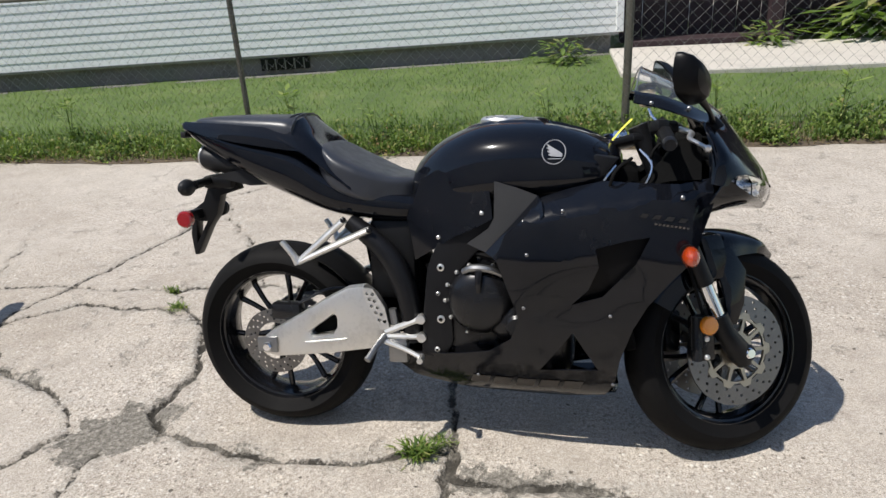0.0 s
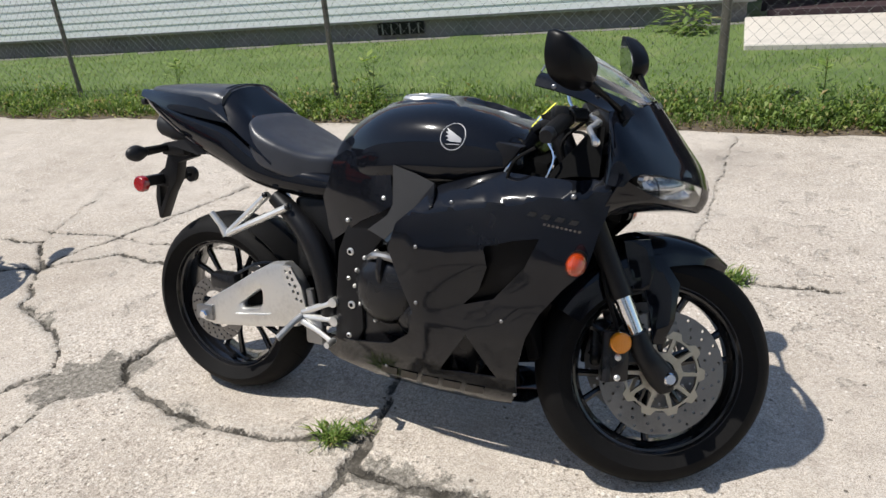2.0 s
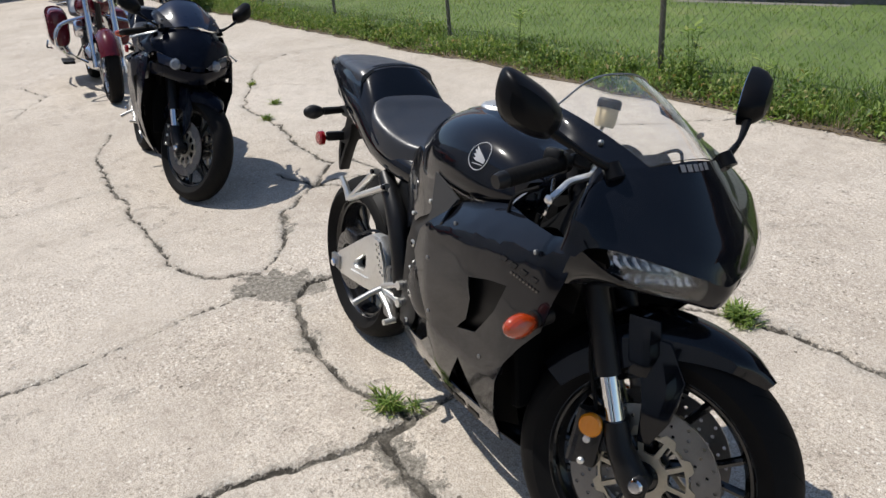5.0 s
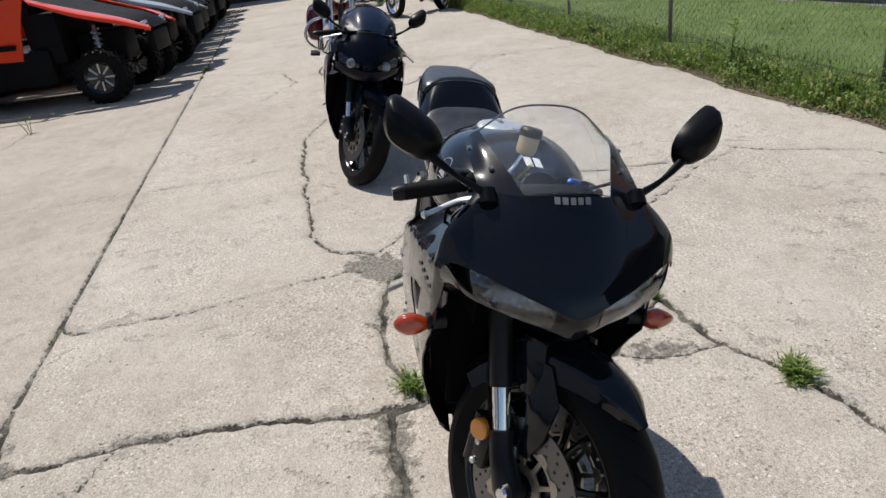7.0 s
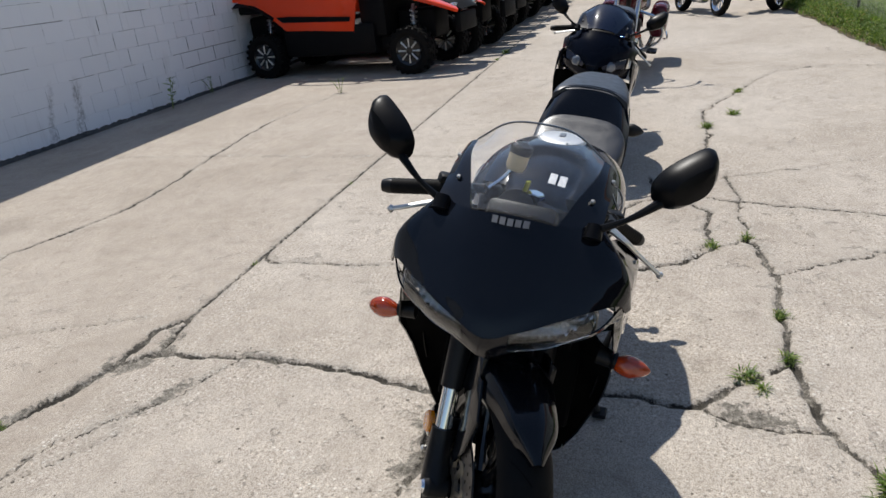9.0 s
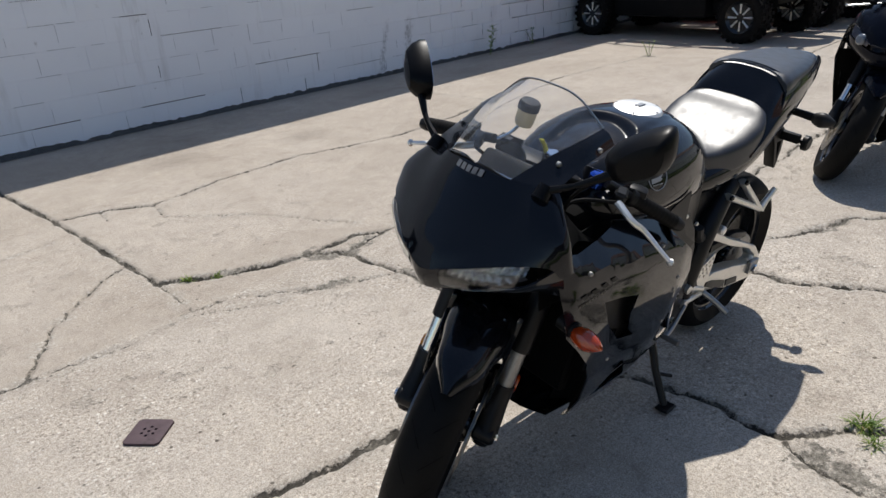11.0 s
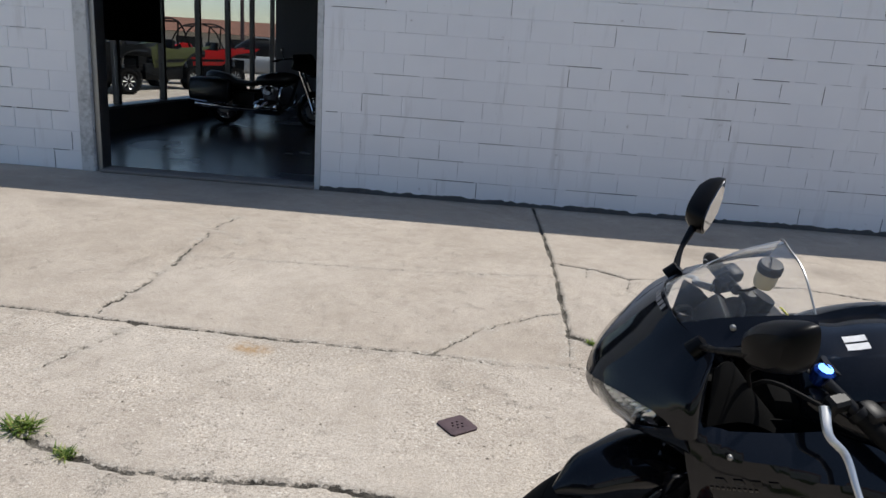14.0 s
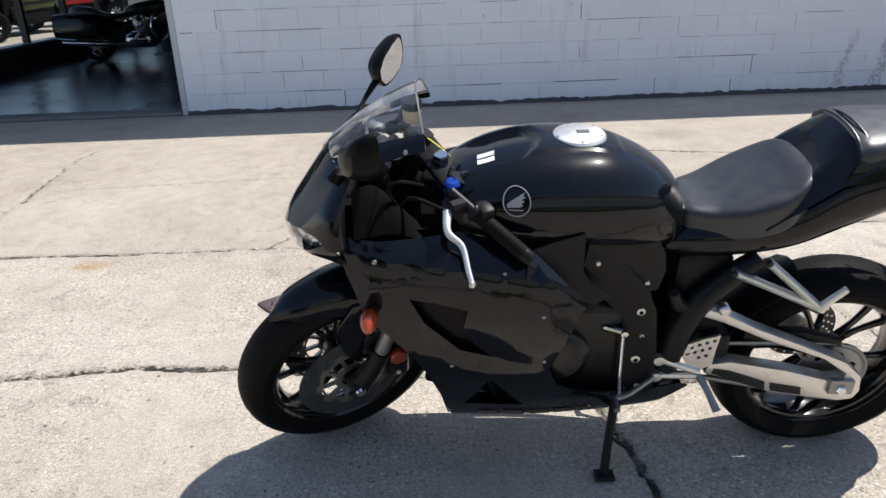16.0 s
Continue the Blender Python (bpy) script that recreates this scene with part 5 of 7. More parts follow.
        part("grip", moved(tube([g0 + d * (length * i / 48) for i in range(49)], [0.0178 if (i // 2) % 2 else 0.0173 for i in range(49)], 14), S), RUBBER, bar, "ribbed black rubber grip")
        part("bar_end", moved(tube([end - d * 0.014, end - d * 0.002, end + d * 0.012], [0.017, 0.0175, 0.014], 14), S), FRAME_BLACK, bar)
        part("switch_gear", moved(join(tube([root.lerp(end, 0.30), g0], [0.021, 0.024, 0.022], 12), box(root.lerp(end, 0.38) + Vector((-0.012, 0, 0.012)), (0.035, 0.045, 0.03), 0.008, 2)), S), PLASTIC, bar)
        piv = Vector((1.112, s * 0.172, 0.898))
        tip = Vector((1.130, s * 0.330, 0.818)) if s > 0 else Vector((1.090, -0.325, 0.828))
        part("lever_bracket", moved(box(root.lerp(end, 0.2) + Vector((0.02, 0, 0)), (0.045, 0.03, 0.03), 0.006, 1), S), PLASTIC, bar)
        mid1, mid2 = piv.lerp(tip, 0.28) + Vector((0.016, 0, 0.004)), piv.lerp(tip, 0.50) + Vector((-0.006, 0, 0))
        part("lever", moved(join(tube([piv, mid1, mid2, piv.lerp(tip, 0.8) + Vector((-0.002, 0, 0)), tip], [0.011, 0.0085, 0.0075, 0.0065, 0.006], 10, 6, 0.75), tube([tip - d * 0.006, tip, tip + d * 0.006], [0.006, 0.0095, 0.005], 10)), S), ALU, bar, "bright aluminium lever with ball end")
        part("cable", tube([S @ piv, (1.12, s * 0.12, 0.86), (1.16, s * 0.09, 0.75), (1.10, s * 0.06, 0.66)], 0.0045, 6, 6), RUBBER, bar)
    for k, pts in enumerate(([(1.03, -0.15, 0.84), (1.00, -0.17, 0.80), (0.985, -0.165, 0.75)], [(1.07, -0.16, 0.86), (1.03, -0.19, 0.83), (1.01, -0.19, 0.77)], [(1.09, -0.14, 0.88), (1.12, -0.17, 0.84), (1.10, -0.18, 0.78)], [(1.08, 0.13, 0.90), (1.13, 0.17, 0.93), (1.16, 0.15, 0.90), (1.14, 0.12, 0.84)], [(1.02, 0.12, 0.86), (0.99, 0.15, 0.82), (0.98, 0.15, 0.76)])):
        part("control_cable", tube(pts, 0.0042, 6, 6), CHROME if k % 2 == 0 else RUBBER, bike, "bright braided cable" if k % 2 == 0 else "black control cable")
    # brake reservoir and ignition
    rs = Vector((1.078, -0.085, 0.995))
    res = part("brake_reservoir", moved(moved(revolve([(0, -0.022), (0.019, -0.022), (0.022, -0.012), (0.022, 0.018), (0, 0.018)], 20), Matrix.Translation(rs) @ Matrix.Rotation(radians(90), 4, "X")), S), WHITE_PLASTIC, bike, "milky brake fluid reservoir")
    part("reservoir_cap", moved(moved(revolve([(0, 0.036), (0.021, 0.035), (0.0245, 0.030), (0.0245, 0.016), (0, 0.016)], 24), Matrix.Translation(rs) @ Matrix.Rotation(radians(90), 4, "X")), S), PLASTIC, res)
    part("reservoir_bracket", moved(tube([rs + Vector((0, 0, -0.01)), rs + Vector((0.0, -0.02, -0.05)), Vector((1.085, -0.13, 0.92))], 0.004, 6, 4), S), CHROME, res)
    if main:
        tag = [(1.02, 0.0, 0.915), (1.045, 0.012, 0.945), (1.072, 0.02, 0.972)]
        part("key_tag", moved(tube(tag, 0.006, 6, 3, 0.3), Matrix.Translation((0.0, -0.035, -0.02))), YELLOW, bike, "yellow key tag strap")
    # instrument cluster
    dash = part("instrument_panel", join(moved(box((0, 0, 0), (0.05, 0.15, 0.075), 0.014, 2), pose(1.195, 0, 0.905, 0, -42, 0)), moved(revolve([(0, 0.01), (0.038, 0.01), (0.042, 0.004), (0.042, -0.008), (0, -0.008)], 28), pose(1.173, -0.02, 0.922, 0, -42, 0) @ pose(0, 0, 0, 0, 0, 90))), PLASTIC, bike)
    part("gauge_face", moved(revolve([(0, 0.0115), (0.036, 0.0115), (0.036, 0.009), (0, 0.009)], 28), pose(1.172, -0.02, 0.9235, 0, -42, 0) @ pose(0, 0, 0, 0, 0, 90)), GREY_PLASTIC, dash)
    part("headlamp_bracket", join(tube([(1.14, 0.08, 0.80), (1.24, 0.07, 0.90), (1.29, 0.05, 0.86)], 0.008, 8, 4), tube([(1.14, -0.08, 0.80), (1.24, -0.07, 0.90), (1.29, -0.05, 0.86)], 0.008, 8, 4), box((1.25, 0, 0.80), (0.16, 0.26, 0.11), 0.02, 2)), DARK, bike)

    # nose
    if main:
        nose = [[(1.440, 0, 0.760), (1.430, 0.050, 0.776), (1.396, 0.120, 0.801), (1.345, 0.195, 0.822), (1.312, 0.232, 0.822), (1.292, 0.246, 0.800)],
                [(1.420, 0, 0.806), (1.409, 0.055, 0.815), (1.371, 0.128, 0.832), (1.326, 0.202, 0.846), (1.296, 0.238, 0.842), (1.276, 0.254, 0.802)],
                [(1.384, 0, 0.857), (1.372, 0.065, 0.862), (1.336, 0.140, 0.872), (1.300, 0.206, 0.879), (1.280, 0.240, 0.864), (1.264, 0.254, 0.804)],
                [(1.345, 0, 0.910), (1.333, 0.075, 0.910), (1.297, 0.143, 0.914), (1.270, 0.194, 0.913), (1.262, 0.229, 0.882), (1.256, 0.250, 0.806)],
                [(1.306, 0, 0.962), (1.294, 0.082, 0.953), (1.262, 0.132, 0.948), (1.238, 0.168, 0.946), (1.248, 0.205, 0.900), (1.250, 0.242, 0.806)]]
        chin = [[(1.428, 0, 0.715), (1.418, 0.045, 0.731), (1.357, 0.189, 0.771), (1.290, 0.242, 0.818)],
                [(1.416, 0, 0.706), (1.403, 0.050, 0.719), (1.345, 0.184, 0.755), (1.268, 0.240, 0.778)],
                [(1.360, 0, 0.712), (1.340, 0.055, 0.713), (1.290, 0.165, 0.728), (1.240, 0.226, 0.725)]]
        lamp = [[(1.429, 0.046, 0.774), (1.397, 0.120, 0.799), (1.344, 0.197, 0.820)],
                [(1.430, 0.045, 0.756), (1.403, 0.120, 0.774), (1.356, 0.195, 0.801)],
                [(1.420, 0.044, 0.731), (1.397, 0.115, 0.744), (1.359, 0.188, 0.772)]]
    else:
        nose = [[(1.445, 0, 0.740), (1.420, 0.050, 0.765), (1.372, 0.120, 0.800), (1.300, 0.190, 0.822), (1.22, 0.226, 0.80)],
                [(1.425, 0, 0.800), (1.402, 0.055, 0.820), (1.350, 0.115, 0.850), (1.272, 0.190, 0.866), (1.180, 0.232, 0.835)],
                [(1.370, 0, 0.880), (1.352, 0.070, 0.885), (1.302, 0.130, 0.890), (1.225, 0.190, 0.888), (1.130, 0.236, 0.850)],
                [(1.295, 0, 0.950), (1.277, 0.085, 0.942), (1.226, 0.140, 0.930), (1.160, 0.185, 0.906), (1.088, 0.222, 0.850)]]
        chin = [[(1.440, 0, 0.732), (1.410, 0.06, 0.735), (1.330, 0.175, 0.755), (1.262, 0.216, 0.762)],
                [(1.420, 0, 0.690), (1.395, 0.065, 0.695), (1.315, 0.165, 0.715), (1.256, 0.212, 0.728)],
                [(1.380, 0, 0.660), (1.360, 0.06, 0.665), (1.290, 0.158, 0.690), (1.240, 0.206, 0.694)]]
        lamp = [[(1.424, 0.058, 0.768), (1.376, 0.122, 0.798), (1.305, 0.185, 0.818)],
                [(1.418, 0.058, 0.757), (1.380, 0.125, 0.778), (1.318, 0.185, 0.794)],
                [(1.408, 0.064, 0.745), (1.370, 0.125, 0.752), (1.325, 0.180, 0.765)]]
    cowl = part("upper_cowl", patch(mirrored(nose), 6, 5, 0.004), paint, bike, "glossy black upper cowl with dust film")
    part("chin_cowl", patch(mirrored(chin), 5, 5, 0.004), paint, cowl)
    beak = [[(1.441, 0, 0.761), (1.431, 0.047, 0.777)], [(1.440, 0, 0.738), (1.427, 0.047, 0.755)], [(1.430, 0, 0.714), (1.419, 0.047, 0.730)]]
    if not main:
        beak = [[(1.443, 0, 0.766), (1.440, 0.034, 0.768)], [(1.420, 0, 0.722), (1.414, 0.038, 0.722)]]
    part("nose_beak", patch(mirrored(beak), 4, 4, 0.004), paint, cowl)
    for s in (1, -1):
        bm = patch(lamp, 5, 5, 0.003)
        hl = part("headlight", bm if s > 0 else flip(bm), SCREEN if main else BLUE_SCREEN, cowl, "clear headlight lens over bright reflector" if main else "dark slanted headlight cover")
        if not main:
            part("projector_lamp", moved(revolve([(0, 0.016), (0.018, 0.014), (0.027, 0.006), (0.031, -0.010), (0, -0.02)], 24), pose(1.392, s * 0.108, 0.768, 0, 0, -90 + s * 22)), LAMP_PALE, hl, "small round pale lamp")
        hl.visible_shadow = False
        inner = [[(x - 0.022, y * 0.97, z) for x, y, z in r] for r in lamp]
        bm = patch(inner, 8, 24)
        for v in bm.verts:
            v.co.x -= 0.008 * (1 + math.sin(v.co.y * 420)) + 0.006 * (1 + math.sin(v.co.z * 190))
        part("lamp_reflector", bm if s > 0 else flip(bm), LAMP_INNER, hl)
        arm = patch([[(1.288, 0.088, 0.951), (1.262, 0.134, 0.947), (1.238, 0.170, 0.948)],
                     [(1.214, 0.112, 0.987), (1.200, 0.145, 0.978), (1.185, 0.170, 0.969)],
                     [(1.135, 0.136, 1.016), (1.132, 0.156, 1.006), (1.128, 0.172, 0.987)],
                     [(1.073, 0.140, 1.028), (1.070, 0.156, 1.020), (1.068, 0.170, 1.001)]], 4, 4, 0.004)
        part("screen_arm", arm if s > 0 else flip(arm), paint, cowl)
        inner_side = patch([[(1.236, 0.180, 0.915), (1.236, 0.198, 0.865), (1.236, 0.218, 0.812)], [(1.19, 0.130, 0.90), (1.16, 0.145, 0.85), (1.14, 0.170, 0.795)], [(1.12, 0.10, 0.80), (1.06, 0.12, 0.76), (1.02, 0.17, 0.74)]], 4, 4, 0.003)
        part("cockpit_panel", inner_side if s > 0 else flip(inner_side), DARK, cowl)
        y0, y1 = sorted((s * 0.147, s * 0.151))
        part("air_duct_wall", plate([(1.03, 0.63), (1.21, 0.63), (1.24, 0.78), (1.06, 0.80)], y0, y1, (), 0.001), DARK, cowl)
        for x, y, z in ((1.112, 0.168, 0.998), (1.206, 0.140, 0.982), (1.19, 0.250, 0.772)):
            part("bolt", bolt((x, s * y, z), 0.0055, 0.004, s), ALU_DARK, cowl)
    screen_rows = [[(1.304, 0, 0.965), (1.299, 0.045, 0.962), (1.285, 0.088, 0.952)],
                   [(1.241, 0, 1.013), (1.233, 0.060, 1.007), (1.212, 0.113, 0.987)],
                   [(1.164, 0, 1.058), (1.156, 0.070, 1.050), (1.133, 0.136, 1.016)],
                   [(1.094, 0, 1.090), (1.086, 0.074, 1.078), (1.073, 0.140, 1.028)]]
    ws = part("windscreen", patch(mirrored(screen_rows), 6, 6, 0.003), HAZE if main else BLUE_SCREEN, cowl, "clear bubble windscreen" if main else "dark blue smoked windscreen")
    ws.visible_shadow = False
    rim = smooth_path([(x, y, z + 0.001) for x, y, z in mirrored(screen_rows)[-1]], 6)
    part("screen_edge", tube(rim, 0.0022, 6), ALU_DARK if main else PLASTIC, ws)
    if main:
        for i in range(5):
            bm = bmesh.new()
            y0 = -0.036 + i * 0.0155
            q = [bm.verts.new((np.interp(abs(y), (0, 0.06), (1.3165, 1.308)) - dz * 0.7, y, 0.950 + dz)) for y, dz in ((y0, -0.006), (y0 + 0.0115, -0.006), (y0 + 0.0115, 0.006), (y0, 0.006))]
            bm.faces.new(q)
            bmesh.ops.solidify(bm, geom=bm.faces[:], thickness=0.0012)
            part("badge_bar", moved(bm, Matrix.Translation((0.0025, 0, 0.002))), SILVER_MARK, cowl)

    # mirrors
    for s in (1, -1):
        base = Vector((1.262, s * 0.155, 0.945))
        c = Vector((1.174, s * 0.294, 1.050))
        mr = part("mirror", mirror_bm(c, s), MIRROR_SHELL, bike, "matt black rear-view mirror")
        inner = mirror_place(c, s) @ Vector((0.022, -s * 0.050, -0.020))
        part("mirror_stem", join(tube([base, base.lerp(inner, 0.5) + Vector((0.008, 0, -0.004)), inner], [0.009, 0.0058, 0.0105], 10, 5), tube([base + Vector((0.012, 0, -0.014)), base + Vector((-0.006, 0, 0.01))], [0.019, 0.015], 12)), MIRROR_SHELL, mr)
        part("mirror_glass", mirror_face_bm(c, s), MIRROR, mr)

    # side fairings
    flank = [(0.80, 0.712), (0.842, 0.762), (0.92, 0.786), (1.00, 0.803), (1.09, 0.800), (1.19, 0.800), (1.256, 0.815), (1.270, 0.775), (1.258, 0.728), (1.245, 0.690), (1.226, 0.615), (1.17, 0.553), (1.118, 0.486), (1.085, 0.42), (1.055, 0.32), (1.045, 0.24), (1.02, 0.19), (0.90, 0.172), (0.62, 0.172), (0.46, 0.205), (0.385, 0.262), (0.42, 0.285), (0.56, 0.296), (0.70, 0.325), (0.762, 0.37), (0.786, 0.44), (0.750, 0.54), (0.726, 0.605), (0.752, 0.672)]
    tri = [(0.930, 0.402), (0.840, 0.274), (1.000, 0.284)]
    vent = [(1.118, 0.672), (1.060, 0.662), (0.985, 0.640), (0.994, 0.590), (0.968, 0.525), (0.925, 0.482), (1.005, 0.508), (1.085, 0.600)]
    for s in (1, -1):
        bm = panel(flank, flank_y, 0.004, (tri, vent), 0.02)
        fair = part("side_fairing", bm if s > 0 else flip(bm), paint, bike, "glossy black side fairing")
        liner = panel([(0.86, 0.43), (1.08, 0.43), (1.14, 0.69), (0.92, 0.69)], lambda x, z: flank_y(x, z) - 0.022, 0.003, (), 0.06)
        part("fairing_liner", liner if s > 0 else flip(liner), MIRROR_SHELL, fair)
        for x, z in ((1.026, 0.456), (0.81, 0.62), (0.80, 0.47), (1.04, 0.235), (0.66, 0.235), (0.90, 0.735)):
            part("bolt", bolt((x, s * flank_y(x, z), z), 0.005, 0.003, s), ALU_DARK, fair)
        if main:
            sig = part("turn_signal", signal_bm((1.212, s * 0.283, 0.632), s), AMBER, bike, "amber front turn signal")
            part("signal_stalk", tube([(1.205, s * 0.21, 0.64), (1.208, s * 0.252, 0.636)], [0.02, 0.017, 0.019], 12), PLASTIC, sig)
            text_bars(fair, "flank_marking", 1.088, 1.212, (0.723, 0.707), (0.734, 0.718), flank_y, s, 4, GREY_MARK, 0.008, "faint grey model marking bars", 0.45)
            text_bars(fair, "flank_marking", 1.125, 1.212, (0.704, 0.692), (0.709, 0.697), flank_y, s, 9, TAN_MARK, 0.002, "", 0.4)
            text_bars(fair, "belly_marking", 0.635, 0.965, (0.208, 0.214), (0.234, 0.240), flank_y, s, 5, TAN_MARK, 0.010, "worn tan lettering bars", 0.22)
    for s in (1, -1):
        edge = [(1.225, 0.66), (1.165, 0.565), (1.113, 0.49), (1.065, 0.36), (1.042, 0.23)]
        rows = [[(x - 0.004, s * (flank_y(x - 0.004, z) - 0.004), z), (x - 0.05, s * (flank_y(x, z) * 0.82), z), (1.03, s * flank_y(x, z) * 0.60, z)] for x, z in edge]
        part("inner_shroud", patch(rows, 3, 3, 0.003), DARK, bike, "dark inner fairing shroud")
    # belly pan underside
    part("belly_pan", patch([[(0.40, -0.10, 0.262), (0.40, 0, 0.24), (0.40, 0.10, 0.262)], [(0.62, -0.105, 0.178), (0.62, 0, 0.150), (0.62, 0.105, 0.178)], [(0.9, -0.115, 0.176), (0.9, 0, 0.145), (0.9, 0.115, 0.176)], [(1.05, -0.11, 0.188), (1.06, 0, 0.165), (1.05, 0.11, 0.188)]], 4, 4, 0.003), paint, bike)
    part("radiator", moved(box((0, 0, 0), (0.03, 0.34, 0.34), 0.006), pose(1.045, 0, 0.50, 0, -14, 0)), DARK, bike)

    # engine, frame
    part("engine", join(box((0.74, 0, 0.40), (0.38, 0.30, 0.34), 0.04, 3), box((0.78, 0, 0.62), (0.26, 0.30, 0.20), 0.03, 2), box((0.62, 0, 0.27), (0.26, 0.2, 0.12), 0.03, 2)), ENGINE, bike)
    cov = part("clutch_cover", join(revolve([(0, -0.060), (0.030, -0.058), (0.058, -0.053), (0.080, -0.042), (0.094, -0.026), (0.100, -0.006), (0.100, 0.03), (0, 0.03)], 44, (0.672, -0.150, 0.462)), revolve([(0, -0.044), (0.025, -0.042), (0.045, -0.034), (0.058, -0.018), (0.060, 0.03), (0, 0.03)], 30, (0.752, -0.150, 0.402))), ENGINE, bike, "round black clutch cover")
    for a in (0.3, 0.9, 1.25, 1.9, 2.3, 2.75, 3.2, 3.7, 4.3):
        part("bolt", bolt((0.672 + 0.105 * math.cos(a), -0.160, 0.462 + 0.105 * math.sin(a)), 0.0062, 0.009, -1), ALU, cov)
    part("oil_filler_cap", revolve([(0, -0.012), (0.026, -0.012), (0.034, -0.004), (0.034, 0.01), (0, 0.01)], 20, (0.778, -0.192, 0.398)), ENGINE, cov)
    part("cover_bridge", tube([(0.625, -0.178, 0.548), (0.655, -0.192, 0.562), (0.70, -0.192, 0.560), (0.735, -0.178, 0.542)], [0.009, 0.011, 0.011, 0.009], 8, 4), ALU_DARK, cov, "grey cast bridge over the cover")
    part("cover_rib", tube([(0.672, -0.196, 0.555), (0.672, -0.206, 0.52), (0.672, -0.205, 0.495)], [0.012, 0.010, 0.006], 8, 3), ENGINE, cov)
    part("generator_cover", revolve([(0, 0.046), (0.06, 0.042), (0.08, 0.026), (0.084, -0.02), (0, -0.02)], 36, (0.755, 0.145, 0.42)), ENGINE, bike)
    spar = [(0.86, 0.775), (0.99, 0.80), (1.04, 0.86), (0.98, 0.87), (0.84, 0.80), (0.70, 0.745), (0.60, 0.69), (0.545, 0.62), (0.515, 0.55), (0.500, 0.42), (0.492, 0.285), (0.56, 0.275), (0.588, 0.33), (0.585, 0.44), (0.600, 0.53), (0.66, 0.60), (0.76, 0.66)]
    for s in (1, -1):
        y0, y1 = sorted((s * 0.118, s * 0.160))
        fr = part("frame_spar", plate(spar, y0, y1, (), 0.008), FRAME_BLACK, bike, "satin black frame spar")
        for x, z, r in ((0.556, 0.552, 0.011), (0.553, 0.398, 0.012), (0.546, 0.475, 0.006), (0.540, 0.305, 0.008)):
            part("bolt", bolt((x, s * 0.160, z), r, 0.005, s), ALU, fr)
            part("bolt_socket", bolt((x, s * 0.1645, z), r * 0.5, 0.0015, s), DARK, fr)
        rear_bar = [(0.275, s * 0.112, 0.672), (0.345, s * 0.122, 0.622), (0.405, s * 0.130, 0.560), (0.442, s * 0.134, 0.480), (0.458, s * 0.134, 0.400), (0.464, s * 0.132, 0.320)]
        part("frame_rear_bar", tube(rear_bar, [0.026, 0.030, 0.034, 0.034, 0.032, 0.030], 14, 6), FRAME_BLACK, bike, "satin black swept frame bar")
        trim = [(0.717, 0.804), (0.780, 0.786), (0.832, 0.766), (0.765, 0.690), (0.692, 0.612), (0.642, 0.634), (0.700, 0.676), (0.716, 0.705)]
        bm = panel(trim, lambda x, z: 0.204 - 0.05 * (z - 0.70), 0.004, (), 0.04)
        # same grey trim on both sides; black on the left paints in its shade
        part("grey_side_trim", bm if s > 0 else flip(bm), TRIM_GREY if s < 0 else FRAME_BLACK, bike, "dark grey textured side trim, left one blackened as shade")
        edge = patch([[(0.833, 0.203, 0.768), (0.846, 0.232, 0.752), (0.852, 0.256, 0.724)], [(0.766, 0.206, 0.690), (0.782, 0.230, 0.680), (0.797, 0.250, 0.655)], [(0.692, 0.208, 0.611), (0.714, 0.222, 0.600), (0.742, 0.236, 0.575)]], 4, 4, 0.004)
        part("fairing_edge", edge if s > 0 else flip(edge), paint, bike, "glossy black chamfered fairing edge")
        cover = [(0.478, 0.74), (0.50, 0.80), (0.55, 0.828), (0.62, 0.81), (0.70, 0.79), (0.71, 0.70), (0.66, 0.672), (0.60, 0.645), (0.54, 0.606), (0.476, 0.566), (0.466, 0.63), (0.452, 0.69)]
        if s > 0:
            cover = [(0.508, 0.70), (0.53, 0.745), (0.60, 0.762), (0.70, 0.765), (0.71, 0.70), (0.67, 0.655), (0.61, 0.625), (0.55, 0.600), (0.515, 0.600), (0.502, 0.65)]
        bm = panel(cover, lambda x, z: 0.190 - 0.12 * abs(0.72 - x) - 0.41 * (0.72 - x) ** 2 - 0.5 * max(z - 0.70, 0) ** 2 - (0.014 if s > 0 else 0.0), 0.005, (), 0.02)
        part("side_cover", bm if s > 0 else flip(bm), paint if s < 0 else FRAME_BLACK, bike, "black panel under the tank")
        for x, z in ((0.68, 0.715), (0.552, 0.640)):
            part("bolt", bolt((x, s * (0.186 if x > 0.6 else 0.162), z), 0.006, 0.004, s), ALU, bike)
    part("shock", join(tube([(0.43, 0, 0.30), (0.47, 0, 0.60)], 0.022, 12), tube([(0.435 + 0.035 * t / 14 + 0.038 * math.cos(t * 2.4), 0.038 * math.sin(t * 2.4), 0.34 + 0.2 * t / 14) for t in range(15)], 0.007, 6, 3)), ENGINE, bike)

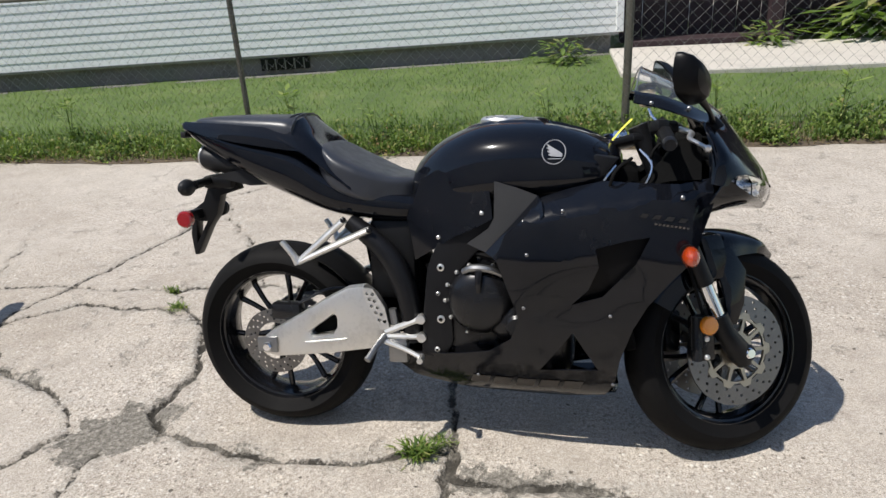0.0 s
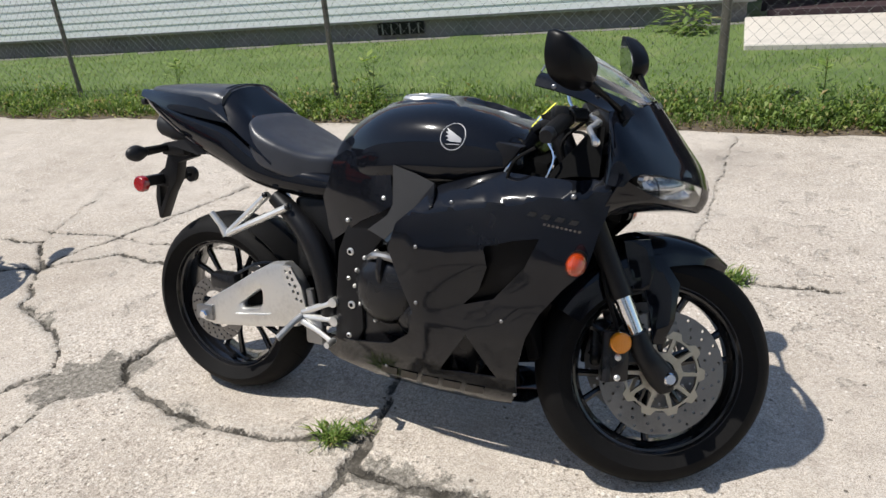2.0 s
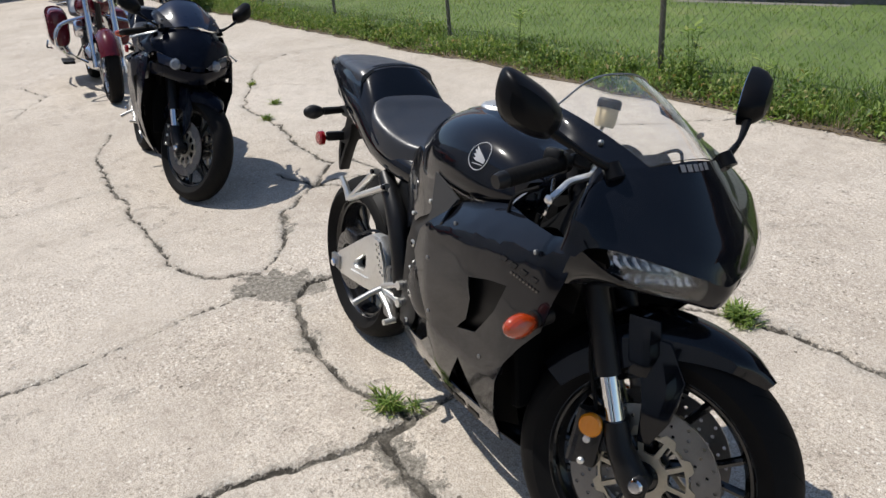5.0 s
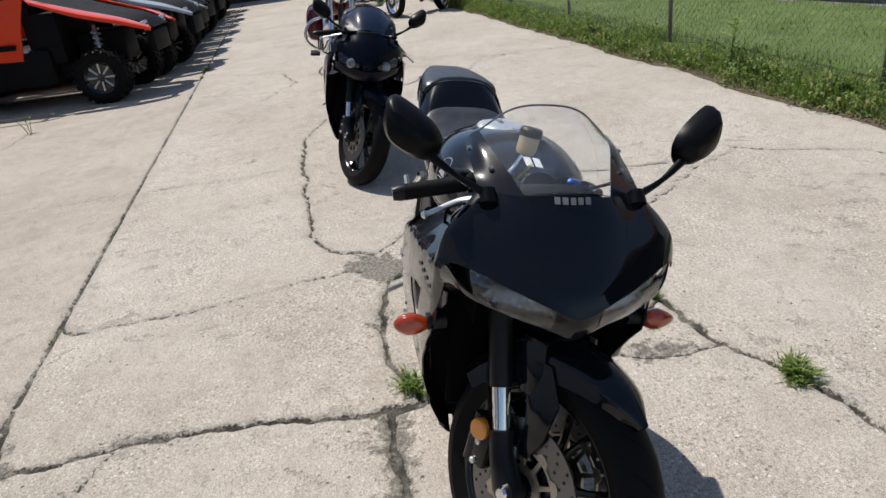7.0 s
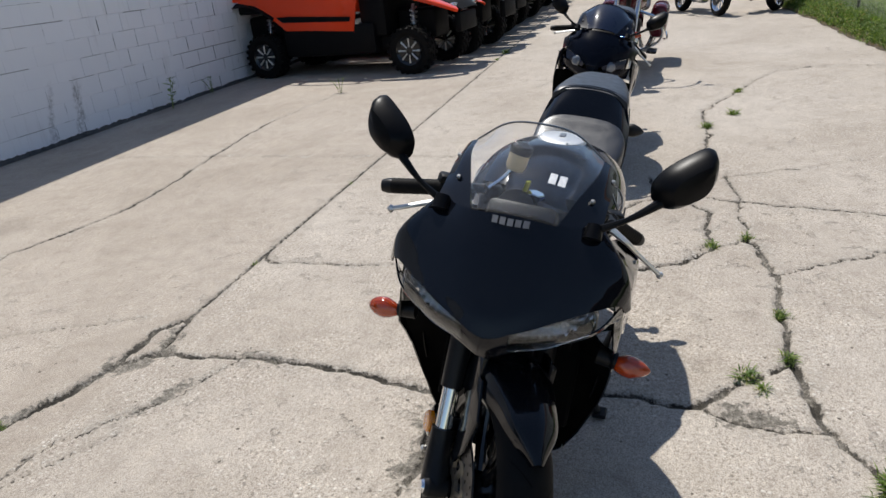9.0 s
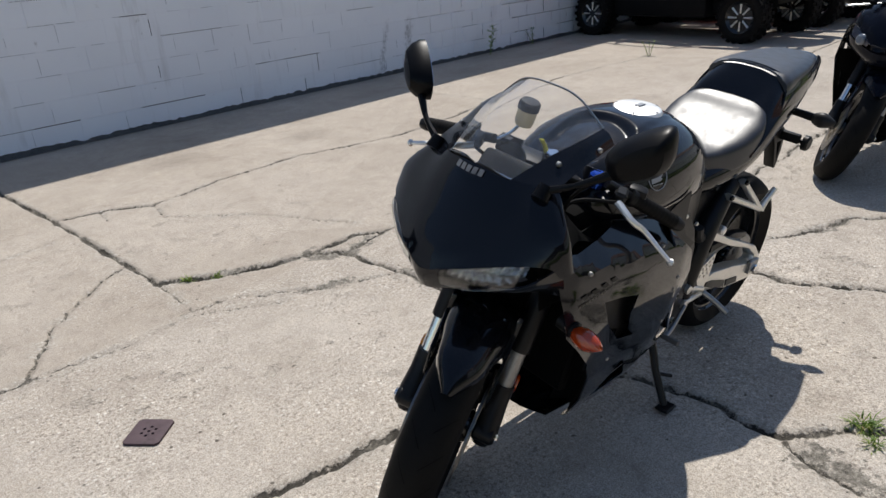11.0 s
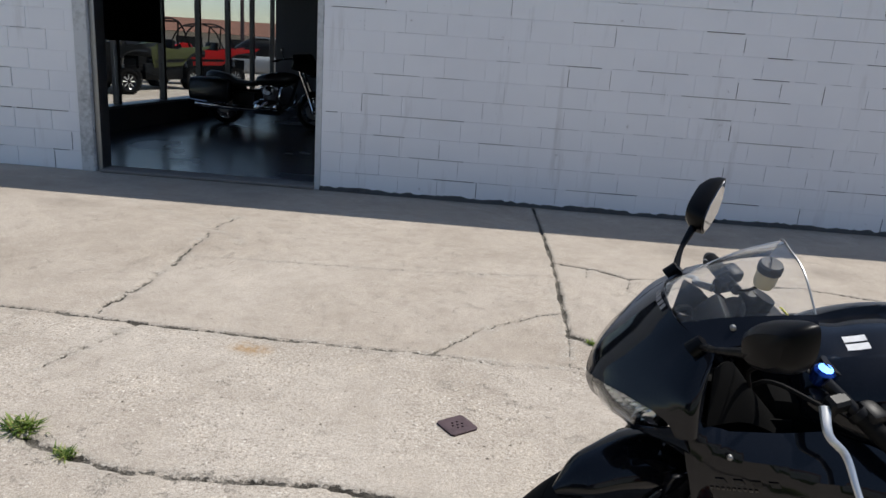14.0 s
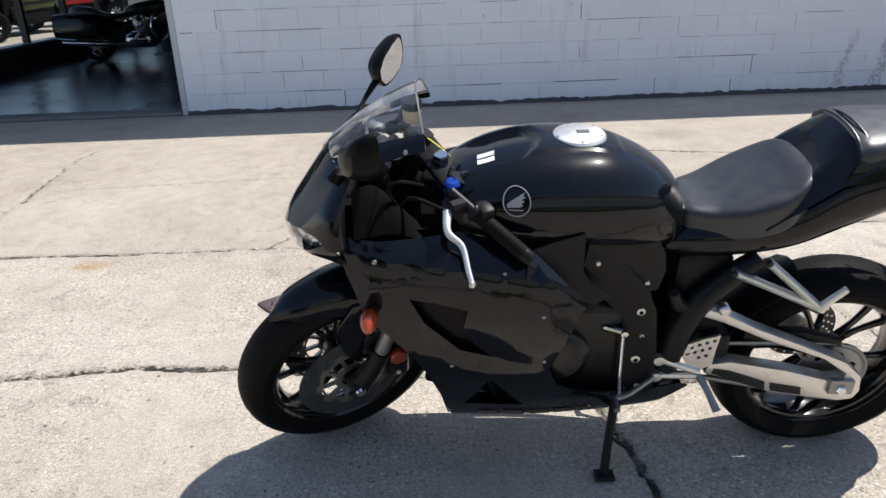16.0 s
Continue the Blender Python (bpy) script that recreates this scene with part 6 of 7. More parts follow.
    # tank
    tank_bm = loft([(0.452, 0.70, 0.795, 0.07, 0.74), (0.470, 0.69, 0.835, 0.098, 0.74), (0.51, 0.69, 0.878, 0.126, 0.75), (0.57, 0.70, 0.916, 0.156, 0.775), (0.65, 0.71, 0.946, 0.182, 0.80), (0.74, 0.72, 0.957, 0.194, 0.815), (0.83, 0.72, 0.956, 0.194, 0.82), (0.91, 0.73, 0.941, 0.184, 0.82), (0.98, 0.75, 0.914, 0.165, 0.82), (1.035, 0.77, 0.880, 0.135, 0.815), (1.05, 0.79, 0.855, 0.10, 0.81)], 168 if main else 40, 2.5, 14 if main else 6)
    if main:
        # raised plate under the cap, stepped channel with a centre crease ahead of it
        def step(v, a, b):
            q = min(max((v - a) / (b - a), 0.0), 1.0)
            return q * q * (3 - 2 * q)

        for v in tank_bm.verts:
            x, y = v.co.x, abs(v.co.y)
            if v.co.z < 0.86 or y > 0.12:
                continue
            edge = 0.806 + 0.030 * (y / 0.08) ** 2
            half = float(np.interp(x, (0.60, 0.66, 0.80, 0.90, 1.0), (0.048, 0.066, 0.082, 0.084, 0.070)))
            inside = 1 - step(y, half - 0.006, half + 0.008)
            channel = step(x, edge, edge + 0.022) * (1 - step(x, 0.93, 1.02)) * inside
            raised = step(x, 0.612, 0.622) * (1 - step(x, edge - 0.006, edge + 0.004)) * (1 - step(y, half - 0.004, half + 0.002))
            v.co.z += 0.0035 * raised - channel * (0.012 + 0.006 * y / 0.08)
    tank = part("fuel_tank", tank_bm, paint, bike, "glossy black fuel tank with stepped top")
    cap = part("fuel_cap", moved(revolve([(0, 0.012), (0.050, 0.012), (0.060, 0.009), (0.065, 0.003), (0.065, -0.01), (0, -0.01)], 36), pose(0.715, 0, 0.953, 90, 0, 0)), ALU, tank, "round bare-metal fuel cap")
    part("cap_lock", moved(box((0, 0, 0), (0.03, 0.016, 0.006), 0.002), pose(0.705, 0, 0.965)), ALU_DARK, cap)
    for a in (0.4, 1.6, 2.7, 3.9, 5.0):
        part("cap_screw", moved(bolt((0, 0, 0), 0.004, 0.003), pose(0.715 + 0.055 * math.cos(a), 0.055 * math.sin(a), 0.962, 90, 0, 0)), ALU_DARK, cap)
    if main:
        shell = BVHTree.FromPolygons([v.co for v in tank.data.vertices], [tuple(q.vertices) for q in tank.data.polygons])

        def tank_y(x, z):
            hit = shell.ray_cast(Vector((x, 0.5, z)), Vector((0, -1, 0)))
            return hit[0].y if hit[0] else 0.15

        def tank_z(x, y):
            hit = shell.ray_cast(Vector((x, y, 1.5)), Vector((0, 0, -1)))
            return hit[0].z if hit[0] else 0.93

        for s in (1, -1):
            c, zc = 0.872, 0.878
            ring = [(c + 0.030 * math.cos(a), s * (tank_y(c + 0.030 * math.cos(a), zc + 0.030 * math.sin(a)) + 0.0015), zc + 0.030 * math.sin(a)) for a in (2 * math.pi * i / 40 for i in range(41))]
            badge = part("tank_badge", tube(ring, 0.0013, 6), SILVER_MARK, tank, "silver ring tank badge with wing shape")
            wing = [(0.021, -0.012), (0.022, -0.004), (0.012, 0.003), (-0.020, 0.021), (-0.013, 0.012), (-0.020, 0.012), (-0.011, 0.005), (-0.018, 0.003), (-0.009, -0.003), (-0.015, -0.006), (-0.006, -0.010)]
            bm = panel([(c + x, zc + z) for x, z in wing], lambda x, z: tank_y(x, z) + 0.0012, 0.0012, (), 0.010)
            part("wing_shape", bm if s > 0 else flip(bm), SILVER_MARK, badge)
            bm = panel([(c - 0.014, zc - 0.0175), (c + 0.018, zc - 0.0175), (c + 0.018, zc - 0.0155), (c - 0.014, zc - 0.0155)], lambda x, z: tank_y(x, z) + 0.0012, 0.0012, (), 0.010)
            part("badge_underline", bm if s > 0 else flip(bm), SILVER_MARK, badge)
        for y0 in (0.012, 0.036):
            x0 = 0.915
            rows = [[(x, y, tank_z(x, y) + 0.0015) for y in (y0, y0 + 0.009, y0 + 0.018)] for x in (x0, x0 + 0.02, x0 + 0.04)]
            part("tank_sticker", patch(rows, 2, 2, 0.001), plain_white, tank, "white rectangular sticker")

    # seats and tail
    part("rider_seat", loft([(0.478, 0.71, 0.784, 0.060, 0.745), (0.45, 0.71, 0.797, 0.090, 0.750), (0.39, 0.72, 0.806, 0.119, 0.755), (0.32, 0.735, 0.832, 0.145, 0.775), (0.25, 0.76, 0.864, 0.150, 0.800), (0.205, 0.79, 0.890, 0.128, 0.830), (0.165, 0.80, 0.903, 0.085, 0.845)], 96, 6.5, 6), VINYL, bike, "black vinyl rider seat")
    tail = part("tail_cowl", loft([(0.52, 0.675, 0.735, 0.10, 0.71), (0.42, 0.660, 0.765, 0.125, 0.72), (0.30, 0.672, 0.785, 0.138, 0.735), (0.20, 0.690, 0.840, 0.138, 0.76), (0.10, 0.725, 0.905, 0.134, 0.82), (-0.05, 0.790, 0.925, 0.118, 0.87), (-0.18, 0.865, 0.948, 0.092, 0.915), (-0.27, 0.925, 0.962, 0.058, 0.945), (-0.30, 0.945, 0.962, 0.03, 0.955)], 32, 2.8, 5), paint, bike, "glossy black upswept tail cowl")
    hump = [[(0.118, 0, 0.976), (0.118, 0.060, 0.971), (0.104, 0.110, 0.950), (0.070, 0.137, 0.920)],
            [(0.160, 0, 0.928), (0.164, 0.070, 0.923), (0.176, 0.116, 0.904), (0.150, 0.148, 0.878)],
            [(0.196, 0, 0.880), (0.206, 0.070, 0.874), (0.240, 0.120, 0.850), (0.236, 0.156, 0.820)],
            [(0.214, 0, 0.842), (0.228, 0.070, 0.836), (0.292, 0.125, 0.806), (0.296, 0.153, 0.772)]]
    part("seat_hump", patch(mirrored(hump), 5, 5, 0.006), paint, bike, "glossy black seat hump")
    for k in (0, 1):
        part("hump_piping", tube([(0.112 - 0.022 * k, y, z) for y, z in ((-0.118, 0.948), (-0.09, 0.968), (-0.05, 0.9785), (0, 0.982), (0.05, 0.9785), (0.09, 0.968), (0.118, 0.948))], 0.0032, 6, 5), VINYL, bike)
    part("pillion_seat", loft([(0.115, 0.90, 0.966, 0.128, 0.925), (0.08, 0.90, 0.977, 0.130, 0.93), (-0.04, 0.91, 0.981, 0.116, 0.94), (-0.15, 0.93, 0.980, 0.092, 0.953), (-0.22, 0.945, 0.976, 0.062, 0.96), (-0.245, 0.95, 0.968, 0.035, 0.96)], 32, 3.8, 4), VINYL, bike, "black vinyl pillion pad")
    for s in (1, -1):
        rail = patch([[(0.150, s * 0.146, 0.880), (0.128, s * 0.136, 0.915), (0.105, s * 0.124, 0.944)], [(0.02, s * 0.138, 0.895), (0.01, s * 0.132, 0.925), (0.0, s * 0.122, 0.952)], [(-0.12, s * 0.116, 0.915), (-0.12, s * 0.111, 0.940), (-0.12, s * 0.100, 0.960)], [(-0.27, s * 0.070, 0.945), (-0.275, s * 0.062, 0.958), (-0.275, s * 0.052, 0.966)]], 4, 4, 0.004)
        part("tail_rail", rail, paint, tail, "glossy black rail beside the pillion pad")
    # under-seat silencer
    muf = part("silencer", loft([(0.08, 0.735, 0.80, 0.05, 0.77), (0.0, 0.765, 0.845, 0.062, 0.805), (-0.12, 0.79, 0.875, 0.066, 0.832), (-0.215, 0.808, 0.893, 0.064, 0.85), (-0.235, 0.815, 0.888, 0.055, 0.852)], 28, 2.2, 4), GREY_PLASTIC, bike, "grey underseat silencer")
    part("silencer_cap", moved(revolve([(0, -0.012), (0.028, -0.012), (0.036, -0.006), (0.042, 0.0), (0.046, 0.018), (0.05, 0.045), (0, 0.045)], 28), pose(-0.245, 0, 0.855, 0, 8, 0) @ pose(0, 0, 0, 0, 0, -90)), ALU, muf, "bright silencer end cap")
    part("heat_shield", panel([(-0.19, 0.80), (-0.06, 0.77), (0.02, 0.775), (-0.03, 0.83)], lambda x, z: -0.071, 0.003), GREY_PLASTIC, muf)
    # licence plate hanger, rear signals
    han = part("plate_hanger", join(plate([(-0.15, 0.80), (-0.225, 0.785), (-0.258, 0.710), (-0.300, 0.682), (-0.315, 0.60), (-0.309, 0.535), (-0.297, 0.532), (-0.246, 0.625), (-0.214, 0.668), (-0.195, 0.73), (-0.13, 0.75)], -0.020, 0.020, ([(-0.290, 0.645), (-0.296, 0.572), (-0.252, 0.645)],), 0.003), box((-0.276, 0, 0.672), (0.024, 0.17, 0.034), 0.006, 2), box((-0.19, 0, 0.775), (0.10, 0.09, 0.04), 0.010, 2)), PLASTIC, bike, "black plate hanger")
    for s in (1, -1):
        sig = part("rear_turn_signal", signal_bm((-0.224, s * 0.152, 0.775), s), GREY_PLASTIC if main else AMBER, bike, "smoked rear turn signal")
        part("signal_stalk", tube([(-0.215, s * 0.03, 0.782), (-0.222, s * 0.118, 0.777)], [0.012, 0.009, 0.014], 10), PLASTIC, sig)
        part("tail_reflector", revolve([(0, s * 0.010), (0.022, s * 0.009), (0.027, s * 0.003), (0.027, -s * 0.012), (0, -s * 0.012)], 20, (-0.272, s * 0.112, 0.668)), RED_LENS if s < 0 else PLASTIC, han, "round red reflector")
        part("reflector_bracket", tube([(-0.275, s * 0.02, 0.668), (-0.272, s * 0.105, 0.668)], 0.008, 8), PLASTIC, han)
    part("tail_light", box((-0.285, 0, 0.925), (0.02, 0.11, 0.02), 0.006, 2), GREY_PLASTIC, tail, "dark smoked tail light")

    # swing arm: braced right plate, gull-shaped left arm
    right = [(-0.028, 0.256), (-0.030, 0.298), (0.010, 0.330), (0.10, 0.383), (0.20, 0.444), (0.265, 0.478), (0.318, 0.486), (0.350, 0.462), (0.378, 0.42), (0.388, 0.35), (0.350, 0.292), (0.20, 0.266), (0.03, 0.246)]
    hole = [(0.136, 0.332), (0.200, 0.378), (0.217, 0.392), (0.227, 0.386), (0.225, 0.350), (0.212, 0.332), (0.145, 0.319)]
    sw = part("swingarm", plate(right, -0.152, -0.108, (hole,), 0.013), ALU, bike, "cast aluminium swingarm")
    # black sheet in the hole, standing in for the shade inside it
    part("swingarm_hole_shade", plate(hole, -0.120, -0.112), DARK, sw)
    part("swingarm_rib", plate([(0.118, 0.302), (0.235, 0.318), (0.262, 0.322), (0.225, 0.306), (0.14, 0.294)], -0.158, -0.145, (), 0.005), ALU, sw)
    part("axle_block", plate([(-0.035, 0.265), (-0.035, 0.308), (0.03, 0.314), (0.03, 0.262)], -0.160, -0.145, (), 0.004), ALU_DARK, sw)
    part("axle_block", plate([(-0.035, 0.262), (-0.035, 0.308), (0.03, 0.312), (0.03, 0.264)], 0.145, 0.162, (), 0.004), ALU_DARK, sw)
    for s in (1, -1):
        part("axle_nut", revolve([(0, s * 0.172), (0.012, s * 0.172), (0.015, s * 0.168), (0.015, s * 0.15)], 6, (0.0, 0, 0.282)), CHROME, sw)
    left = [(-0.062, 0.262), (-0.054, 0.312), (0.0, 0.364), (0.134, 0.428), (0.245, 0.478), (0.34, 0.530), (0.42, 0.556), (0.425, 0.534), (0.345, 0.504), (0.225, 0.444), (0.06, 0.376), (-0.010, 0.324), (-0.004, 0.304), (0.03, 0.302), (0.145, 0.338), (0.30, 0.372), (0.355, 0.365), (0.365, 0.335), (0.30, 0.312), (0.175, 0.262), (0.08, 0.244), (-0.01, 0.228), (-0.05, 0.234)]
    part("swingarm_left", plate(left, 0.108, 0.150, (), 0.007), ALU, sw)
    for slot in ([(0.195, 0.276), (0.305, 0.318), (0.345, 0.338), (0.340, 0.352), (0.300, 0.344), (0.200, 0.304)], [(0.095, 0.256), (0.178, 0.272), (0.184, 0.298), (0.100, 0.280)]):
        part("swingarm_slot", plate(slot, 0.146, 0.1535), GREY_PLASTIC, sw)
    part("pivot_cap", revolve([(0, 0.166), (0.011, 0.165), (0.015, 0.160), (0.015, 0.140), (0, 0.140)], 20, (0.350, 0, 0.548)), ALU, sw, "pale round pivot cap")
    part("pivot_arm", tube([(0.40, 0.132, 0.548), (0.455, 0.136, 0.552), (0.476, 0.138, 0.592)], [0.016, 0.018, 0.014], 10, 4), GREY_PLASTIC, sw)
    part("swingarm_bridge", box((0.33, 0, 0.38), (0.07, 0.25, 0.12), 0.02, 2), FRAME_BLACK, sw)
    part("rear_hugger", patch([[(0.31 * math.cos(a) * 1.08, y, 0.280 + 0.31 * math.sin(a) * 1.08 - abs(y) * 0.4) for y in (-0.085, 0, 0.085)] for a in (radians(22 + 9 * i) for i in range(6))], 3, 4, 0.004), PLASTIC, sw)
    part("rear_shroud", plate([(0.30, 0.60), (0.47, 0.60), (0.49, 0.33), (0.40, 0.315), (0.37, 0.40), (0.32, 0.47)], -0.07, 0.07, (), 0.01), DARK, bike, "black shroud ahead of the rear wheel")
    # chain and sprocket
    part("rear_sprocket", plate([(0.0 + r * math.cos(a), 0.280 + r * math.sin(a)) for i in range(84) for r, a in [((0.094, 0.088)[i % 2], 2 * math.pi * i / 84)]], 0.086, 0.093, [ring_points(0.06 * math.cos(a), 0.280 + 0.06 * math.sin(a), 0.012, 10) for a in (2 * math.pi * i / 7 for i in range(7))]), ALU_DARK, bike, "drilled rear sprocket")
    chain = [(0.094 * math.cos(a), 0.09, 0.280 + 0.094 * math.sin(a)) for a in (radians(95 + 175 * i / 14) for i in range(15))] + [(0.50, 0.09, 0.305), (0.545, 0.09, 0.33), (0.555, 0.09, 0.36), (0.535, 0.09, 0.385), (0.50, 0.09, 0.392), (-0.008, 0.09, 0.382)]
    part("chain", tube(chain, 0.0075, 6), ALU_DARK, bike, "greasy drive chain")
    part("chain_guard", plate([(0.0, 0.40), (0.10, 0.43), (0.26, 0.435), (0.26, 0.41), (0.1, 0.402), (0.0, 0.385)], 0.075, 0.105, (), 0.003), PLASTIC, bike)

    # foot pegs, brackets, pedals
    for s in (1, -1):
        y0, y1 = sorted((s * 0.150, s * 0.166))
        heel = [(0.318, 0.484), (0.352, 0.482), (0.385, 0.428), (0.398, 0.362), (0.372, 0.358), (0.336, 0.425), (0.322, 0.455)]
        holes = [ring_points(x, z, 0.0055, 8) for x, z in ((0.334, 0.468), (0.350, 0.466), (0.340, 0.450), (0.356, 0.446), (0.346, 0.430), (0.364, 0.426), (0.358, 0.410), (0.374, 0.406), (0.368, 0.388), (0.384, 0.384))]
        br = part("peg_bracket", join(tube([(0.493, s * 0.158, 0.396), (0.384, s * 0.160, 0.350)], [0.009, 0.0065, 0.010], 8), tube([(0.494, s * 0.158, 0.340), (0.384, s * 0.160, 0.338)], [0.009, 0.0065, 0.010], 8), revolve([(0, s * 0.012), (0.014, s * 0.01), (0.014, -s * 0.01), (0, -s * 0.012)], 14, (0.493, s * 0.16, 0.396)), revolve([(0, s * 0.012), (0.014, s * 0.01), (0.014, -s * 0.01), (0, -s * 0.012)], 14, (0.494, s * 0.16, 0.340))), ALU, bike, "bare aluminium footpeg bracket")
        if s > 0:
            heel = [(0.345, 0.470), (0.350, 0.425), (0.352, 0.372), (0.385, 0.352), (0.418, 0.372), (0.432, 0.400), (0.424, 0.442), (0.385, 0.458)]
            holes = [ring_points(x, z, 0.0055, 8) for x, z in ((0.358, 0.452), (0.376, 0.446), (0.394, 0.440), (0.412, 0.432), (0.366, 0.428), (0.384, 0.422), (0.402, 0.416), (0.420, 0.410), (0.372, 0.404), (0.390, 0.398))]
        part("heel_guard", plate(heel, y0, y1 - 0.008, holes, 0.0), ALU, br, "drilled aluminium heel guard")
        part("foot_peg", tube([(0.382, s * 0.165, 0.340), (0.370, s * 0.195, 0.325), (0.352, s * 0.245, 0.292)], [0.010, 0.009, 0.010], 10), ALU_DARK, br)
        pb = part("pillion_bracket", join(tube([(0.345, s * 0.142, 0.655), (0.124, s * 0.160, 0.556)], [0.0150, 0.0120, 0.0150], 10, 0, 0.7), tube([(0.268, s * 0.142, 0.683), (0.124, s * 0.160, 0.556)], [0.0150, 0.0120, 0.0150], 10, 0, 0.7)), ALU, bike, "V-shaped aluminium pillion peg bracket")
        for x, z in ((0.345, 0.655), (0.268, 0.683)):
            part("bolt", bolt((x, s * 0.155, z), 0.008, 0.006, s), ENGINE, pb)
        part("pillion_peg", tube([(0.124, s * 0.164, 0.552), (0.110, s * 0.168, 0.580), (0.080, s * 0.174, 0.620)], [0.013, 0.010, 0.009], 10), ALU, pb, "folded pillion peg")
    part("brake_pedal", join(tube([(0.385, -0.17, 0.325), (0.445, -0.175, 0.305), (0.496, -0.185, 0.286)], [0.009, 0.007, 0.007], 8, 4), tube([(0.496, -0.175, 0.286), (0.499, -0.215, 0.286)], 0.009, 10)), ALU, bike)
    part("master_cylinder", join(box((0.42, -0.15, 0.30), (0.06, 0.03, 0.09), 0.01, 2), tube([(0.415, -0.15, 0.34), (0.405, -0.15, 0.42)], 0.012, 10)), ALU_DARK, bike)
    part("rear_caliper", join(box((0.05, -0.105, 0.385), (0.10, 0.05, 0.055), 0.014, 2), tube([(0.09, -0.11, 0.41), (0.2, -0.10, 0.46), (0.32, -0.09, 0.45)], 0.005, 6, 5)), ENGINE, bike)
    part("shift_linkage", join(tube([(0.595, 0.17, 0.494), (0.590, 0.172, 0.34), (0.586, 0.174, 0.285)], 0.0055, 8), tube([(0.64, 0.150, 0.498), (0.592, 0.172, 0.496)], [0.010, 0.008], 8), revolve([(0, 0.012), (0.009, 0.01), (0.009, -0.012), (0, -0.012)], 10, (0.594, 0.172, 0.496))), CHROME, bike, "bright shift linkage rod")
    part("shift_lever", join(tube([(0.50, 0.172, 0.345), (0.56, 0.178, 0.292), (0.60, 0.182, 0.278)], 0.007, 8, 4), tube([(0.60, 0.172, 0.278), (0.60, 0.225, 0.280)], 0.009, 10)), ALU_DARK, bike)
    st = part("side_stand", join(tube([(0.575, 0.115, 0.27), (0.60, 0.18, 0.15), (0.618, 0.243, 0.062)], [0.014, 0.012, 0.012], 10), tube([(0.60, 0.185, 0.14), (0.555, 0.215, 0.125)], 0.006, 8)), FRAME_BLACK, bike, "black side stand on the concrete")
    part("stand_foot", moved(box((0, 0, 0), (0.055, 0.045, 0.012), 0.004), pose(0.618, 0.250, 0.058, 10, 0, 0)), FRAME_BLACK, st)
    part("stand_spring", tube([(0.58, 0.14, 0.24), (0.60, 0.18, 0.16)], 0.006, 6), SPRING, st)
    part("hose", tube([(0.60, -0.135, 0.60), (0.70, -0.15, 0.585), (0.78, -0.14, 0.55)], 0.009, 8, 5), RUBBER, bike)
    for s in (1, -1):
        part("hose", tube([(0.98, s * 0.10, 0.80), (0.93, s * 0.14, 0.70), (0.86, s * 0.15, 0.60)], 0.008, 8, 5), RUBBER, bike)
    part("battery_box", box((0.395, 0, 0.555), (0.15, 0.21, 0.25), 0.03, 2), PLASTIC, bike)
    part("airbox", box((0.99, 0, 0.77), (0.22, 0.26, 0.12), 0.03, 2), DARK, bike)
    return bike


plain_white = plain("white_sticker", (0.8, 0.8, 0.8), 0.4)
sport_motorcycle(Matrix.Translation((-0.4236, 2.0963, -0.0003)) @ pose(0, 0, 0, 0, 0, -3.8) @ pose(0, 0, 0, -10.6, 0, 0), "glossy black sport motorcycle leaning on its side stand", 30, "main", PAINT)

sport_motorcycle(Matrix.Translation((-3.70, 2.06, 0.0)) @ pose(0, 0, 0, 0, 0, -3.5) @ pose(0, 0, 0, -14.0, 0, 0), "dark blue-black sport motorcycle parked in line behind", 22, "second", PAINT_B)

# ---- side-by-side off-road vehicles ----
def knob_wheel(parent, c, radius, width, spokes, name="wheel"):
    prof = [(radius * 0.60, -width * 0.42), (radius * 0.80, -width * 0.5), (radius * 0.95, -width * 0.46), (radius, -width * 0.3), (radius, width * 0.3), (radius * 0.95, width * 0.46), (radius * 0.80, width * 0.5), (radius * 0.60, width * 0.42)]
    w = part(name, revolve(prof, 36, c, closed=True), RUBBER, parent, "knobbly black off-road tyre")
    bm = bmesh.new()
    for i in range(22):
        a = 2 * math.pi * i / 22
        for k, y in enumerate((-0.40, -0.14, 0.14, 0.40)):
            aa = a + (0.14 if k % 2 else 0)
            m = Matrix.Translation((c[0] + radius * 0.99 * math.cos(aa), c[1] + y * width, c[2] + radius * 0.99 * math.sin(aa))) @ Matrix.Rotation(-aa, 4, "Y") @ Matrix.Diagonal((0.03, width * 0.2, 0.045, 1))
            bmesh.ops.create_cube(bm, size=1, matrix=m)
    part("tread", bm, RUBBER, w, smooth=0, kind="stuff")
    part("rim", revolve([(0.03, -width * 0.30), (radius * 0.5, -width * 0.32), (radius * 0.62, -width * 0.44), (radius * 0.62, width * 0.44), (radius * 0.5, width * 0.32), (0.03, width * 0.30)], 30, c), RIM, w)
    for i in range(spokes):
        a = 2 * math.pi * i / spokes
        for side in (-1, 1):
            p = [(c[0] + r * math.cos(a), c[1] + side * (width * 0.36), c[2] + r * math.sin(a)) for r in (radius * 0.16, radius * 0.52)]
            part("spoke", tube(p, [0.010, 0.015], 6), ALU, w)
    return w


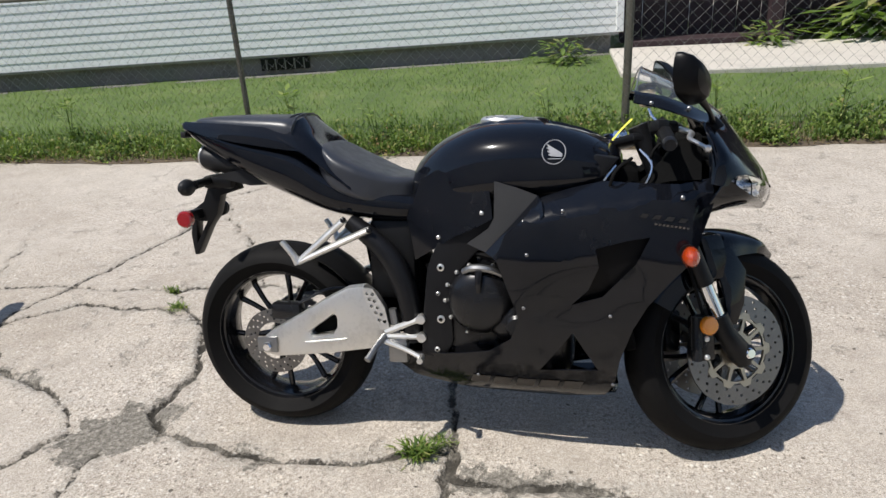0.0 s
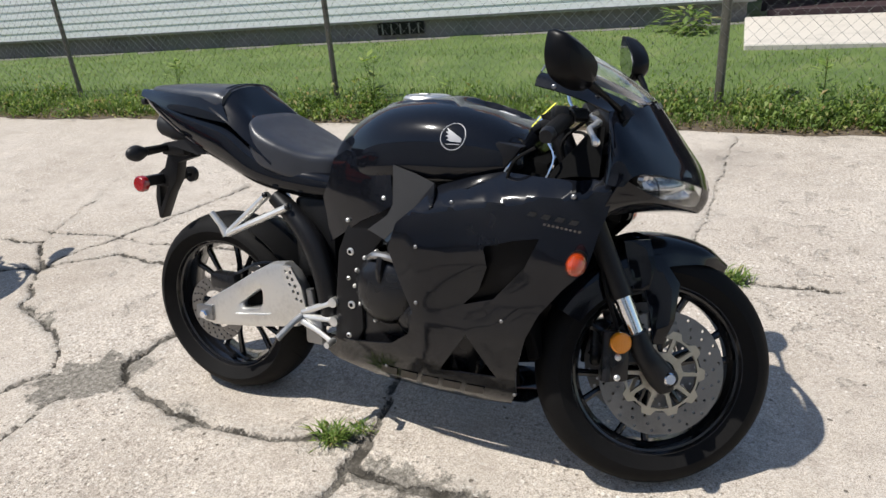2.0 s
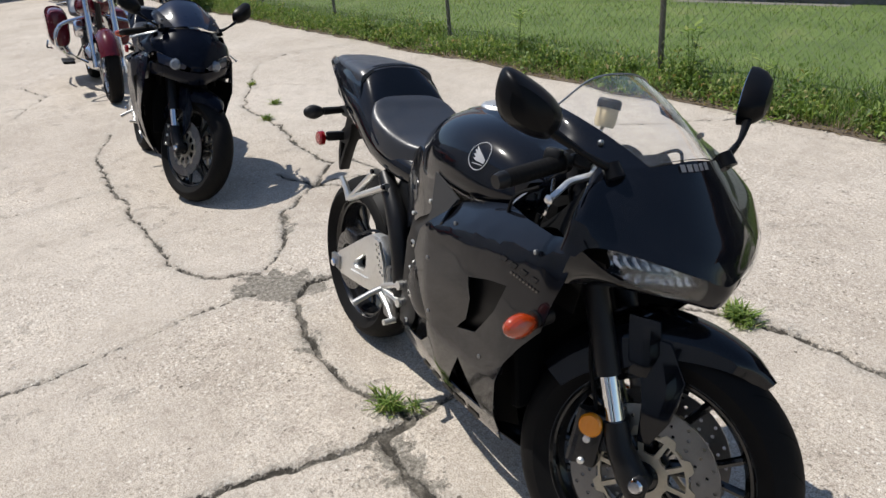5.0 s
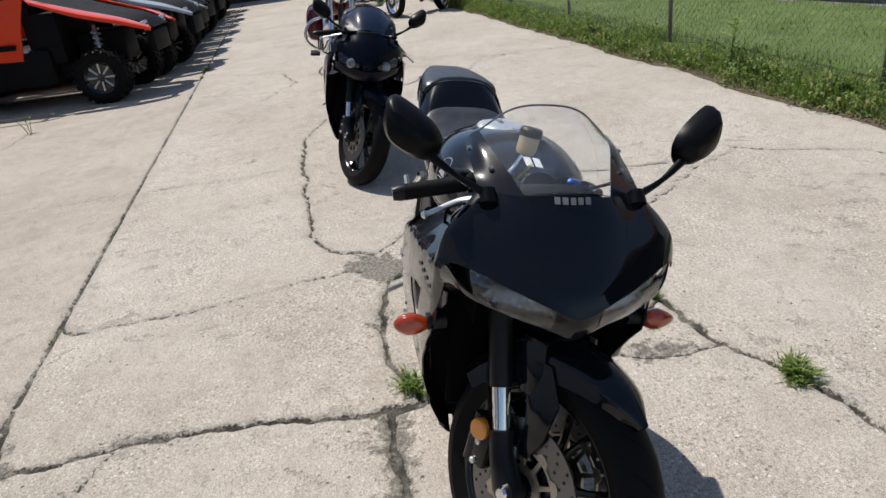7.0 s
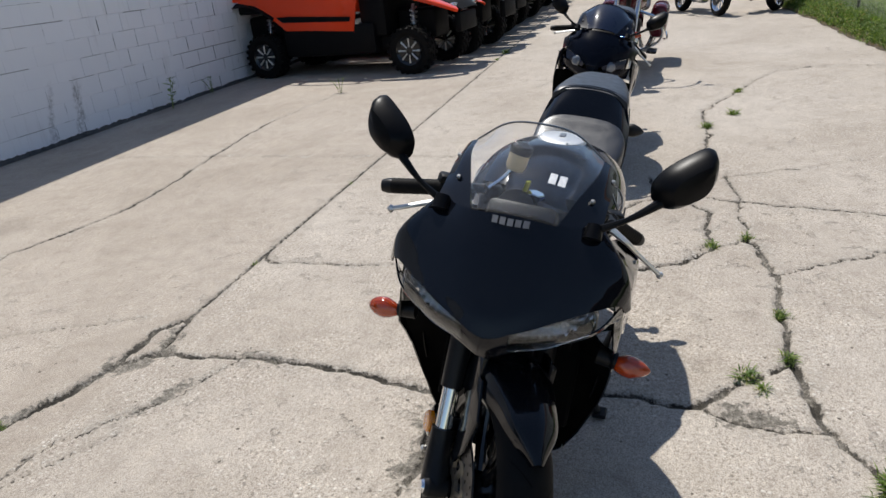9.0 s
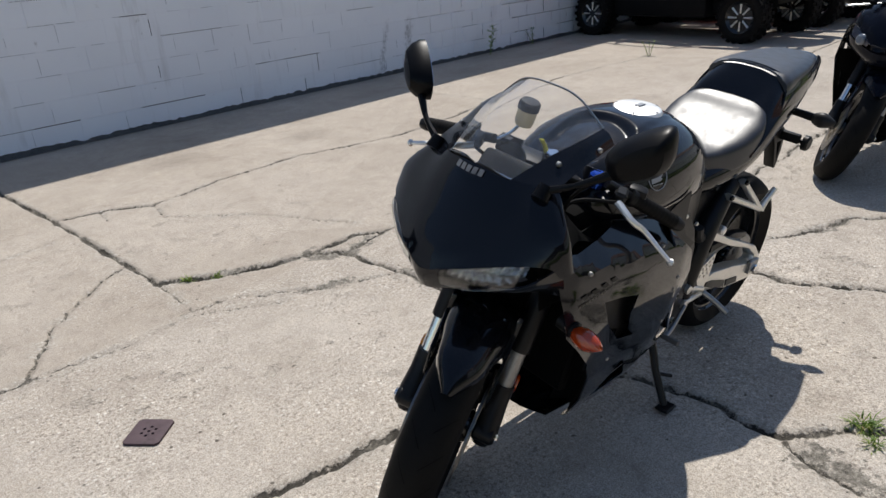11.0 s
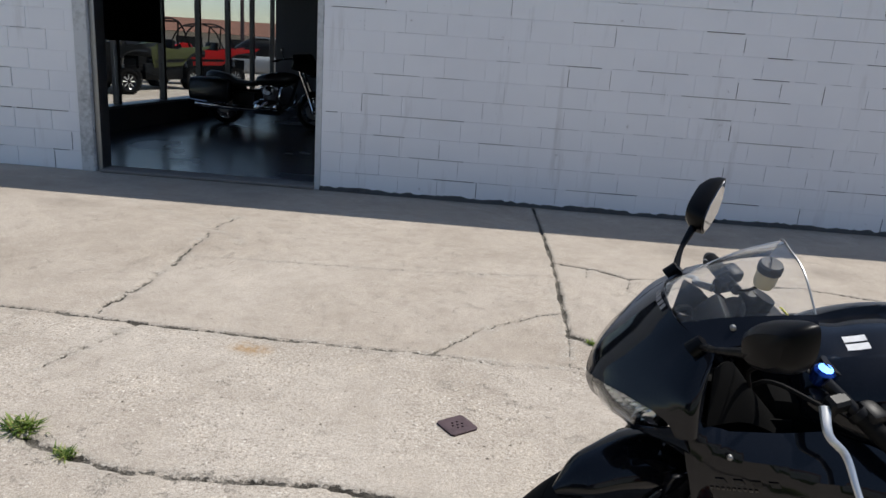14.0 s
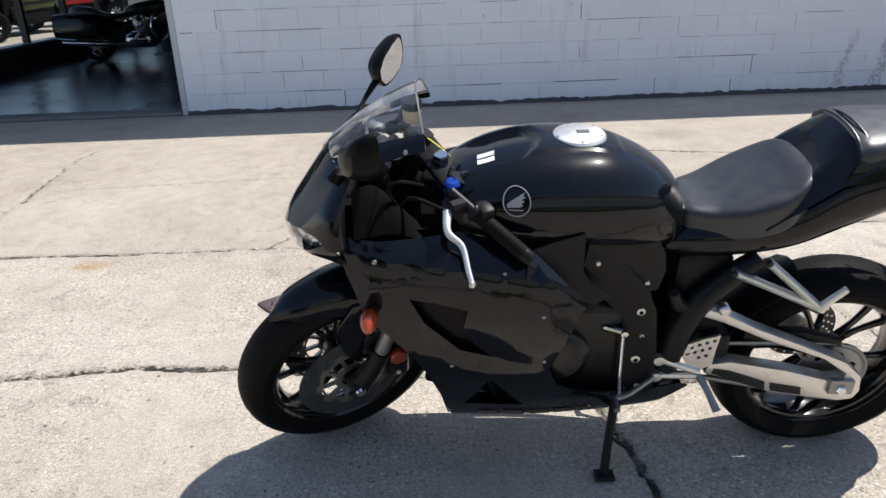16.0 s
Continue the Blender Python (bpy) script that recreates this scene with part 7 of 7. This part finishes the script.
def side_by_side(m, paint, label, group):
    v = thing("side_by_side", m, label, "utility vehicle", group)
    R = 0.315
    for x in (-1.16, 1.27):
        for s in (1, -1):
            knob_wheel(v, (x, s * 0.62, R), R, 0.26, 8)
            part("a_arm", join(tube([(x - 0.12, s * 0.22, 0.42), (x, s * 0.52, R)], 0.02, 6), tube([(x + 0.12, s * 0.22, 0.42), (x, s * 0.52, R)], 0.02, 6)), UTV_BLACK, v)
            part("coil_shock", join(tube([(x - 0.05, s * 0.36, 0.90), (x, s * 0.50, 0.45)], 0.026, 8), tube([(x - 0.045 + 0.05 * math.cos(t * 1.3) + 0.04 * t / 26, s * (0.37 + 0.10 * t / 26) + 0.05 * math.sin(t * 1.3), 0.86 - 0.33 * t / 26) for t in range(27)], 0.013, 5)), SPRING, v)
    part("chassis", join(box((0, 0, 0.42), (2.3, 0.95, 0.20), 0.04, 2), box((1.2, 0, 0.62), (0.6, 0.5, 0.4), 0.05, 2), box((-1.2, 0, 0.7), (0.8, 0.8, 0.35), 0.05, 2)), UTV_BLACK, v)
    part("skid_sill", box((-0.05, 0, 0.50), (1.55, 1.3, 0.44), 0.06, 2), UTV_BLACK, v)
    side = [(-2.02, 1.29), (-1.90, 1.19), (-1.5, 1.11), (-1.2, 1.05), (-0.95, 0.87), (-0.72, 0.67), (-0.2, 0.65), (0.40, 0.61), (0.50, 0.97), (0.62, 1.29), (0.56, 1.33), (0.30, 1.31), (0.22, 1.17), (-0.55, 1.13), (-0.7, 1.19), (-1.4, 1.22)]
    for s in (1, -1):
        bm = panel(side, lambda x, z: 0.66 + 0.05 * math.cos((z - 1.02) * 2.5) - 0.03 * (x > 0.3), 0.02, (), 0.12)
        pn = part("side_panel", bm if s > 0 else flip(bm), paint, v)
        stripe = panel([(-0.85, 0.87), (-0.75, 0.79), (0.38, 0.75), (0.40, 0.81), (-0.6, 0.87)], lambda x, z: 0.66 + 0.05 * math.cos((z - 1.02) * 2.5) + 0.006, 0.004, (), 0.15)
        part("stripe", stripe if s > 0 else flip(stripe), UTV_BLACK, pn, "black stripe")
        fender = patch([[(0.60, s * 0.58, 1.31), (0.68, s * 0.70, 1.28), (0.70, s * 0.72, 1.24)], [(1.15, s * 0.56, 1.12), (1.2, s * 0.74, 1.09), (1.2, s * 0.77, 1.04)], [(1.60, s * 0.50, 0.97), (1.66, s * 0.68, 0.94), (1.68, s * 0.71, 0.89)], [(1.9, s * 0.42, 0.83), (1.96, s * 0.52, 0.80), (1.95, s * 0.53, 0.76)]], 4, 4, 0.015)
        part("front_fender", fender, paint, v)
        rear_arch = patch([[(-1.75, s * 0.62, 1.10), (-1.72, s * 0.76, 1.04)], [(-1.25, s * 0.62, 1.09), (-1.25, s * 0.78, 1.04)], [(-0.9, s * 0.62, 0.92), (-0.88, s * 0.76, 0.84)]], 4, 3, 0.012)
        part("rear_fender", rear_arch, UTV_BLACK, v)
        part("seat", join(box((-0.25, s * 0.30, 0.72), (0.5, 0.46, 0.16), 0.05, 2), moved(box((0, 0, 0), (0.14, 0.46, 0.7), 0.05, 2), pose(-0.55, s * 0.30, 1.05, 0, -12, 0))), UTV_BLACK, v)
        part("headlight", box((1.84, s * 0.36, 0.84), (0.06, 0.16, 0.08), 0.02, 2), LAMP_INNER, v)
        cage = [(0.62, s * 0.62, 1.22), (0.18, s * 0.60, 1.86), (-0.75, s * 0.58, 1.90), (-1.25, s * 0.60, 1.12)]
        part("roll_bar", tube(cage, 0.025, 8, 3), UTV_BLACK, v)
        part("roll_bar", tube([(-0.72, s * 0.58, 1.88), (-0.66, s * 0.60, 1.06)], 0.025, 8), UTV_BLACK, v)
    part("hood", patch([[(0.60, -0.5, 1.30), (0.60, 0, 1.34), (0.60, 0.5, 1.30)], [(1.2, -0.46, 1.08), (1.2, 0, 1.13), (1.2, 0.46, 1.08)], [(1.7, -0.38, 0.92), (1.75, 0, 0.96), (1.7, 0.38, 0.92)], [(1.92, -0.30, 0.79), (1.98, 0, 0.81), (1.92, 0.30, 0.79)]], 4, 4, 0.015), UTV_BLACK, v)
    part("grille", box((1.85, 0, 0.62), (0.10, 0.62, 0.26), 0.03, 2), UTV_BLACK, v)
    part("cross_bar", tube([(0.18, -0.60, 1.86), (0.18, 0.60, 1.86)], 0.025, 8), UTV_BLACK, v)
    part("cross_bar", tube([(-0.75, -0.58, 1.90), (-0.75, 0.58, 1.90)], 0.025, 8), UTV_BLACK, v)
    part("footwell", box((0.68, 0, 0.82), (0.42, 1.16, 0.62), 0.05, 2), UTV_BLACK, v)
    part("cargo_bed", box((-1.45, 0, 1.04), (0.95, 1.15, 0.22), 0.03, 2), UTV_BLACK, v)
    part("dashboard", box((0.48, 0, 1.18), (0.24, 1.1, 0.30), 0.05, 2), UTV_BLACK, v)
    wheel_ring = [(0.22 + 0.07 * math.cos(t), 0.30 + 0.16 * math.sin(t), 1.18 + 0.14 * math.cos(t)) for t in (2 * math.pi * i / 24 for i in range(25))]
    part("steering_wheel", tube(wheel_ring, 0.015, 6), UTV_BLACK, v)
    return v


UTV_BLACK = plain("dull_black_utility_plastic", (0.005, 0.005, 0.0055), 0.6, bump=0.05, spec=0.12)
SILVER = gloss_paint("silver_plastic", (0.34, 0.36, 0.38), 0.25)
BLACK_BODY = gloss_paint("black_body_plastic", (0.012, 0.013, 0.014), 0.25)
GREEN = gloss_paint("green_plastic", (0.035, 0.045, 0.008), 0.25)
RED = gloss_paint("red_plastic", (0.5, 0.02, 0.02), 0.2)


def utv_pose(x, y, yaw=81):
    return pose(x, y, 0, 0, 0, yaw)


side_by_side(utv_pose(-8.22, -1.74), ORANGE, "orange-red off-road side-by-side with black roll cage", "row of side-by-sides")
side_by_side(utv_pose(-9.95, -1.45, 83), SILVER, "silver and black off-road side-by-side", "row of side-by-sides")
dark_one = side_by_side(utv_pose(-11.55, -1.5, 83), BLACK_BODY, "black off-road side-by-side with roll cage", "row of side-by-sides")
for i, x in enumerate((-13.15, -14.75, -16.35, -17.95, -19.55, -21.15)):
    copy_thing(dark_one, utv_pose(x, -1.5 + 0.08 * (i % 2), 82 + 2 * (i % 3)))


# ---- cruisers ----
def cruiser(m, paint, label, bags=True, fairing=False):
    c = thing("cruiser_motorcycle", m, label, "motorcycle")
    R = 0.325
    for x, w, nm in ((0.0, 0.15, "rear_wheel"), (1.62, 0.13, "front_wheel")):
        wh = part(nm, revolve([(R - 0.085, -w * 0.36), (R - 0.04, -w * 0.5), (R - 0.012, -w * 0.36), (R, 0), (R - 0.012, w * 0.36), (R - 0.04, w * 0.5), (R - 0.085, w * 0.36)], 48, (x, 0, R), closed=True), RUBBER, c, "black whitewall-free tyre")
        part("rim", revolve([(R - 0.08, -w * 0.4), (R - 0.1, -w * 0.3), (R - 0.1, w * 0.3), (R - 0.08, w * 0.4)], 40, (x, 0, R), closed=True), CHROME, wh)
        for i in range(9):
            a = 2 * math.pi * i / 9
            part("spoke", tube([(x + 0.04 * math.cos(a), 0, R + 0.04 * math.sin(a)), (x + (R - 0.1) * math.cos(a), 0, R + (R - 0.1) * math.sin(a))], 0.010, 6), CHROME, wh)
        part("hub", revolve([(0.02, -0.08), (0.05, -0.06), (0.05, 0.06), (0.02, 0.08)], 20, (x, 0, R)), CHROME, wh)
        part("brake_disc", revolve([(0.07, -0.085), (0.145, -0.085), (0.145, -0.079), (0.07, -0.079)], 36, (x, 0, R), closed=True), STEEL, wh)
        a0, a1 = (25, 165) if x > 1 else (5, 160)
        part("fender", patch([[(x + (R + 0.03 - 0.08 * abs(y) ** 2.5) * math.cos(a), y * w * 0.72, R + (R + 0.03 - 0.08 * abs(y) ** 2.5) * math.sin(a)) for y in (-1, -0.6, 0, 0.6, 1)] for a in (radians(a0 + (a1 - a0) * i / 8) for i in range(9))], 3, 3, 0.004), paint, c)
    for s in (1, -1):
        part("fork_leg", tube([(1.60, s * 0.11, R), (1.46, s * 0.11, 0.70), (1.32, s * 0.11, 1.0)], [0.032, 0.026, 0.024], 12), CHROME, c, "chrome fork leg")
        part("handlebar", tube([(1.28, s * 0.05, 1.02), (1.26, s * 0.22, 1.16), (1.12, s * 0.40, 1.12), (1.0, s * 0.46, 1.08)], 0.013, 8, 5), CHROME, c)
        part("grip", tube([(1.08, s * 0.425, 1.10), (0.98, s * 0.465, 1.07)], 0.018, 10), RUBBER, c)
        part("mirror", moved(loft([(0, -0.03, 0.03, 0.02, 0), (0.02, -0.04, 0.04, 0.06, 0), (0.04, -0.03, 0.03, 0.04, 0)], 16, 2.2, 3), Matrix.Translation((1.12, s * 0.46, 1.26))), CHROME, c)
        part("mirror_stem", tube([(1.14, s * 0.36, 1.13), (1.13, s * 0.43, 1.24)], 0.005, 6), CHROME, c)
        part("exhaust", tube([(0.78, s * 0.14, 0.42), (0.62, s * 0.20, 0.28), (0.2, s * 0.24, 0.27), (-0.45, s * 0.25, 0.30)], [0.022, 0.028, 0.042, 0.045], 14, 5), CHROME, c, "long chrome exhaust pipe")
        part("engine_guard", tube([(1.12, s * 0.08, 0.75), (1.12, s * 0.34, 0.66), (1.10, s * 0.38, 0.46), (1.05, s * 0.14, 0.30)], 0.016, 8, 5), CHROME, c, "chrome engine guard")
        part("floorboard", box((0.85, s * 0.30, 0.30), (0.28, 0.11, 0.03), 0.01, 2), PLASTIC, c)
        if bags:
            part("saddlebag", moved(loft([(-0.52, 0.42, 0.70, 0.06, 0.56), (-0.48, 0.36, 0.74, 0.10, 0.56), (-0.1, 0.34, 0.76, 0.11, 0.56), (0.16, 0.36, 0.74, 0.10, 0.56), (0.20, 0.44, 0.68, 0.05, 0.56)], 20, 3.0, 4), Matrix.Translation((0, s * 0.30, 0))), paint, c, "hard glossy saddlebag")
            part("bag_guard", tube([(-0.5, s * 0.40, 0.36), (-0.1, s * 0.43, 0.33), (0.2, s * 0.40, 0.36)], 0.012, 8, 4), CHROME, c)
    part("frame", join(tube([(0.0, 0, 0.62), (0.55, 0, 0.60), (1.05, 0, 0.72), (1.32, 0, 0.92)], 0.03, 10, 4), tube([(1.28, 0, 0.88), (1.08, 0, 0.35), (0.5, 0, 0.22)], 0.028, 10, 4), box((0.35, 0, 0.45), (0.4, 0.22, 0.25), 0.04, 2)), FRAME_BLACK, c)
    part("crankcase", moved(loft([(0.52, 0.22, 0.42, 0.10, 0.32), (0.58, 0.20, 0.46, 0.15, 0.32), (0.9, 0.20, 0.48, 0.15, 0.33), (1.0, 0.24, 0.42, 0.10, 0.33)], 20, 2.6, 4), Matrix.Identity(4)), CHROME, c)
    for a in (-24, 24):
        cyl = join(*[moved(revolve([(0, -0.006), (0.085 - 0.012 * (i % 2), -0.006), (0.085 - 0.012 * (i % 2), 0.006), (0, 0.006)], 16), pose(0.78, 0, 0.46, 0, a, 0) @ pose(0, 0, 0.013 * i, 90, 0, 0)) for i in range(16)])
        part("cylinder", cyl, ALU_DARK, c, "finned cylinder")
        part("rocker_cover", moved(box((0, 0, 0), (0.15, 0.15, 0.06), 0.02, 2), pose(0.78, 0, 0.46, 0, a, 0) @ pose(0, 0, 0.235)), CHROME, c)
    part("air_cleaner", revolve([(0, -0.20), (0.07, -0.198), (0.085, -0.18), (0.085, -0.13), (0, -0.13)], 24, (0.80, 0, 0.60)), CHROME, c)
    part("fuel_tank", loft([(0.52, 0.72, 0.80, 0.05, 0.76), (0.60, 0.70, 0.87, 0.12, 0.78), (0.78, 0.70, 0.92, 0.165, 0.80), (1.0, 0.72, 0.95, 0.165, 0.82), (1.18, 0.76, 0.94, 0.12, 0.85), (1.26, 0.80, 0.91, 0.06, 0.86)], 28, 2.3, 5), paint, c)
    part("seat", loft([(-0.35, 0.72, 0.86, 0.12, 0.78), (-0.25, 0.70, 0.90, 0.16, 0.78), (0.0, 0.68, 0.86, 0.17, 0.76), (0.2, 0.66, 0.78, 0.18, 0.72), (0.45, 0.68, 0.76, 0.16, 0.72), (0.56, 0.70, 0.78, 0.10, 0.74)], 28, 2.6, 5), VINYL, c, "black vinyl seat")
    part("headlight", moved(revolve([(0, 0.11), (0.075, 0.10), (0.09, 0.08), (0.085, 0.02), (0.04, -0.04), (0, -0.05)], 28), pose(1.46, 0, 0.98) @ pose(0, 0, 0, 0, 0, -90)), CHROME, c)
    part("tail_light", box((-0.36, 0, 0.62), (0.05, 0.12, 0.06), 0.015, 2), RED_LENS, c)
    if fairing:
        part("batwing_fairing", patch([[(1.30, -0.40, 0.98), (1.52, -0.22, 0.92), (1.58, 0, 0.90), (1.52, 0.22, 0.92), (1.30, 0.40, 0.98)], [(1.32, -0.42, 1.10), (1.54, -0.24, 1.08), (1.60, 0, 1.08), (1.54, 0.24, 1.08), (1.32, 0.42, 1.10)], [(1.28, -0.34, 1.22), (1.46, -0.20, 1.26), (1.50, 0, 1.28), (1.46, 0.20, 1.26), (1.28, 0.34, 1.22)]], 4, 4, 0.008), paint, c)
    return c


cruiser(Matrix.Translation((-7.2, 2.3, 0)) @ pose(0, 0, 0, 0, 0, -4) @ pose(0, 0, 0, -8, 0, 0), MAROON, "maroon cruiser motorcycle with chrome trim")
cruiser(Matrix.Translation((-12.6, 4.9, 0)) @ pose(0, 0, 0, 0, 0, 150) @ pose(0, 0, 0, -8, 0, 0), BLACK_BODY, "black cruiser motorcycle parked near the fence")
cruiser(Matrix.Translation((-13.8, 3.3, 0)) @ pose(0, 0, 0, 0, 0, 20) @ pose(0, 0, 0, -8, 0, 0), BLACK_BODY, "black cruiser motorcycle at the far end")
cruiser(Matrix.Translation((5.95, -8.6, 0.03)) @ pose(0, 0, 0, 0, 0, 176) @ pose(0, 0, 0, -7, 0, 0), BLACK_BODY, "black touring motorcycle with chrome in the dark showroom", True, True)

# ---- street side seen through the shop window ----
side_by_side(pose(11.5, -12.9, 0, 0, 0, 60), BLACK_BODY, "dark off-road vehicle parked outside the window", "vehicles outside the window")
side_by_side(pose(11.4, -20.0, 0, 0, 0, 40), RED, "red off-road vehicle parked outside the window", "vehicles outside the window")
side_by_side(pose(11.2, -16.2, 0, 0, 0, 75), GREEN, "dark olive off-road vehicle parked outside the window", "vehicles outside the window")


def suv(m, label):
    v = thing("suv", m, label, "car")
    part("body", loft([(-2.25, 0.45, 0.85, 0.70, 0.65), (-2.15, 0.35, 1.02, 0.86, 0.7), (-1.0, 0.30, 1.05, 0.92, 0.7), (0.8, 0.30, 1.02, 0.92, 0.68), (1.8, 0.32, 0.92, 0.86, 0.62), (2.2, 0.40, 0.75, 0.66, 0.58)], 32, 4.0, 5), SILVER, v)
    part("cabin", loft([(-2.1, 0.95, 1.10, 0.60, 1.0), (-1.85, 0.95, 1.62, 0.72, 1.05), (-0.4, 0.95, 1.70, 0.74, 1.05), (0.3, 0.95, 1.58, 0.72, 1.02), (1.0, 0.95, 1.05, 0.70, 1.0)], 28, 4.0, 5), PLASTIC, v, "dark glazed cabin")
    part("roof", box((-0.9, 0, 1.69), (1.9, 1.2, 0.05), 0.02, 2), SILVER, v)
    for x in (-1.4, 1.4):
        for s in (1, -1):
            w = part("wheel", revolve([(0.20, -0.11), (0.34, -0.11), (0.36, -0.06), (0.36, 0.06), (0.34, 0.11), (0.20, 0.11)], 32, (x, s * 0.82, 0.36), closed=True), RUBBER, v)
            part("rim", revolve([(0, s * 0.09), (0.1, s * 0.10), (0.2, s * 0.08), (0.21, -s * 0.05), (0, -s * 0.05)], 24, (x, s * 0.82, 0.36)), ALU, w)


suv(pose(10.9, -24.5, 0, 0, 0, 20), "silver SUV parked outside the showroom window")
shop = thing("street_building", pose(34, -80, 0, 0, 0, -90), "low building with brown roof across the street", "building")
slab("wall", -5, 5, -40, 40, 0, 2.5, WALKWAY, shop)
rf = bmesh.new()
rv = [rf.verts.new(p) for p in ((-6.5, -41, 2.4), (-2, -41, 3.95), (6.5, -41, 2.4), (-6.5, 41, 2.4), (-2, 41, 3.95), (6.5, 41, 2.4))]
for f in ((0, 1, 4, 3), (1, 2, 5, 4), (0, 2, 1), (3, 4, 5), (0, 3, 5, 2)):
    rf.faces.new([rv[i] for i in f])
part("roof", rf, ROOFING, shop, smooth=0)
for i in range(12):
    slab("window", -5.06, -5.02, -36 + i * 6, -33 + i * 6, 0.8, 1.9, PLASTIC, shop)
pole = thing("utility_pole", pose(20.5, -50, 0, 0, 0, 90), "wooden utility pole with cross arm", "utility pole")
part("pole", tube([(0, 0, 0), (0, 0, 9)], [0.16, 0.11], 10), BROWN, pole)
part("cross_arm", box((0, 0, 8.2), (0.12, 2.4, 0.14), 0.01), BROWN, pole)
wires = thing("power_lines", pose(20.5, -50, 8.3, 0, 0, 90), "thin black power lines", "power line")
for y in (-1.1, 0.0, 1.1):
    part("wire", tube([(0, y - 60, 1.0), (0, y - 30, -0.8), (0, y, 0.0), (0, y + 30, -0.8), (0, y + 60, 1.0)], 0.02, 5, 8), PLASTIC, wires)

# ---- dark shed that closes the yard ----
shed = thing("storage_shed", Matrix.Identity(4), "dark board storage building at the yard's end", "shed")
for i in range(34):
    slab("board", -25.06, -25.0, -3.4 + i * 0.3, -3.11 + i * 0.3, 0, 4.4, BROWN, shed, 0.004)
slab("shed_body", -31, -25.07, -3.4, 6.8, 0, 4.35, BROWN, shed)
slab("shed_roof", -31.4, -24.6, -3.6, 7.0, 4.4, 4.55, ROOFING, shed)

# ---- wall blocks, one by one ----
for x, z, w in near:
    if w not in cut_blocks:
        cut_blocks[w] = full_block if abs(w - 0.4) < 1e-3 else block_mesh(w)
    ob = new("block", cut_blocks[w])
    ob.parent = wall
    ob.location = (x, WALL_Y - 0.006 + bl.uniform(-0.0006, 0.0006), z)
